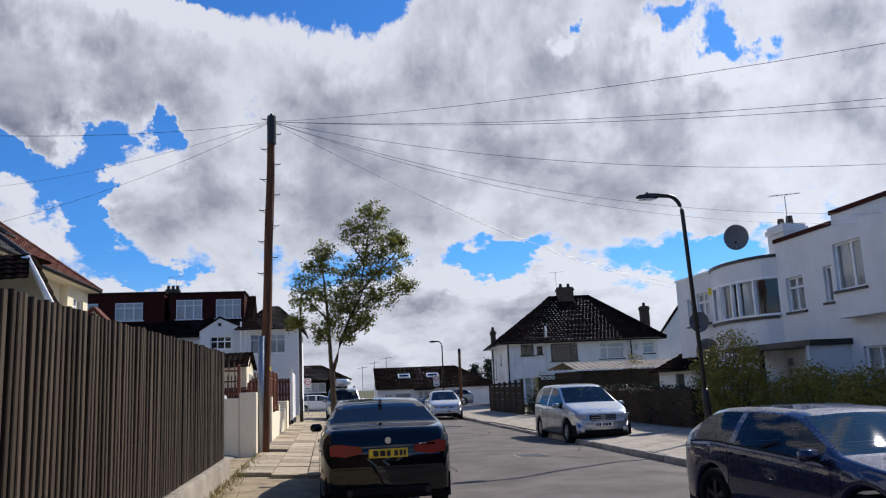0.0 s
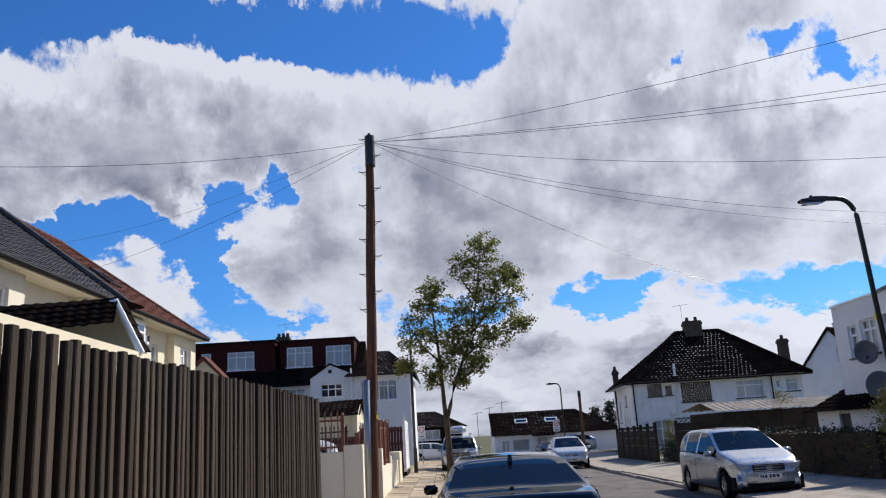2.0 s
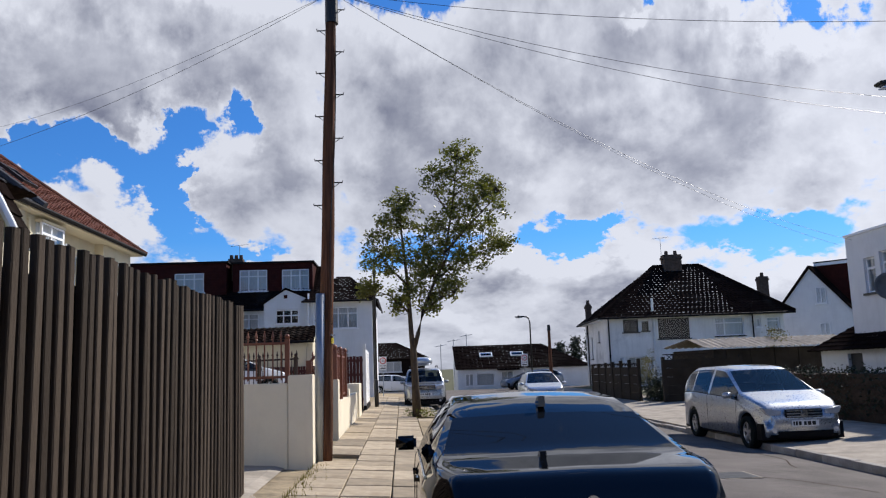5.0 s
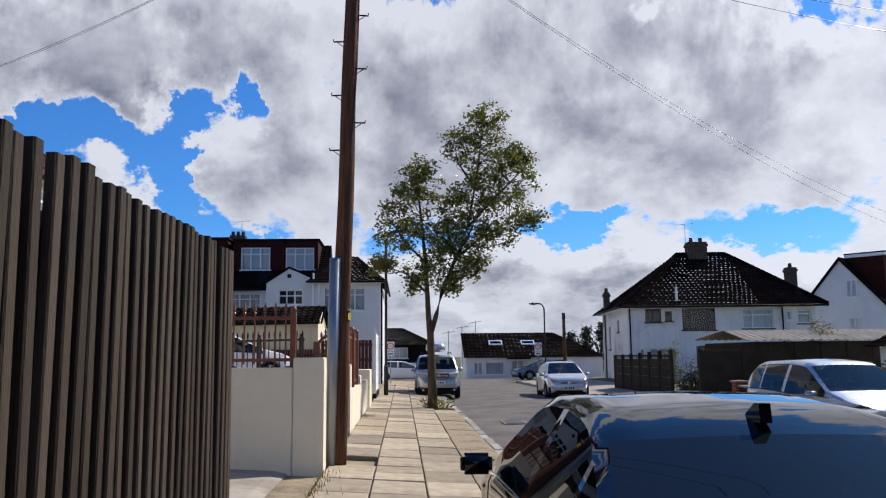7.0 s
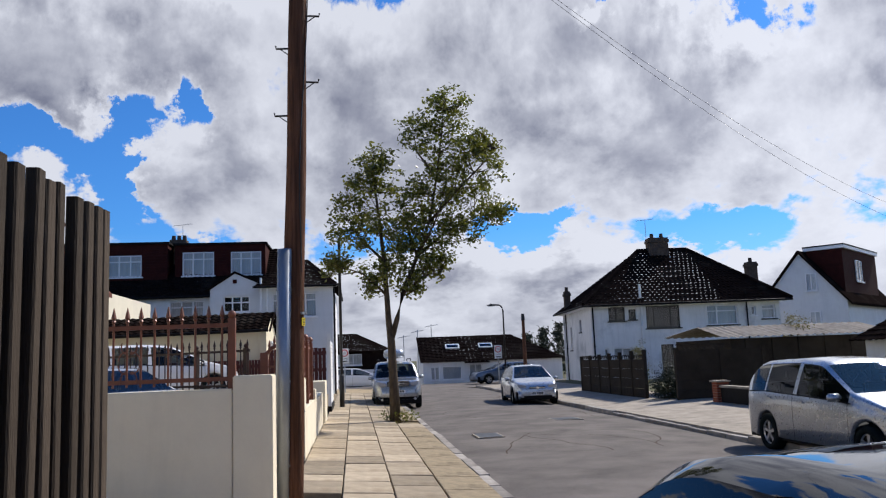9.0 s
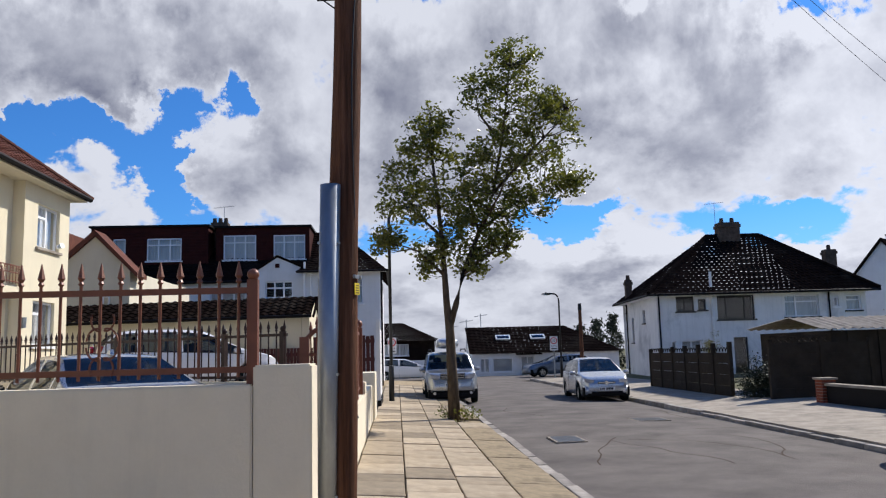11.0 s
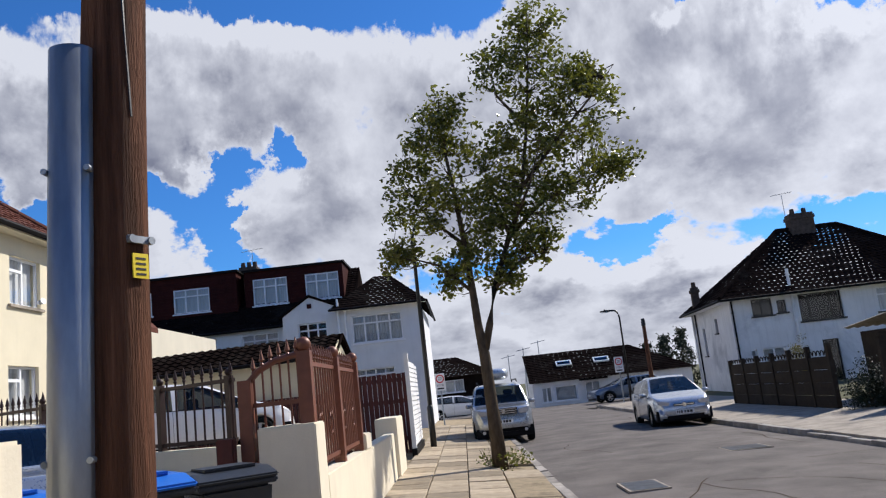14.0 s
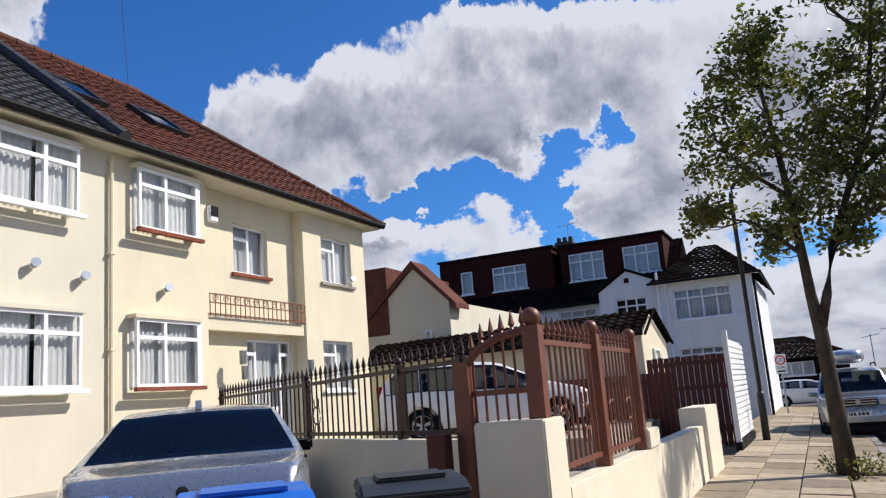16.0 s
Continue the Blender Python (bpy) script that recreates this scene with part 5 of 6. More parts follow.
WEDGE = dict(top=[(0, 0.8), (0.012, 1.02), (0.03, 1.13), (0.2, 1.38), (0.4, 1.48), (0.5, 1.48), (0.56, 1.44), (0.78, 1.0), (0.83, 0.95), (0.95, 0.83), (0.985, 0.74), (1, 0.56)],
             belt=[(0, 0.98), (0.2, 1.0), (0.6, 0.93), (0.78, 0.88), (0.9, 0.8), (1, 0.6)], width=MPV["width"])
SUV = dict(top=[(0, 0.9), (0.01, 1.2), (0.03, 1.5), (0.06, 1.72), (0.12, 1.77), (0.45, 1.78), (0.56, 1.75), (0.6, 1.7), (0.71, 1.18), (0.74, 1.13), (0.95, 1.05), (0.985, 0.95), (1, 0.62)],
           belt=[(0, 1.1), (0.2, 1.12), (0.7, 1.08), (0.9, 1.0), (1, 0.7)], width=MPV["width"])


def scaled(x, y, z, rz, k=1.0, kz=None):
    return pose(x, y, z, 0, 0, rz) @ Matrix.Diagonal((k, k, kz or k, 1))


c, *_ = car("saloon_car", scaled(0.93, 14.05, -0.06, 0.0, 0.95, 0.98), "black saloon car with dark tinted glass parked half on the pavement", 4.9, 1.86, 1.46, **SEDAN, paint=black_paint,
            axles=(-1.42, 1.55), r=0.335, glass_mat=tint_glass, s_glass=(0.2, 0.72), ws=(0.605, 0.745), rw=(0.17, 0.292), fin=True, belt_chrome=True, pillars=(0.46, 0.27))
rear_end(c, 4.9, 1.86, 0.74, 0.92, 0.36, plate_yellow, 0.78, 0.62, black_paint)
c, *_ = car("compact_car", scaled(7.5, 24.55, -0.17, 180.0, 1.0, 1.0), "silver compact family car parked facing up the street", 4.27, 1.78, 1.6, **MPV, paint=silver_paint,
            axles=(-1.28, 1.5), r=0.315, glass_mat=car_glass, s_glass=(0.06, 0.76), ws=(0.575, 0.775), rw=(0.03, 0.085), pillars=(0.42, 0.2), roof_w=0.6)
front_end(c, 4.27, 1.78, 0.72, (0.6, 0.76, 0.36), plate_white, 0.5, silver_paint, badge_r=0.075)
c, *_ = car("hatchback", scaled(5.38, 8.95, -0.14, 183.0, 0.96, 0.92), "dark blue-grey three-door hatchback parked at the kerb", 4.26, 1.81, 1.4, **HATCH, paint=navy_paint, rim_mat=black_iron,
            axles=(-1.3, 1.28), r=0.33, glass_mat=car_glass, s_glass=(0.1, 0.68), ws=(0.535, 0.715), rw=(0.035, 0.13), pillars=(0.3,), roof_w=0.58)
front_end(c, 4.26, 1.81, 0.66, (0.62, 0.68, 0.4), plate_white, 0.42, navy_paint, badge_r=0.07, slats=1)
c, *_ = car("hybrid_car", scaled(6.05, 42.9, -0.14, 177.0, 0.97), "pale silver hybrid hatchback parked with two wheels on the kerb", 4.46, 1.75, 1.49, **WEDGE, paint=pale_paint,
            axles=(-1.32, 1.38), r=0.315, glass_mat=car_glass, s_glass=(0.1, 0.77), ws=(0.565, 0.785), rw=(0.035, 0.2), pillars=(0.43,), roof_w=0.56)
front_end(c, 4.46, 1.75, 0.72, (0.62, 0.68, 0.3), plate_white, 0.45, pale_paint, slats=1)
c, *_ = car("off_road_car", scaled(0.95, 43.6, -0.1, 180.0, 0.97), "silver off-road car with roof rails and a roof box", 4.74, 1.85, 1.78, **SUV, paint=silver_paint,
            axles=(-1.4, 1.45), r=0.37, glass_mat=car_glass, s_glass=(0.05, 0.7), ws=(0.605, 0.72), rw=(0.03, 0.055), sill_z=0.4, pillars=(0.42, 0.22), roof_w=0.68)
front_end(c, 4.74, 1.85, 0.95, (0.86, 1.04, 0.42), plate_white, 0.66, silver_paint, lamp_h=0.2)
bm = B()
for sg in (-0.62, 0.62):
    tube(bm, [(sg, -1.9, 1.8), (sg, -1.8, 1.86), (sg, 0.3, 1.86), (sg, 0.45, 1.78)], 0.02, 8)
part("roof_rails", bm, black_plastic, c)
bm = B()
bmesh.ops.create_uvsphere(bm, u_segments=20, v_segments=10, radius=1.0)
for v in bm.verts:
    v.co = Vector((math.copysign(abs(v.co.x) ** 0.5, v.co.x) * 0.42, math.copysign(abs(v.co.y) ** 0.6, v.co.y) * 1.0 - 0.6, math.copysign(abs(v.co.z) ** 0.6, v.co.z) * 0.2 + 2.08))
part("roof_box", bm, pale_paint, c, "silver roof box", True)
c, *_ = car("saloon_car", scaled(-4.95, 25.85, 0.28, 38.0, 0.96, 0.98), "silver saloon car parked in the front yard", 4.8, 1.82, 1.46, **dict(SEDAN, top=YARD_TOP), paint=silver_paint,
            axles=(-1.4, 1.42), r=0.32, glass_mat=car_glass, s_glass=(0.2, 0.72), ws=(0.605, 0.745), rw=(0.168, 0.325), fin=True, group="cars in the yard", pillars=(0.46, 0.27), trim=black_plastic)
rear_end(c, 4.8, 1.82, 0.70, 0.86, 0.26, plate_yellow, 0.7, 0.58, silver_paint)
c, *_ = car("people_carrier", scaled(-6.3, 36.0, 0.8, -62.0, 0.98), "white people carrier parked behind the iron railing", 4.6, 1.8, 1.65, **MPV, paint=white_car,
            axles=(-1.4, 1.45), r=0.33, glass_mat=car_glass, s_glass=(0.06, 0.76), ws=(0.575, 0.775), rw=(0.03, 0.085), pillars=(0.42, 0.2), roof_w=0.6, group="cars in the yard")
rear_end(c, 4.6, 1.8, 0.9, 1.2, 0.14, plate_yellow, 0.8, 0.6, white_car, exhaust=False, letters=False)
c, *_ = car("estate_car", scaled(9.6, 67.0, -0.14, 100.0), "blue-grey estate car parked in the side street", 4.5, 1.8, 1.5, **HATCH, paint=blue_car,
            axles=(-1.35, 1.35), r=0.31, glass_mat=car_glass, s_glass=(0.1, 0.68), ws=(0.535, 0.715), rw=(0.035, 0.13), pillars=(0.4,), roof_w=0.58, group="cars in the side street")
c, *_ = car("estate_car", scaled(-0.3, 66.0, -0.14, 270.0), "white estate car parked in the side street", 4.5, 1.8, 1.5, **HATCH, paint=white_car,
            axles=(-1.35, 1.35), r=0.31, glass_mat=car_glass, s_glass=(0.1, 0.68), ws=(0.535, 0.715), rw=(0.035, 0.13), pillars=(0.4,), roof_w=0.58, group="cars in the side street")

forecourt = part("forecourt", box(B(), -8.95, -3.2, 33.4, 39.6, 0.3, 0.8), concrete)
tagged(forecourt, "raised concrete forecourt in front of the garage", "forecourt", kind="structure")


# ---- the slatted fence ----
fence = thing("slatted_fence", pose(-1.53, 0, 0), "dark-stained fence of upright wooden slats", "fence")
rng = random.Random(4)
slat = B()
box(slat, -0.014, 0.024, -0.03, 0.03, 0.0, 1.0)
bmesh.ops.bevel(slat, geom=[e for e in slat.edges if abs(e.verts[0].co.z - e.verts[1].co.z) > 0.5], offset=0.006, segments=1, affect="EDGES")
slat_mesh = bpy.data.meshes.new("slat")
slat.to_mesh(slat_mesh)
slat.free()
slat_mesh.materials.append(fence_wood)
y = -6.0
while y < 15.2:
    ob = new("slat", slat_mesh)
    ob.parent = fence
    top = 2.12 + (y - 6) * 0.011 + rng.uniform(-0.012, 0.012)
    ob.matrix_basis = pose(rng.uniform(-0.004, 0.004), y, 0.5, 0, rng.uniform(-0.4, 0.4), rng.uniform(-4, 4)) @ Matrix.Diagonal((1, 1, top - 0.5, 1))
    y += 0.113
# rails, and a board added behind them, coloured as the gaps' shade
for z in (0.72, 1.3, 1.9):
    part("fence_rail", box(B(), -0.07, -0.016, -6, 15.2, z - 0.045, z + 0.045), gap_shade, fence)
part("backing_board", box(B(), -0.125, -0.1, -6, 15.2, 0.45, 2.04), gap_shade, fence, "added near-black boards for the shade between the slats")
for k in range(9):
    part("fence_post", box(B(), -0.22, -0.126, -6 + k * 2.64, -5.9 + k * 2.64, 0.1, 2.05), fence_wood, fence)
part("plinth", box(B(), -0.14, 0.1, -6, 15.3, 0.05, 0.48), concrete, fence, "rough concrete plinth", bevel=0.02)

# grass and dirt along the foot of the plinth
vs, fs = [], []
for k in range(1500):
    y = rng.uniform(4, 20)
    x = -1.42 + abs(rng.gauss(0, 0.12))
    h = rng.uniform(0.03, 0.11)
    a = rng.uniform(0, 6.28)
    b = len(vs)
    z = pave_z(x) - 0.01
    vs += [(x, y, z), (x + 0.012 * math.cos(a), y + 0.012 * math.sin(a), z), (x + rng.uniform(-0.04, 0.04), y + rng.uniform(-0.04, 0.04), z + h)]
    fs.append((b, b + 1, b + 2))
tagged(mesh_part("weeds", vs, fs, bush_leaf), "dry weeds along the foot of the wall", "weeds", "", "stuff")


# ---- telegraph pole with its wires ----
pole = thing("telegraph_pole", pose(-1.31, 20.75, 0.12), "tall weathered wooden telegraph pole with iron steps", "pole")
TOP = Vector((0.21, 0.06, 8.2))


def on_pole(z):
    return TOP * float(z / TOP.z)


bm = B()
tube(bm, [on_pole(z) + Vector((0.006 * math.sin(z * 2.1), 0.005 * math.cos(z * 1.7), 0)) for z in np.linspace(0, TOP.z, 26)], [0.124 - 0.0045 * z for z in np.linspace(0, TOP.z, 26)], 24)
part("shaft", bm, pole_wood, pole, "reddish brown timber shaft", True)
part("cap", tube(B(), [TOP - Vector((0, 0, 0.7)), TOP + Vector((0, 0, 0.02))], [0.115, 0.11], 16), black_iron, pole, "black sleeve round the pole head")
part("finial", tube(B(), [TOP, TOP + Vector((0, 0, 0.09))], [0.07, 0.03], 12), black_iron, pole)
for k in range(11):
    z = 4.25 + k * 0.39
    sg = -1 if k % 2 == 0 else 1
    p = on_pole(z)
    bm = B()
    tube(bm, [p + Vector((sg * 0.08, 0, 0)), p + Vector((sg * 0.235, 0, -0.005)), p + Vector((sg * 0.24, 0, 0.03))], 0.011, 6)
    tube(bm, [p + Vector((sg * 0.08, 0, -0.09)), p + Vector((sg * 0.19, 0, -0.008))], 0.006, 5)
    part("step", bm, black_iron, pole, "iron climbing step")
bm = B()
prof = [(0.075 * math.cos(a), 0.06 * math.sin(a) - 0.02) for a in np.linspace(math.pi, 2 * math.pi, 9)]
lo = [bm.verts.new((-0.085 + x, -0.115 + y, 0.02)) for x, y in prof]
hi = [bm.verts.new((-0.085 + x + 0.06, -0.09 + y, 2.74)) for x, y in prof]
for a in range(len(prof) - 1):
    bm.faces.new((lo[a], lo[a + 1], hi[a + 1], hi[a]))
bm.faces.new(hi)
cond = part("conduit", bm, galv, pole, "galvanised steel cable guard", True)
md = cond.modifiers.new("thick", "SOLIDIFY")
md.thickness = 0.006
for z in (0.5, 1.35, 2.3):
    for sx in (-0.155, -0.01):
        part("bolt", tube(B(), [(sx + 0.02 * z, -0.125, z), (sx + 0.02 * z, -0.155, z)], 0.011, 8), galv, cond)
bm = B()
tube(bm, [on_pole(z) + Vector((0.105 * math.cos(0.5 * math.sin(z * 1.3) - 0.6), 0.105 * math.sin(0.5 * math.sin(z * 1.3) - 0.6), 0)) for z in np.linspace(2.5, 7.7, 30)], 0.007, 5)
part("cable", bm, black_iron, pole, "thin black cable down the pole")
ON_SIDE = Matrix.Translation(on_pole(2.0)) @ Matrix.Rotation(radians(-28), 4, "Z")
bm = B()
box(bm, 0.118, 0.128, -0.05, 0.05, 0.045, 0.07, ON_SIDE)
for q in (-0.04, 0.04):
    tube(bm, [ON_SIDE @ Vector((0.12, q, 0.057)), ON_SIDE @ Vector((0.138, q, 0.057))], 0.014, 10)
part("clamp", bm, galv, pole, "small metal clamp")
tagp = part("notice", box(B(), 0.119, 0.124, -0.032, 0.032, -0.075, 0.01, ON_SIDE), tag_yellow, pole, "small yellow notice plate")
bm = B()
for k in range(4):
    box(bm, 0.1241, 0.1255, -0.02, 0.02, -0.065 + k * 0.018, -0.058 + k * 0.018, ON_SIDE)
part("bars", bm, ink, tagp)

head = Vector((-1.31, 20.75, 0.12)) + TOP - Vector((0, 0, 0.12))
WIRES = [((15.0, 5.2, 5.8), 0.5), ((15.0, 9.7, 5.7), 0.45), ((15.0, 10.6, 5.7), 0.4), ((15.0, 15.0, 5.7), 0.7), ((15.0, 19.2, 5.4), 0.8), ((15.0, 20.2, 5.3), 0.8),
         ((14.6, 33.0, 5.2), 0.5), ((14.8, 32.3, 5.2), 0.6), ((-10.2, 25.0, 6.3), 0.3), ((-14.2, 33.8, 9.8), 0.35), ((-10.2, 14.0, 6.0), 0.4)]
for end, sag in WIRES:
    end = Vector(end)
    bm = B()
    tube(bm, [head.lerp(end, float(s)) - Vector((0, 0, float(sag * 4 * s * (1 - s)))) for s in np.linspace(0, 1, 24)], 0.0045, 4)
    w = part("overhead_wire", bm, black_iron)
    tagged(w, "thin black overhead telephone wire", "wire", "overhead wires")


# ---- street lamps ----
def street_lamp(m, h, reach, label):
    t_ = thing("street_lamp", m, label, "street lamp", "street lamps")
    part("base", tube(B(), [(0, 0, 0), (0, 0, 1.1), (0, 0, 1.15)], [0.085, 0.085, 0.055], 14), black_iron, t_, "", True)
    part("column", tube(B(), [(0, 0, 1.1), (0, 0, h - 0.45)] + [(reach * 0.55 * (1 - math.cos(a)), 0, h - 0.45 + 0.45 * math.sin(a)) for a in np.linspace(0.2, math.pi / 2, 7)] + [(reach, 0, h + 0.02)], 0.05, 12), black_iron, t_, "", True)
    bm = B()
    prism(bm, [(reach - 0.05, h - 0.03), (reach + 0.05, h - 0.06), (reach + 0.5, h - 0.02), (reach + 0.52, h + 0.03), (reach + 0.2, h + 0.07), (reach - 0.05, h + 0.05)], "y", -0.11, 0.11)
    hd = part("lamp_head", bm, black_iron, t_, "flat black lamp head", bevel=0.015)
    part("lens", box(B(), reach + 0.1, reach + 0.46, -0.08, 0.08, h - 0.075, h - 0.055), clear_lens, hd)
    part("sensor", tube(B(), [(reach + 0.25, 0, h + 0.06), (reach + 0.25, 0, h + 0.11)], 0.035, 10), black_iron, hd)


street_lamp(pose(9.05, 19.42, 0.05, 0, 2.0, 180), 5.85, 0.6, "black steel street lamp with a curved arm")
street_lamp(pose(-1.05, 39.7, 0.1, 0, 0, 0), 6.1, 0.5, "black steel street lamp with a curved arm")
street_lamp(pose(8.85, 62.0, -0.1, 0, 0, 180), 5.0, 0.5, "grey steel street lamp with a curved arm")
fp = thing("telegraph_pole", pose(10.33, 63, -0.45), "short dark wooden telegraph pole", "pole")
part("shaft", tube(B(), [(0, 0, 0), (0, 0, 4.4)], [0.14, 0.1], 12), pole_wood, fp)
part("cap", tube(B(), [(0, 0, 4.4), (0, 0, 4.8)], [0.13, 0.1], 12), black_iron, fp)
for k in range(3):
    pp = thing("tall_aerial", pose(3.3 + k * 1.1, 75, 0), "thin television aerial on a far roof", "aerial")
    part("mast", tube(B(), [(0, 0, 0), (0, 0, 3.6 + 0.4 * k)], 0.03, 5), galv, pp)
    part("boom", tube(B(), [(-0.5, 0, 3.4 + 0.4 * k), (0.5, 0, 3.55 + 0.4 * k)], 0.02, 5), galv, pp)


# ---- twenty-zone signs ----
def zone_sign(m, s, label):
    t_ = thing("road_sign", m, label, "road sign", "zone signs")
    part("post", tube(B(), [(0, 0.03, 0), (0, 0.03, 2.4 * s)], 0.035, 10), galv, t_)
    pl = part("plate", box(B(), -0.2 * s, 0.2 * s, -0.012, 0.0, 1.68 * s, 2.4 * s), white_paint, t_)
    bm = B()
    n = 28
    ring = [[bm.verts.new((q * s * math.cos(a), -0.017, 2.18 * s + q * s * math.sin(a))) for q in (0.13, 0.18)] for a in (2 * math.pi * k / n for k in range(n))]
    for k in range(n):
        bm.faces.new((ring[k][0], ring[(k + 1) % n][0], ring[(k + 1) % n][1], ring[k][1]))
    part("ring", bm, sign_red, pl)
    cu_ = bpy.data.curves.new("number", "FONT")
    cu_.body, cu_.size, cu_.align_x, cu_.align_y, cu_.extrude = "20", 0.17 * s, "CENTER", "CENTER", 0.002
    cu_.materials.append(ink)
    tx = new("number", cu_)
    tx.parent = pl
    tx.matrix_basis = pose(0, -0.018, 2.18 * s, 90, 0, 0)
    cu2 = bpy.data.curves.new("word", "FONT")
    cu2.body, cu2.size, cu2.align_x, cu2.align_y, cu2.extrude = "ZONE", 0.11 * s, "CENTER", "CENTER", 0.002
    cu2.materials.append(ink)
    tx = new("word", cu2)
    tx.parent = pl
    tx.matrix_basis = pose(0, -0.018, 1.9 * s, 90, 0, 0)
    part("bars", box(B(), -0.14 * s, 0.14 * s, -0.016, -0.012, 1.74 * s, 1.8 * s), ink, pl)


zone_sign(pose(8.05, 60.0, -0.3), 1.1, "white twenty zone sign on a grey post")
zone_sign(pose(-1.1, 54.0, -0.15), 1.05, "white twenty zone sign on a grey post")


# ---- yard walls, piers and railings ----
def wall_run(name, x0, x1, y0, y1, z0, z1, label, cap=0.0):
    t_ = thing(name, None, label, "wall", "yard walls")
    part("body", box(B(), x0, x1, y0, y1, z0, z1), wall_cream, t_, bevel=0.012)
    return t_


wall_run("garden_wall", -8.5, -1.80, 20.07, 20.28, 0.05, 1.435, "smooth cream painted wall under the iron railing")
wall_run("gate_pier", -1.795, -1.42, 20.07, 20.45, 0.05, 1.555, "smooth cream painted gate pier")
wall_run("gate_pier", -1.93, -1.42, 25.1, 25.55, 0.05, 1.42, "smooth cream painted gate pier")
wall_run("garden_wall", -1.6, -1.42, 25.555, 33.9, 0.02, 0.94, "cream painted boundary wall under the railing")
wall_run("small_pier", -1.61, -1.41, 28.45, 29.0, 0.941, 1.14, "low cream pier on the wall")
wall_run("garden_wall", -1.75, -1.36, 32.5, 33.95, 0.02, 1.2, "cream end pier of the boundary wall")
YARD = Matrix.Translation((-2.2, 26.0, 0)) @ Matrix.Rotation(math.atan2(4.5, -6.6), 4, "Z")
yw = thing("garden_wall", YARD, "pale rendered wall across the front yard", "wall", "yard walls")
part("body", box(B(), 0, 7.9, -0.1, 0.1, 0.1, 1.26), wall_cream, yw, bevel=0.012)


def spear(bm, x, y, z, s=1.0):
    n = 6
    prof = [(0.012, 0.0), (0.022, 0.012), (0.012, 0.03), (0.026, 0.05), (0.02, 0.075), (0.003, 0.15)]
    rings = [[bm.verts.new((x + r * s * math.cos(a), y + r * s * math.sin(a), z + h * s)) for a in (2 * math.pi * k / n for k in range(n))] for r, h in prof]
    for a, b in zip(rings, rings[1:]):
        for k in range(n):
            bm.faces.new((a[k], a[(k + 1) % n], b[(k + 1) % n], b[k]))
    bm.faces.new(rings[-1])


def railing(name, p, q, z0, z1, gap, label, mat=None, posts=(), post_h=0.12, spikes=True, scrolls=(), knob=True, rails=(), post_w=0.035):
    """Iron railing between two places: rails, spear-topped bars, posts at shares of its length, scroll rosettes."""
    mat = mat or iron_brown
    p, q = Vector((*p, 0)), Vector((*q, 0))
    d = q - p
    L = d.length
    m = Matrix.Translation(p) @ Matrix.Rotation(math.atan2(d.y, d.x), 4, "Z")
    t_ = thing(name, m, label, "railing", "iron railings")
    for z in (z0 + 0.05, z1 - 0.05, *rails):
        part("rail", box(B(), 0, L, -0.018, 0.018, z - 0.02, z + 0.02), mat, t_)
    n = max(2, int(L / gap))
    bars = B()
    tube(bars, [(0, 0, z0), (0, 0, z1 + (0.0 if spikes else -0.05))], 0.011, 8)
    if spikes:
        spear(bars, 0, 0, z1, 1.0)
    me = bpy.data.meshes.new("bar")
    bars.to_mesh(me)
    bars.free()
    me.materials.append(mat)
    for k in range(n + 1):
        x = (k + 0.5) * gap
        if x > L:
            break
        ob = new("bar", me)
        ob.parent = t_
        ob.matrix_basis = pose(x, 0, 0)
    for s in posts:
        x = s * L
        ps = part("post", box(B(), x - post_w, x + post_w, -post_w, post_w, z0 - 0.06, z1 + post_h), mat, t_)
        if knob:
            bm = B()
            bmesh.ops.create_uvsphere(bm, u_segments=14, v_segments=8, radius=post_w * 1.15, matrix=Matrix.Translation((x, 0, z1 + post_h + post_w)))
            part("knob", bm, mat, ps, "", True)
    for x in scrolls:
        bm = B()
        zc = z0 + (z1 - z0) * 0.38
        for sx in (1, -1):
            for sz in (1, -1):
                pts = [(x + sx * (0.05 + 0.05 * math.cos(a) * (1 - a / 12)), -0.02, zc + sz * (0.02 + 0.16 * a / 7 + 0.05 * math.sin(a) * (1 - a / 12))) for a in np.linspace(0, 7, 26)]
                tube(bm, pts, 0.007, 5)
        part("scroll", bm, mat, t_, "wrought scroll")
    return t_


railing("front_railing", (-8.5, 20.17), (-1.80, 20.17), 1.48, 2.1, 0.128, "brown painted iron railing with spear heads", posts=(0.998, 0.6), scrolls=(5.72, 2.5), post_h=0.02, rails=())
railing("yard_railing", (-8.7, 30.43), (-2.4, 26.14), 1.27, 1.96, 0.15, "dark iron railing with spear heads across the yard", posts=(0.02, 0.52, 0.84, 0.99), scrolls=(2.2, 4.3), mat=iron_dark, post_h=0.0)
railing("boundary_railing", (-1.51, 25.3), (-1.51, 28.5), 1.0, 2.0, 0.14, "tall brown painted iron railing on the boundary wall", posts=(0.0, 0.5, 0.99), scrolls=(0.5, 1.1, 2.0, 2.7), post_h=0.06, post_w=0.06)
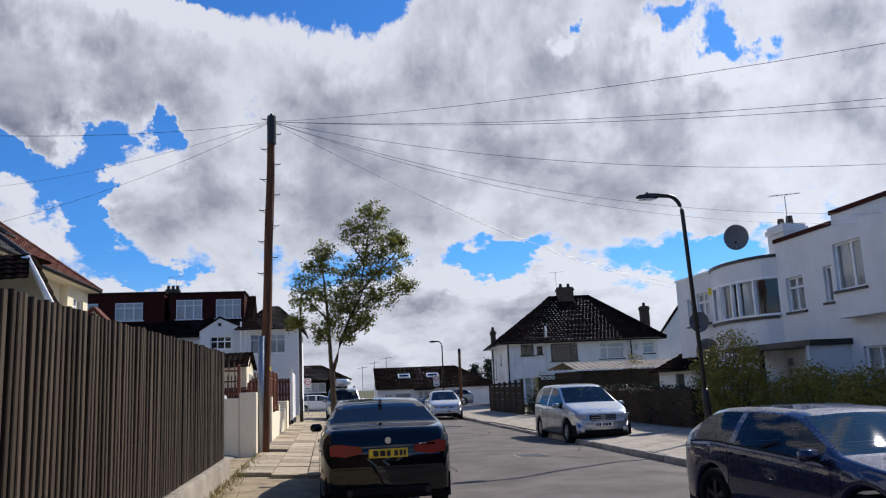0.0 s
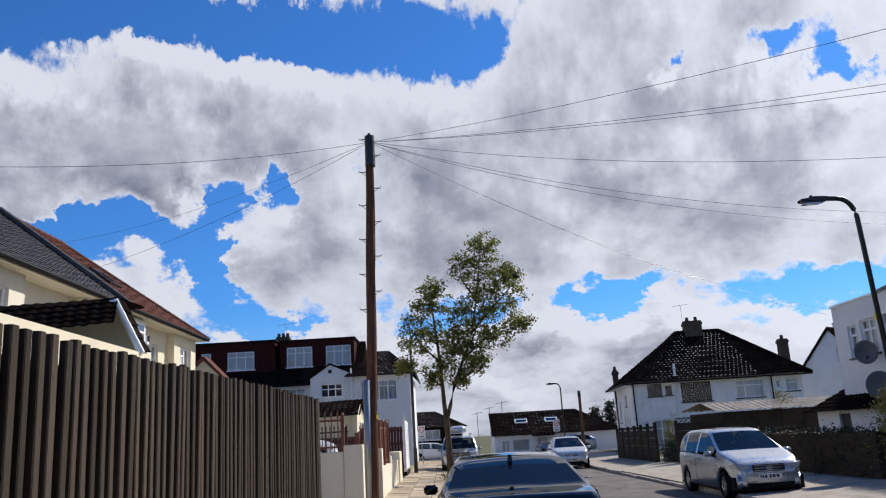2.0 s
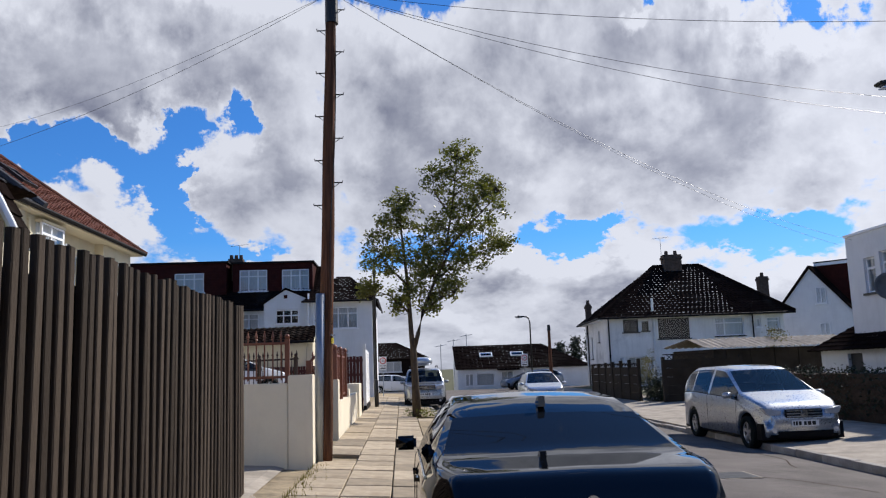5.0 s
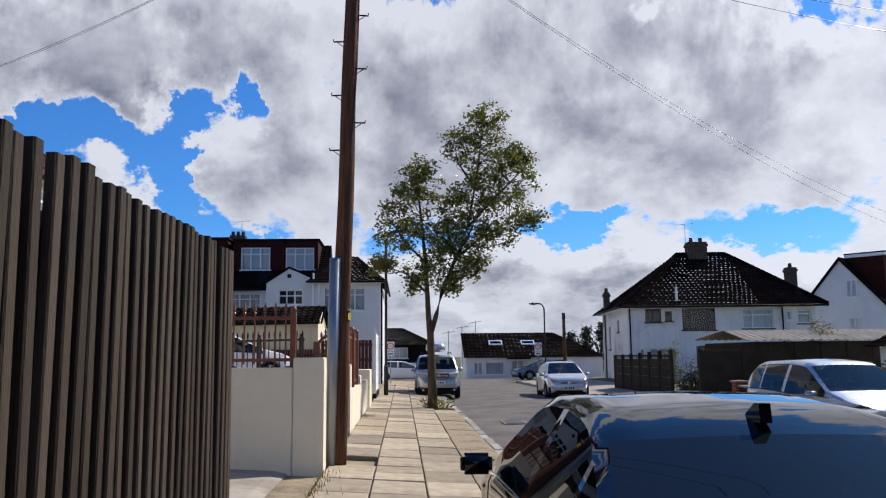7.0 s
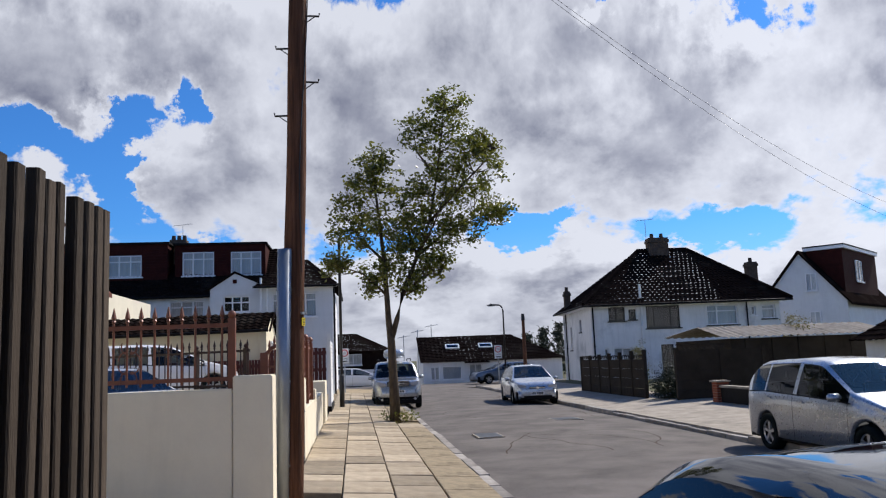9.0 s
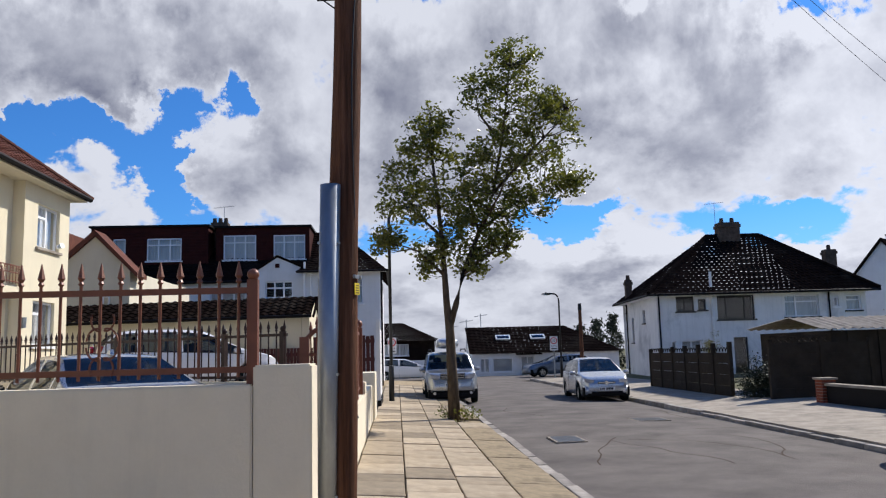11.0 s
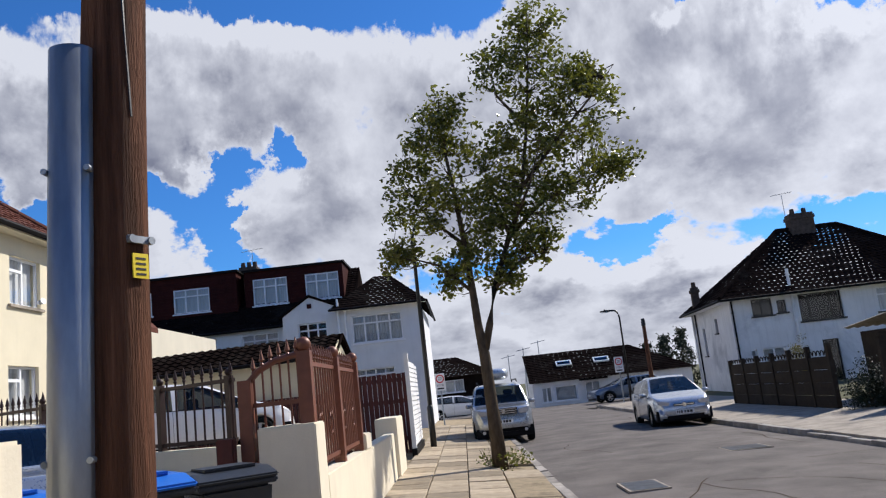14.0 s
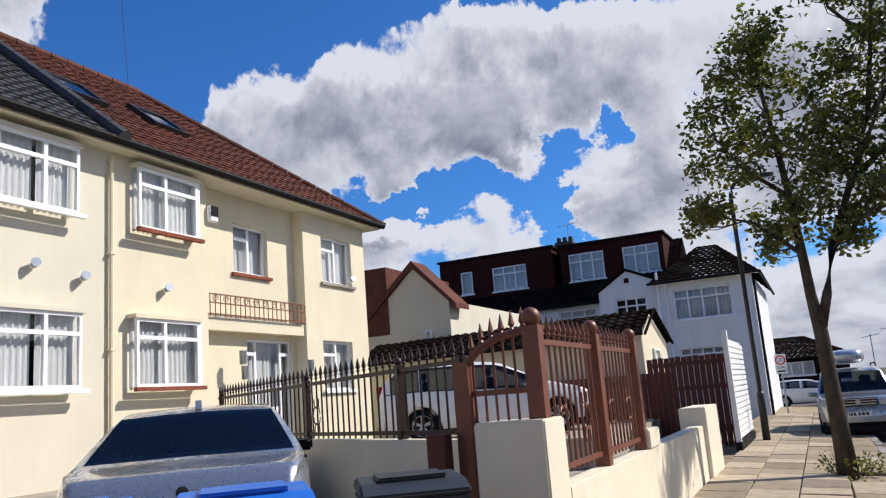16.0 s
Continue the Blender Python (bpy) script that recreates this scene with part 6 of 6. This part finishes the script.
# dense bars behind the boundary railing: the open gate leaf with its arched head
gate = thing("iron_gate", pose(-2.06, 25.3, 0.3, 0, 0, 0), "brown iron gate leaf with an arched top", "gate")
part("post", box(B(), -0.06, 0.06, -0.06, 0.06, 0, 1.55), iron_brown, gate)
part("arch", tube(B(), [(0.0, 0, 1.5), (0.12, 0, 1.62), (0.28, 0, 1.7), (0.5, 0, 1.74)], 0.03, 8), iron_brown, gate)
for k in range(6):
    x = 0.08 + k * 0.08
    bm = B()
    tube(bm, [(x, 0, 0.75), (x, 0, 1.62 + 0.1 * (k / 5))], 0.01, 6)
    spear(bm, x, 0, 1.55 + 0.15 * (k / 5) ** 0.5 + 0.05)
    part("bar", bm, iron_brown, gate)
part("rail", box(B(), 0.06, 0.52, -0.015, 0.015, 0.8, 0.84), iron_brown, gate)
part("rail", box(B(), 0.06, 0.52, -0.015, 0.015, 1.3, 1.34), iron_brown, gate)
short = thing("wooden_post", pose(-2.22, 25.15, 0.3), "short brown wooden post beside the gate pier", "post")
part("shaft", box(B(), -0.075, 0.075, -0.06, 0.06, -0.1, 1.06), gate_wood, short, bevel=0.01)

# dark red boarded gates and the white slatted panel by the terrace
rg = thing("boarded_gate", pose(-3.35, 38.9, 0.1), "dark red boarded wooden gate", "gate")
for k in range(14):
    part("board", box(B(), k * 0.13, k * 0.13 + 0.115, -0.02, 0.02, 0.0, 2.05 + 0.01 * (k % 3)), gate_wood, rg)
for z in (0.35, 1.3, 1.85):
    part("ledge", box(B(), 0, 1.82, 0.021, 0.06, z, z + 0.1), gate_wood, rg)
rg2 = thing("boarded_fence", pose(-10.4, 39.4, 0.2), "dark red boarded fence behind the parked car", "fence")
for k in range(55):
    part("board", box(B(), 2.0 + k * 0.1, 2.0 + k * 0.1 + 0.085, -0.02, 0.02, 0.0, 1.65), gate_wood, rg2)
part("ledge", box(B(), 2.0, 7.5, 0.021, 0.06, 1.4, 1.5), gate_wood, rg2)
lv = thing("white_slatted_panel", pose(-1.38, 37.0, 0.1), "white slatted side panel with a dark base", "fence panel")
part("post", box(B(), -0.05, 0.05, -0.08, 0.08, 0.25, 2.45), white_paint, lv)
part("foot", box(B(), -0.06, 0.06, -0.1, 3.4, -0.05, 0.25), black_plastic, lv)
for k in range(17):
    part("slat", box(B(), -0.02, 0.03, 0.1, 3.4, 0.3 + k * 0.115, 0.39 + k * 0.115), white_paint, lv)
part("end_board", box(B(), -0.04, -0.021, 0.1, 3.4, 0.27, 2.3), white_paint, lv)


# ---- wheelie bins ----
def wheelie_bin(m, lid_mat, body_mat, label):
    t_ = thing("wheelie_bin", m, label, "bin", "wheelie bins")
    bm = B()
    vs = [bm.verts.new(p) for p in ((-0.21, -0.26, 0.06), (0.21, -0.26, 0.06), (0.21, 0.22, 0.06), (-0.21, 0.22, 0.06), (-0.27, -0.33, 0.94), (0.27, -0.33, 0.94), (0.27, 0.33, 0.94), (-0.27, 0.33, 0.94))]
    for f in ((0, 3, 2, 1), (4, 5, 6, 7), (0, 1, 5, 4), (1, 2, 6, 5), (2, 3, 7, 6), (3, 0, 4, 7)):
        bm.faces.new([vs[i] for i in f])
    part("body", bm, body_mat, t_, bevel=0.03)
    part("rim", box(B(), -0.295, 0.295, -0.36, 0.35, 0.93, 0.975), body_mat, t_, bevel=0.012)
    bm = B()
    prism(bm, [(-0.38, 0.975), (0.34, 0.98), (0.34, 1.02), (0.2, 1.06), (-0.2, 1.05), (-0.38, 1.0)], "x", -0.3, 0.3)
    lid = part("lid", bm, lid_mat, t_, "hinged plastic lid", bevel=0.015)
    part("lid_panel", box(B(), -0.2, 0.2, -0.2, 0.16, 1.05, 1.075), lid_mat, lid, bevel=0.012)
    part("handle", tube(B(), [(-0.22, 0.4, 0.98), (0.22, 0.4, 0.98)], 0.018, 8), body_mat, t_)
    for sx in (-0.24, 0.24):
        part("bracket", box(B(), sx - 0.02, sx + 0.02, 0.33, 0.42, 0.95, 1.0), body_mat, t_)
        part("wheel", tube(B(), [(sx - 0.03, 0.26, 0.1), (sx + 0.03, 0.26, 0.1)], 0.1, 16), tyre, t_)
    return t_


wheelie_bin(pose(-2.72, 22.45, 0.21, 0, 0, 48), bin_blue, bin_grey, "wheelie bin with a bright blue lid")
wheelie_bin(pose(-2.2, 23.0, 0.2, 0, 0, 40), bin_blue, bin_grey, "wheelie bin with a bright blue lid")
wheelie_bin(pose(-1.98, 24.2, 0.12, 0, 0, 35), bin_grey, bin_grey, "dark grey wheelie bin with a closed lid")
wheelie_bin(pose(-1.55, 21.0, 0.16, 0, 0, 95), bin_grey, bin_grey, "dark grey wheelie bin behind the gate pier")


# ---- the street tree ----
leaf = bpy.data.materials.new("leaf")
leaf.use_nodes = True
N = Nodes(leaf.node_tree)
rnd = N.add("ShaderNodeNewGeometry").outputs["Random Per Island"]
pos = N.add("ShaderNodeTexCoord").outputs["Object"]
patchy = N.ramp(N.noise(pos, 0.9, 3.0), 0.4, 0.65)
col = N.mix(rnd, (0.02, 0.036, 0.008, 1), (0.115, 0.135, 0.024, 1))
col = N.mix(N.math("MULTIPLY", patchy, 0.5), col, (0.20, 0.175, 0.035, 1))
dif = N.add("ShaderNodeBsdfPrincipled", None, Base_Color=col, Roughness=0.36)
tra = N.add("ShaderNodeBsdfTranslucent", None, Color=N.mix(0.35, col, (0.3, 0.32, 0.03, 1)))
N.add("ShaderNodeOutputMaterial", None, Surface=N.add("ShaderNodeMixShader", None, i0=0.38, i1=dif.outputs[0], i2=tra.outputs[0]).outputs[0])


def leaves(centres, rng, size, per, spread, flat=0.75):
    """Pointed, slightly folded leaves in clumps round the given places."""
    vs, fs = [], []
    for c in centres:
        for _ in range(per):
            p = Vector(c) + Vector((rng.gauss(0, spread), rng.gauss(0, spread), rng.gauss(0, spread * flat)))
            q = Euler((rng.uniform(0, 6.28), rng.uniform(-0.9, 0.9), rng.uniform(0, 6.28))).to_matrix()
            s = size * rng.uniform(0.65, 1.25)
            b = len(vs)
            for v in ((-0.5, 0, 0), (0, 0.3, 0.12), (0.55, 0, -0.05), (0, -0.3, 0.12)):
                vs.append(p + q @ (Vector(v) * s))
            fs += [(b, b + 1, b + 2), (b, b + 2, b + 3)]
    return vs, fs


rng = random.Random(11)
tree = thing("street_tree", pose(0.42, 33.3, 0.03) @ Matrix.Scale(0.93, 4), "slender street tree with two stems and an airy green crown", "tree")
BOUGHS = [[(0, 0, 0), (-0.03, 0, 1.2), (-0.06, 0, 2.3), (-0.12, 0, 2.9), (-0.15, 0, 3.6), (-0.2, 0.05, 4.6), (-0.3, 0.1, 5.8), (-0.45, 0.1, 7.2), (-0.4, 0.1, 7.9)],
         [(-0.06, 0, 2.3), (0.12, -0.03, 2.9), (0.3, -0.05, 3.6), (0.75, 0, 4.7), (1.15, 0, 5.7), (1.4, 0, 7.0), (1.6, 0, 8.3), (1.75, 0, 9.6)],
         [(0.75, 0, 4.7), (1.6, 0.2, 5.4), (2.5, 0.3, 5.9), (3.5, 0.3, 5.95)], [(1.15, 0, 5.7), (2.0, -0.3, 6.6), (2.8, -0.3, 7.4), (3.4, -0.2, 8.1)],
         [(-0.2, 0.05, 4.6), (-0.9, 0.2, 5.3), (-1.4, 0.3, 6.2)], [(-0.15, 0, 3.6), (-0.8, -0.2, 4.2), (-1.6, -0.2, 4.5)], [(0.3, -0.05, 3.6), (0.9, -0.3, 4.1), (1.4, -0.3, 4.2)],
         [(1.4, 0, 7.0), (0.9, 0.4, 7.9), (0.8, 0.5, 8.6)], [(0.75, 0, 4.7), (0.6, 0.7, 5.6), (0.4, 1.1, 6.4)], [(0.75, 0, 4.7), (1.2, -0.8, 5.5), (1.5, -1.2, 6.3)]]
nodes_on_limbs = []
for k, pts in enumerate(BOUGHS):
    r0 = 0.125 if k == 0 else 0.085 if k == 1 else 0.045
    if k == 0:
        rad = [0.16, 0.125, 0.11, 0.085, 0.075, 0.06, 0.045, 0.025, 0.01]
    else:
        rad = [r0 * (1 - 0.88 * i / (len(pts) - 1)) for i in range(len(pts))]
    part("trunk" if k < 2 else "limb", tube(B(), pts, rad, 12), bark, tree, "", True)
    for a, b in zip(pts, pts[1:]):
        for s in (0.2, 0.6, 1.0):
            p = Vector(a).lerp(Vector(b), s)
            if p.z > 3.1:
                nodes_on_limbs.append(p)
LOBES = [(1.65, 9.1, 0.7), (1.2, 8.3, 0.75), (2.25, 7.9, 0.85), (2.85, 8.0, 0.45), (2.45, 6.9, 0.95), (3.1, 6.1, 0.5), (1.6, 7.0, 1.0), (-0.4, 7.5, 0.55), (-0.85, 6.7, 0.75), (0.3, 6.3, 0.9), (-1.1, 5.6, 0.75),
         (-0.2, 5.2, 1.0), (1.2, 5.6, 1.0), (2.2, 5.6, 0.65), (-1.55, 4.55, 0.35), (-0.4, 4.2, 0.6), (1.3, 4.45, 0.6), (0.5, 4.0, 0.4), (0.6, 5.0, 0.8)]
clumps, twigs = [], B()
for x, z, r in LOBES:
    for _ in range(int(10 + 26 * r)):
        d = Vector((rng.gauss(0, 1), rng.gauss(0, 1), rng.gauss(0, 1))).normalized() * (r * rng.uniform(0.35, 1.1))
        c = Vector((x + d.x, d.y * 1.25, z + d.z))
        clumps.append(c)
        n0 = min(nodes_on_limbs, key=lambda p: (p - c).length + (0.6 if p.z > c.z else 0))
        mid = n0.lerp(c, 0.5) + Vector((rng.uniform(-0.1, 0.1), rng.uniform(-0.1, 0.1), -0.06))
        tube(twigs, [n0, mid, c], [0.014, 0.008, 0.003], 4, False)
tagged(part("twig_growth", twigs, bark, tree), kind="stuff")
vs, fs = leaves(clumps, rng, 0.115, 34, 0.12)
tagged(mesh_part("crown", vs, fs, leaf, tree, "many small green leaves with yellowing tips"), kind="stuff")
vs, fs = leaves([(rng.uniform(-0.4, 0.6), rng.uniform(-0.5, 0.7), rng.uniform(0.02, 0.3)) for _ in range(34)], rng, 0.07, 9, 0.06)
tagged(mesh_part("suckers", vs, fs, leaf, tree, "small shoots round the foot"), kind="stuff")
bm = B()
for k in range(26):
    a = rng.uniform(0, 6.28)
    r = rng.uniform(0.12, 0.55)
    tube(bm, [(r * 0.5 * math.cos(a), r * 0.5 * math.sin(a), 0), (r * math.cos(a), r * math.sin(a), rng.uniform(0.15, 0.45))], [0.006, 0.003], 4, False)
tagged(part("shoots", bm, bark, tree), kind="stuff")


# ---- bushes, hedge ----
def bush(name, m, rx, ry, rz, n, mat, label, size=0.07, per=30, spread=0.12, seed=1):
    rg_ = random.Random(seed)
    t_ = thing(name, m, label, "bush" if "hedge" not in name else "hedge")
    cs = []
    bm = B()
    for _ in range(n):
        d = Vector((rg_.gauss(0, 1), rg_.gauss(0, 1), abs(rg_.gauss(0, 1)))).normalized() * rg_.uniform(0.55, 1.05)
        c = Vector((d.x * rx, d.y * ry, 0.1 + d.z * rz))
        cs.append(c)
        if len(cs) % 4 == 0:
            tube(bm, [(d.x * rx * 0.15, d.y * ry * 0.15, 0), c * 0.6, c * 1.05], [0.02, 0.01, 0.004], 4, False)
    part("stems", bm, bark, t_)
    v, f = leaves(cs, rg_, size, per, spread)
    tagged(mesh_part("foliage", v, f, mat, t_, "dense small leaves"), kind="stuff")


bush("bush", pose(11.4, 22.6, 0.1), 1.1, 1.5, 2.4, 560, bush_leaf, "tall yellow-green garden bush", seed=3)
bush("bush", pose(12.6, 20.6, 0.1), 1.1, 1.7, 1.4, 420, bush_leaf, "low yellow-green garden bush", seed=5)
bush("bush", pose(12.3, 17.6, 0.1), 0.9, 1.5, 1.35, 380, bush_leaf, "low yellow-green garden bush", seed=6)
bush("bush", pose(11.9, 15.4, 0.1), 0.8, 1.1, 2.0, 260, hedge_leaf, "dark green garden shrub", seed=7)
bush("bush", pose(9.75, 38.1, 0.0), 0.5, 0.45, 1.05, 90, hedge_leaf, "dull green bush in the fence gap", seed=8)
bush("bush", pose(15.2, 39.0, 0.0), 0.9, 0.9, 2.7, 130, bush_leaf, "yellow-green shrub by the garage", seed=9)
bush("bush", pose(13.0, 49.5, 0.0), 0.45, 0.6, 2.1, 60, bush_leaf, "thin climber by the side wall", seed=10)
hd = thing("hedge", pose(10.55, 27.5, 0.05), "dark clipped garden hedge", "hedge")
rg_ = random.Random(21)
cs = [(rg_.uniform(-0.35, 0.35), rg_.uniform(-4.6, 4.6), rg_.uniform(0.05, 1.15)) for _ in range(900)]
v, f = leaves(cs, rg_, 0.07, 16, 0.1)
tagged(mesh_part("foliage", v, f, hedge_leaf, hd, "dense dark leaves"), kind="stuff")
# added solid box in the soil colour fills the dark inside of the hedge
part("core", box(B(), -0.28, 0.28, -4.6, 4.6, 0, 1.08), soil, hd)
far_trees = thing("distant_trees", pose(24, 88, 0), "dark distant conifers behind the roofs", "trees", "", "stuff")
cs = []
for k in range(260):
    q = rg_.random()
    cs.append((rg_.gauss(0, 0.55 * (1.1 - q)) + 1.6 * (k % 3) - 8, rg_.gauss(0, 0.5), q * (3.6 + 0.5 * (k % 3))))
v, f = leaves(cs, rg_, 0.25, 24, 0.2)
tagged(mesh_part("foliage", v, f, hedge_leaf, far_trees), kind="stuff")


# ---- fences and garage across the road ----
cf = thing("panel_fence", None, "weathered concrete panel fence with a lattice top", "fence")
for k in range(7):
    y = 38.9 + k * 1.28
    part("post", box(B(), 9.26, 9.38, y - 0.06, y + 0.06, -0.05, 1.7 - 0.03 * k), panel_fence, cf)
    if k < 6:
        for j in range(4):
            part("panel", box(B(), 9.29, 9.345, y + 0.061, y + 1.219, 0.02 + j * 0.34, 0.35 + j * 0.34), panel_fence, cf)
        for j in range(5):
            bm = B()
            c0 = y + 0.18 + j * 0.23
            tube(bm, [(9.32, c0 + 0.1 * math.cos(a), 1.4 + 0.13 * math.sin(a)) for a in np.linspace(0, math.pi, 7)], 0.018, 4)
            part("lattice", bm, panel_fence, cf)
wf = thing("panel_fence", None, "dark weathered fence across the yard entrance", "fence")
for j in range(5):
    part("panel", box(B(), 9.75, 12.6, 37.0, 37.05, 0.02 + j * 0.32, 0.335 + j * 0.32), panel_fence, wf)
for x in (9.7, 11.2, 12.65):
    part("post", box(B(), x - 0.06, x + 0.06, 36.97, 37.09, -0.02, 1.72), panel_fence, wf)
for k in range(8):
    bm = B()
    x = 9.85 + k * 0.19
    tube(bm, [(x, 37.02, 1.62), (x + 0.19, 37.02, 1.78)], 0.015, 4)
    tube(bm, [(x + 0.19, 37.02, 1.62), (x, 37.02, 1.78)], 0.015, 4)
    part("lattice", bm, panel_fence, wf)
part("top_rail", box(B(), 9.7, 11.4, 37.0, 37.05, 1.78, 1.82), panel_fence, wf)
g = thing("garage", None, "old concrete garage with a corrugated sheet roof", "garage")
part("front_wall", box(B(), 12.0, 17.5, 37.9, 38.05, 0, 1.95), panel_fence, g)
part("side_wall", box(B(), 12.0, 12.15, 38.051, 42.5, 0, 1.95), panel_fence, g)
for k in range(6):
    part("pilaster", box(B(), 12.5 + k * 0.95, 12.6 + k * 0.95, 37.86, 37.899, 0, 1.95), panel_fence, g)
vs, fs = [], []
n = 90
for k in range(n + 1):
    x = 11.6 + 6.2 * k / n
    z = 0.03 * math.sin(k * 1.5)
    vs += [(x, 37.6, 2.0 + z), (x, 39.6, 2.4 + z), (x, 42.8, 2.1 + z)]
for k in range(n):
    fs += [(3 * k, 3 * k + 3, 3 * k + 4, 3 * k + 1), (3 * k + 1, 3 * k + 4, 3 * k + 5, 3 * k + 2)]
mesh_part("roof", vs, fs, concrete, g, "grey corrugated sheets")
lw = thing("brick_wall", None, "low dark front wall with a red brick pier", "wall")
part("body", box(B(), 10.1, 10.3, 28.5, 34.9, -0.02, 0.5), gutter_mat, lw)
part("coping", box(B(), 10.05, 10.35, 28.5, 34.9, 0.501, 0.56), concrete, lw)
for k in range(9):
    part("brick_course", box(B(), 10.02, 10.38, 34.95, 35.3, -0.02 + k * 0.075, 0.045 + k * 0.075), brick_red, lw)
part("pier_core", box(B(), 10.03, 10.37, 34.96, 35.29, -0.02, 0.65), concrete, lw)
part("pier_cap", box(B(), 9.97, 10.43, 34.9, 35.35, 0.651, 0.7), concrete, lw, bevel=0.01)
ub = thing("utility_cabinet", pose(0.75, 49.5, 0.0), "grey green utility cabinet on the pavement", "cabinet")
part("case", box(B(), -0.3, 0.3, -0.2, 0.2, 0, 0.95), galv, ub, bevel=0.02)


# ---- paving pieces: kerb stones, slabs, cracks, covers ----
pave = thing("pavement_left", None, "left pavement of worn slabs and sandy strips", "pavement", "", "structure")
rng = random.Random(7)


def slab_mesh(w, d, h, mat, name):
    bm = B()
    box(bm, -w / 2, w / 2, -d / 2, d / 2, -h, 0)
    bmesh.ops.bevel(bm, geom=[e for e in bm.edges if e.verts[0].co.z > -0.001 and e.verts[1].co.z > -0.001], offset=0.008, segments=1, affect="EDGES")
    me = bpy.data.meshes.new(name)
    bm.to_mesh(me)
    bm.free()
    me.materials.append(mat)
    return me


tilt = math.degrees(math.atan(0.062))
kerb_me = slab_mesh(0.15, 0.89, 0.26, kerb_mat, "kerb_stone")
y = 3.0
while y < 61:
    ob = new("kerb_stone", kerb_me)
    ob.parent = pave
    ob.matrix_basis = pose(KERB_L - 0.045 + rng.uniform(-0.012, 0.012), y, 0.025 + rng.uniform(-0.012, 0.012), rng.uniform(-0.6, 0.6), 0, rng.uniform(-0.8, 0.8))
    y += 0.905
small, wide = slab_mesh(0.59, 0.59, 0.06, slab_mat, "slab"), slab_mesh(0.59, 0.89, 0.06, slab_mat, "slab")
fill_me = slab_mesh(0.62, 1.15, 0.06, sandy, "fill")
for col_ in range(3):
    y = 15.6 if col_ else 15.9
    x = -1.1 + col_ * 0.605
    while y < 52:
        me, d = (wide, 0.9) if rng.random() < 0.6 else (small, 0.6)
        if not (abs(x - (-1.3)) < 0.42 and abs(y - 20.75) < 0.5):
            ob = new("slab", me)
            ob.parent = pave
            ob.matrix_basis = pose(x, y + d / 2, pave_z(x) + 0.012 + rng.uniform(-0.006, 0.006), rng.uniform(-0.5, 0.5), tilt + rng.uniform(-0.5, 0.5), rng.uniform(-0.5, 0.5))
        y += d + 0.012
y = 15.6
while y < 52:
    if abs(y - 33.3) > 0.75:
        ob = new("slab", fill_me if rng.random() < 0.75 else slab_mesh(0.62, 1.15, 0.06, slab_mat, "slab"))
        ob.parent = pave
        ob.matrix_basis = pose(0.735, y, pave_z(0.735) + 0.005 + rng.uniform(-0.006, 0.006), rng.uniform(-0.4, 0.4), tilt, rng.uniform(-0.4, 0.4))
    y += 1.17
rk = thing("kerb_right", None, "right kerb of worn dark stones", "kerb", "", "structure")
rk_me = slab_mesh(0.15, 0.89, 0.3, kerb_mat, "kerb_stone")
y = 3.0
while y < 61:
    ob = new("kerb_stone", rk_me)
    ob.parent = rk
    low_ = 0.05 if 27 < y < 35 else 0.0
    ob.matrix_basis = pose(KERB_R + 0.05 + rng.uniform(-0.012, 0.012), y, -0.035 - low_ + rng.uniform(-0.01, 0.01), rng.uniform(-0.6, 0.6), 0, rng.uniform(-0.8, 0.8))
    y += 0.905
# cracks and patches in the road
bm = B()
for k in range(16):
    x, y = rng.uniform(1.8, 6.8), rng.uniform(8, 48)
    a = rng.choice((0.1, 1.5, -0.2, 1.4)) + rng.uniform(-0.3, 0.3)
    pts = []
    for j in range(10):
        prof_z = np.interp(x, [1.3, 2.6, 4.2, 5.8, 7.05], [ROAD_Z, ROAD_Z + 0.03, ROAD_Z + 0.05, ROAD_Z + 0.02, ROAD_Z - 0.05])
        pts.append((x, y, prof_z + 0.002))
        a += rng.uniform(-0.35, 0.35)
        x, y = min(6.9, max(1.5, x + 0.4 * math.cos(a))), y + 0.4 * math.sin(a)
    for p, q in zip(pts, pts[1:]):
        d = Vector(q) - Vector(p)
        s = Vector((-d.y, d.x, 0)).normalized() * 0.012
        bm.faces.new([bm.verts.new(Vector(p) + s), bm.verts.new(Vector(q) + s), bm.verts.new(Vector(q) - s), bm.verts.new(Vector(p) - s)])
tagged(part("road_cracks", bm, soil), "dark tarred cracks in the road", "cracks", "", "structure")
for x, y, w, d in ((5.0, 33.5, 0.7, 0.7), (2.3, 30.0, 0.5, 0.9), (4.6, 19.0, 0.6, 0.6)):
    cv = thing("utility_cover", pose(x, y, ROAD_Z + 0.045), "worn iron utility cover in the road", "cover", "road covers")
    part("plate", box(B(), -w / 2, w / 2, -d / 2, d / 2, -0.02, 0.008), black_iron, cv)
    part("rim", box(B(), -w / 2 - 0.04, w / 2 + 0.04, -d / 2 - 0.04, d / 2 + 0.04, -0.03, 0.004), concrete, cv)
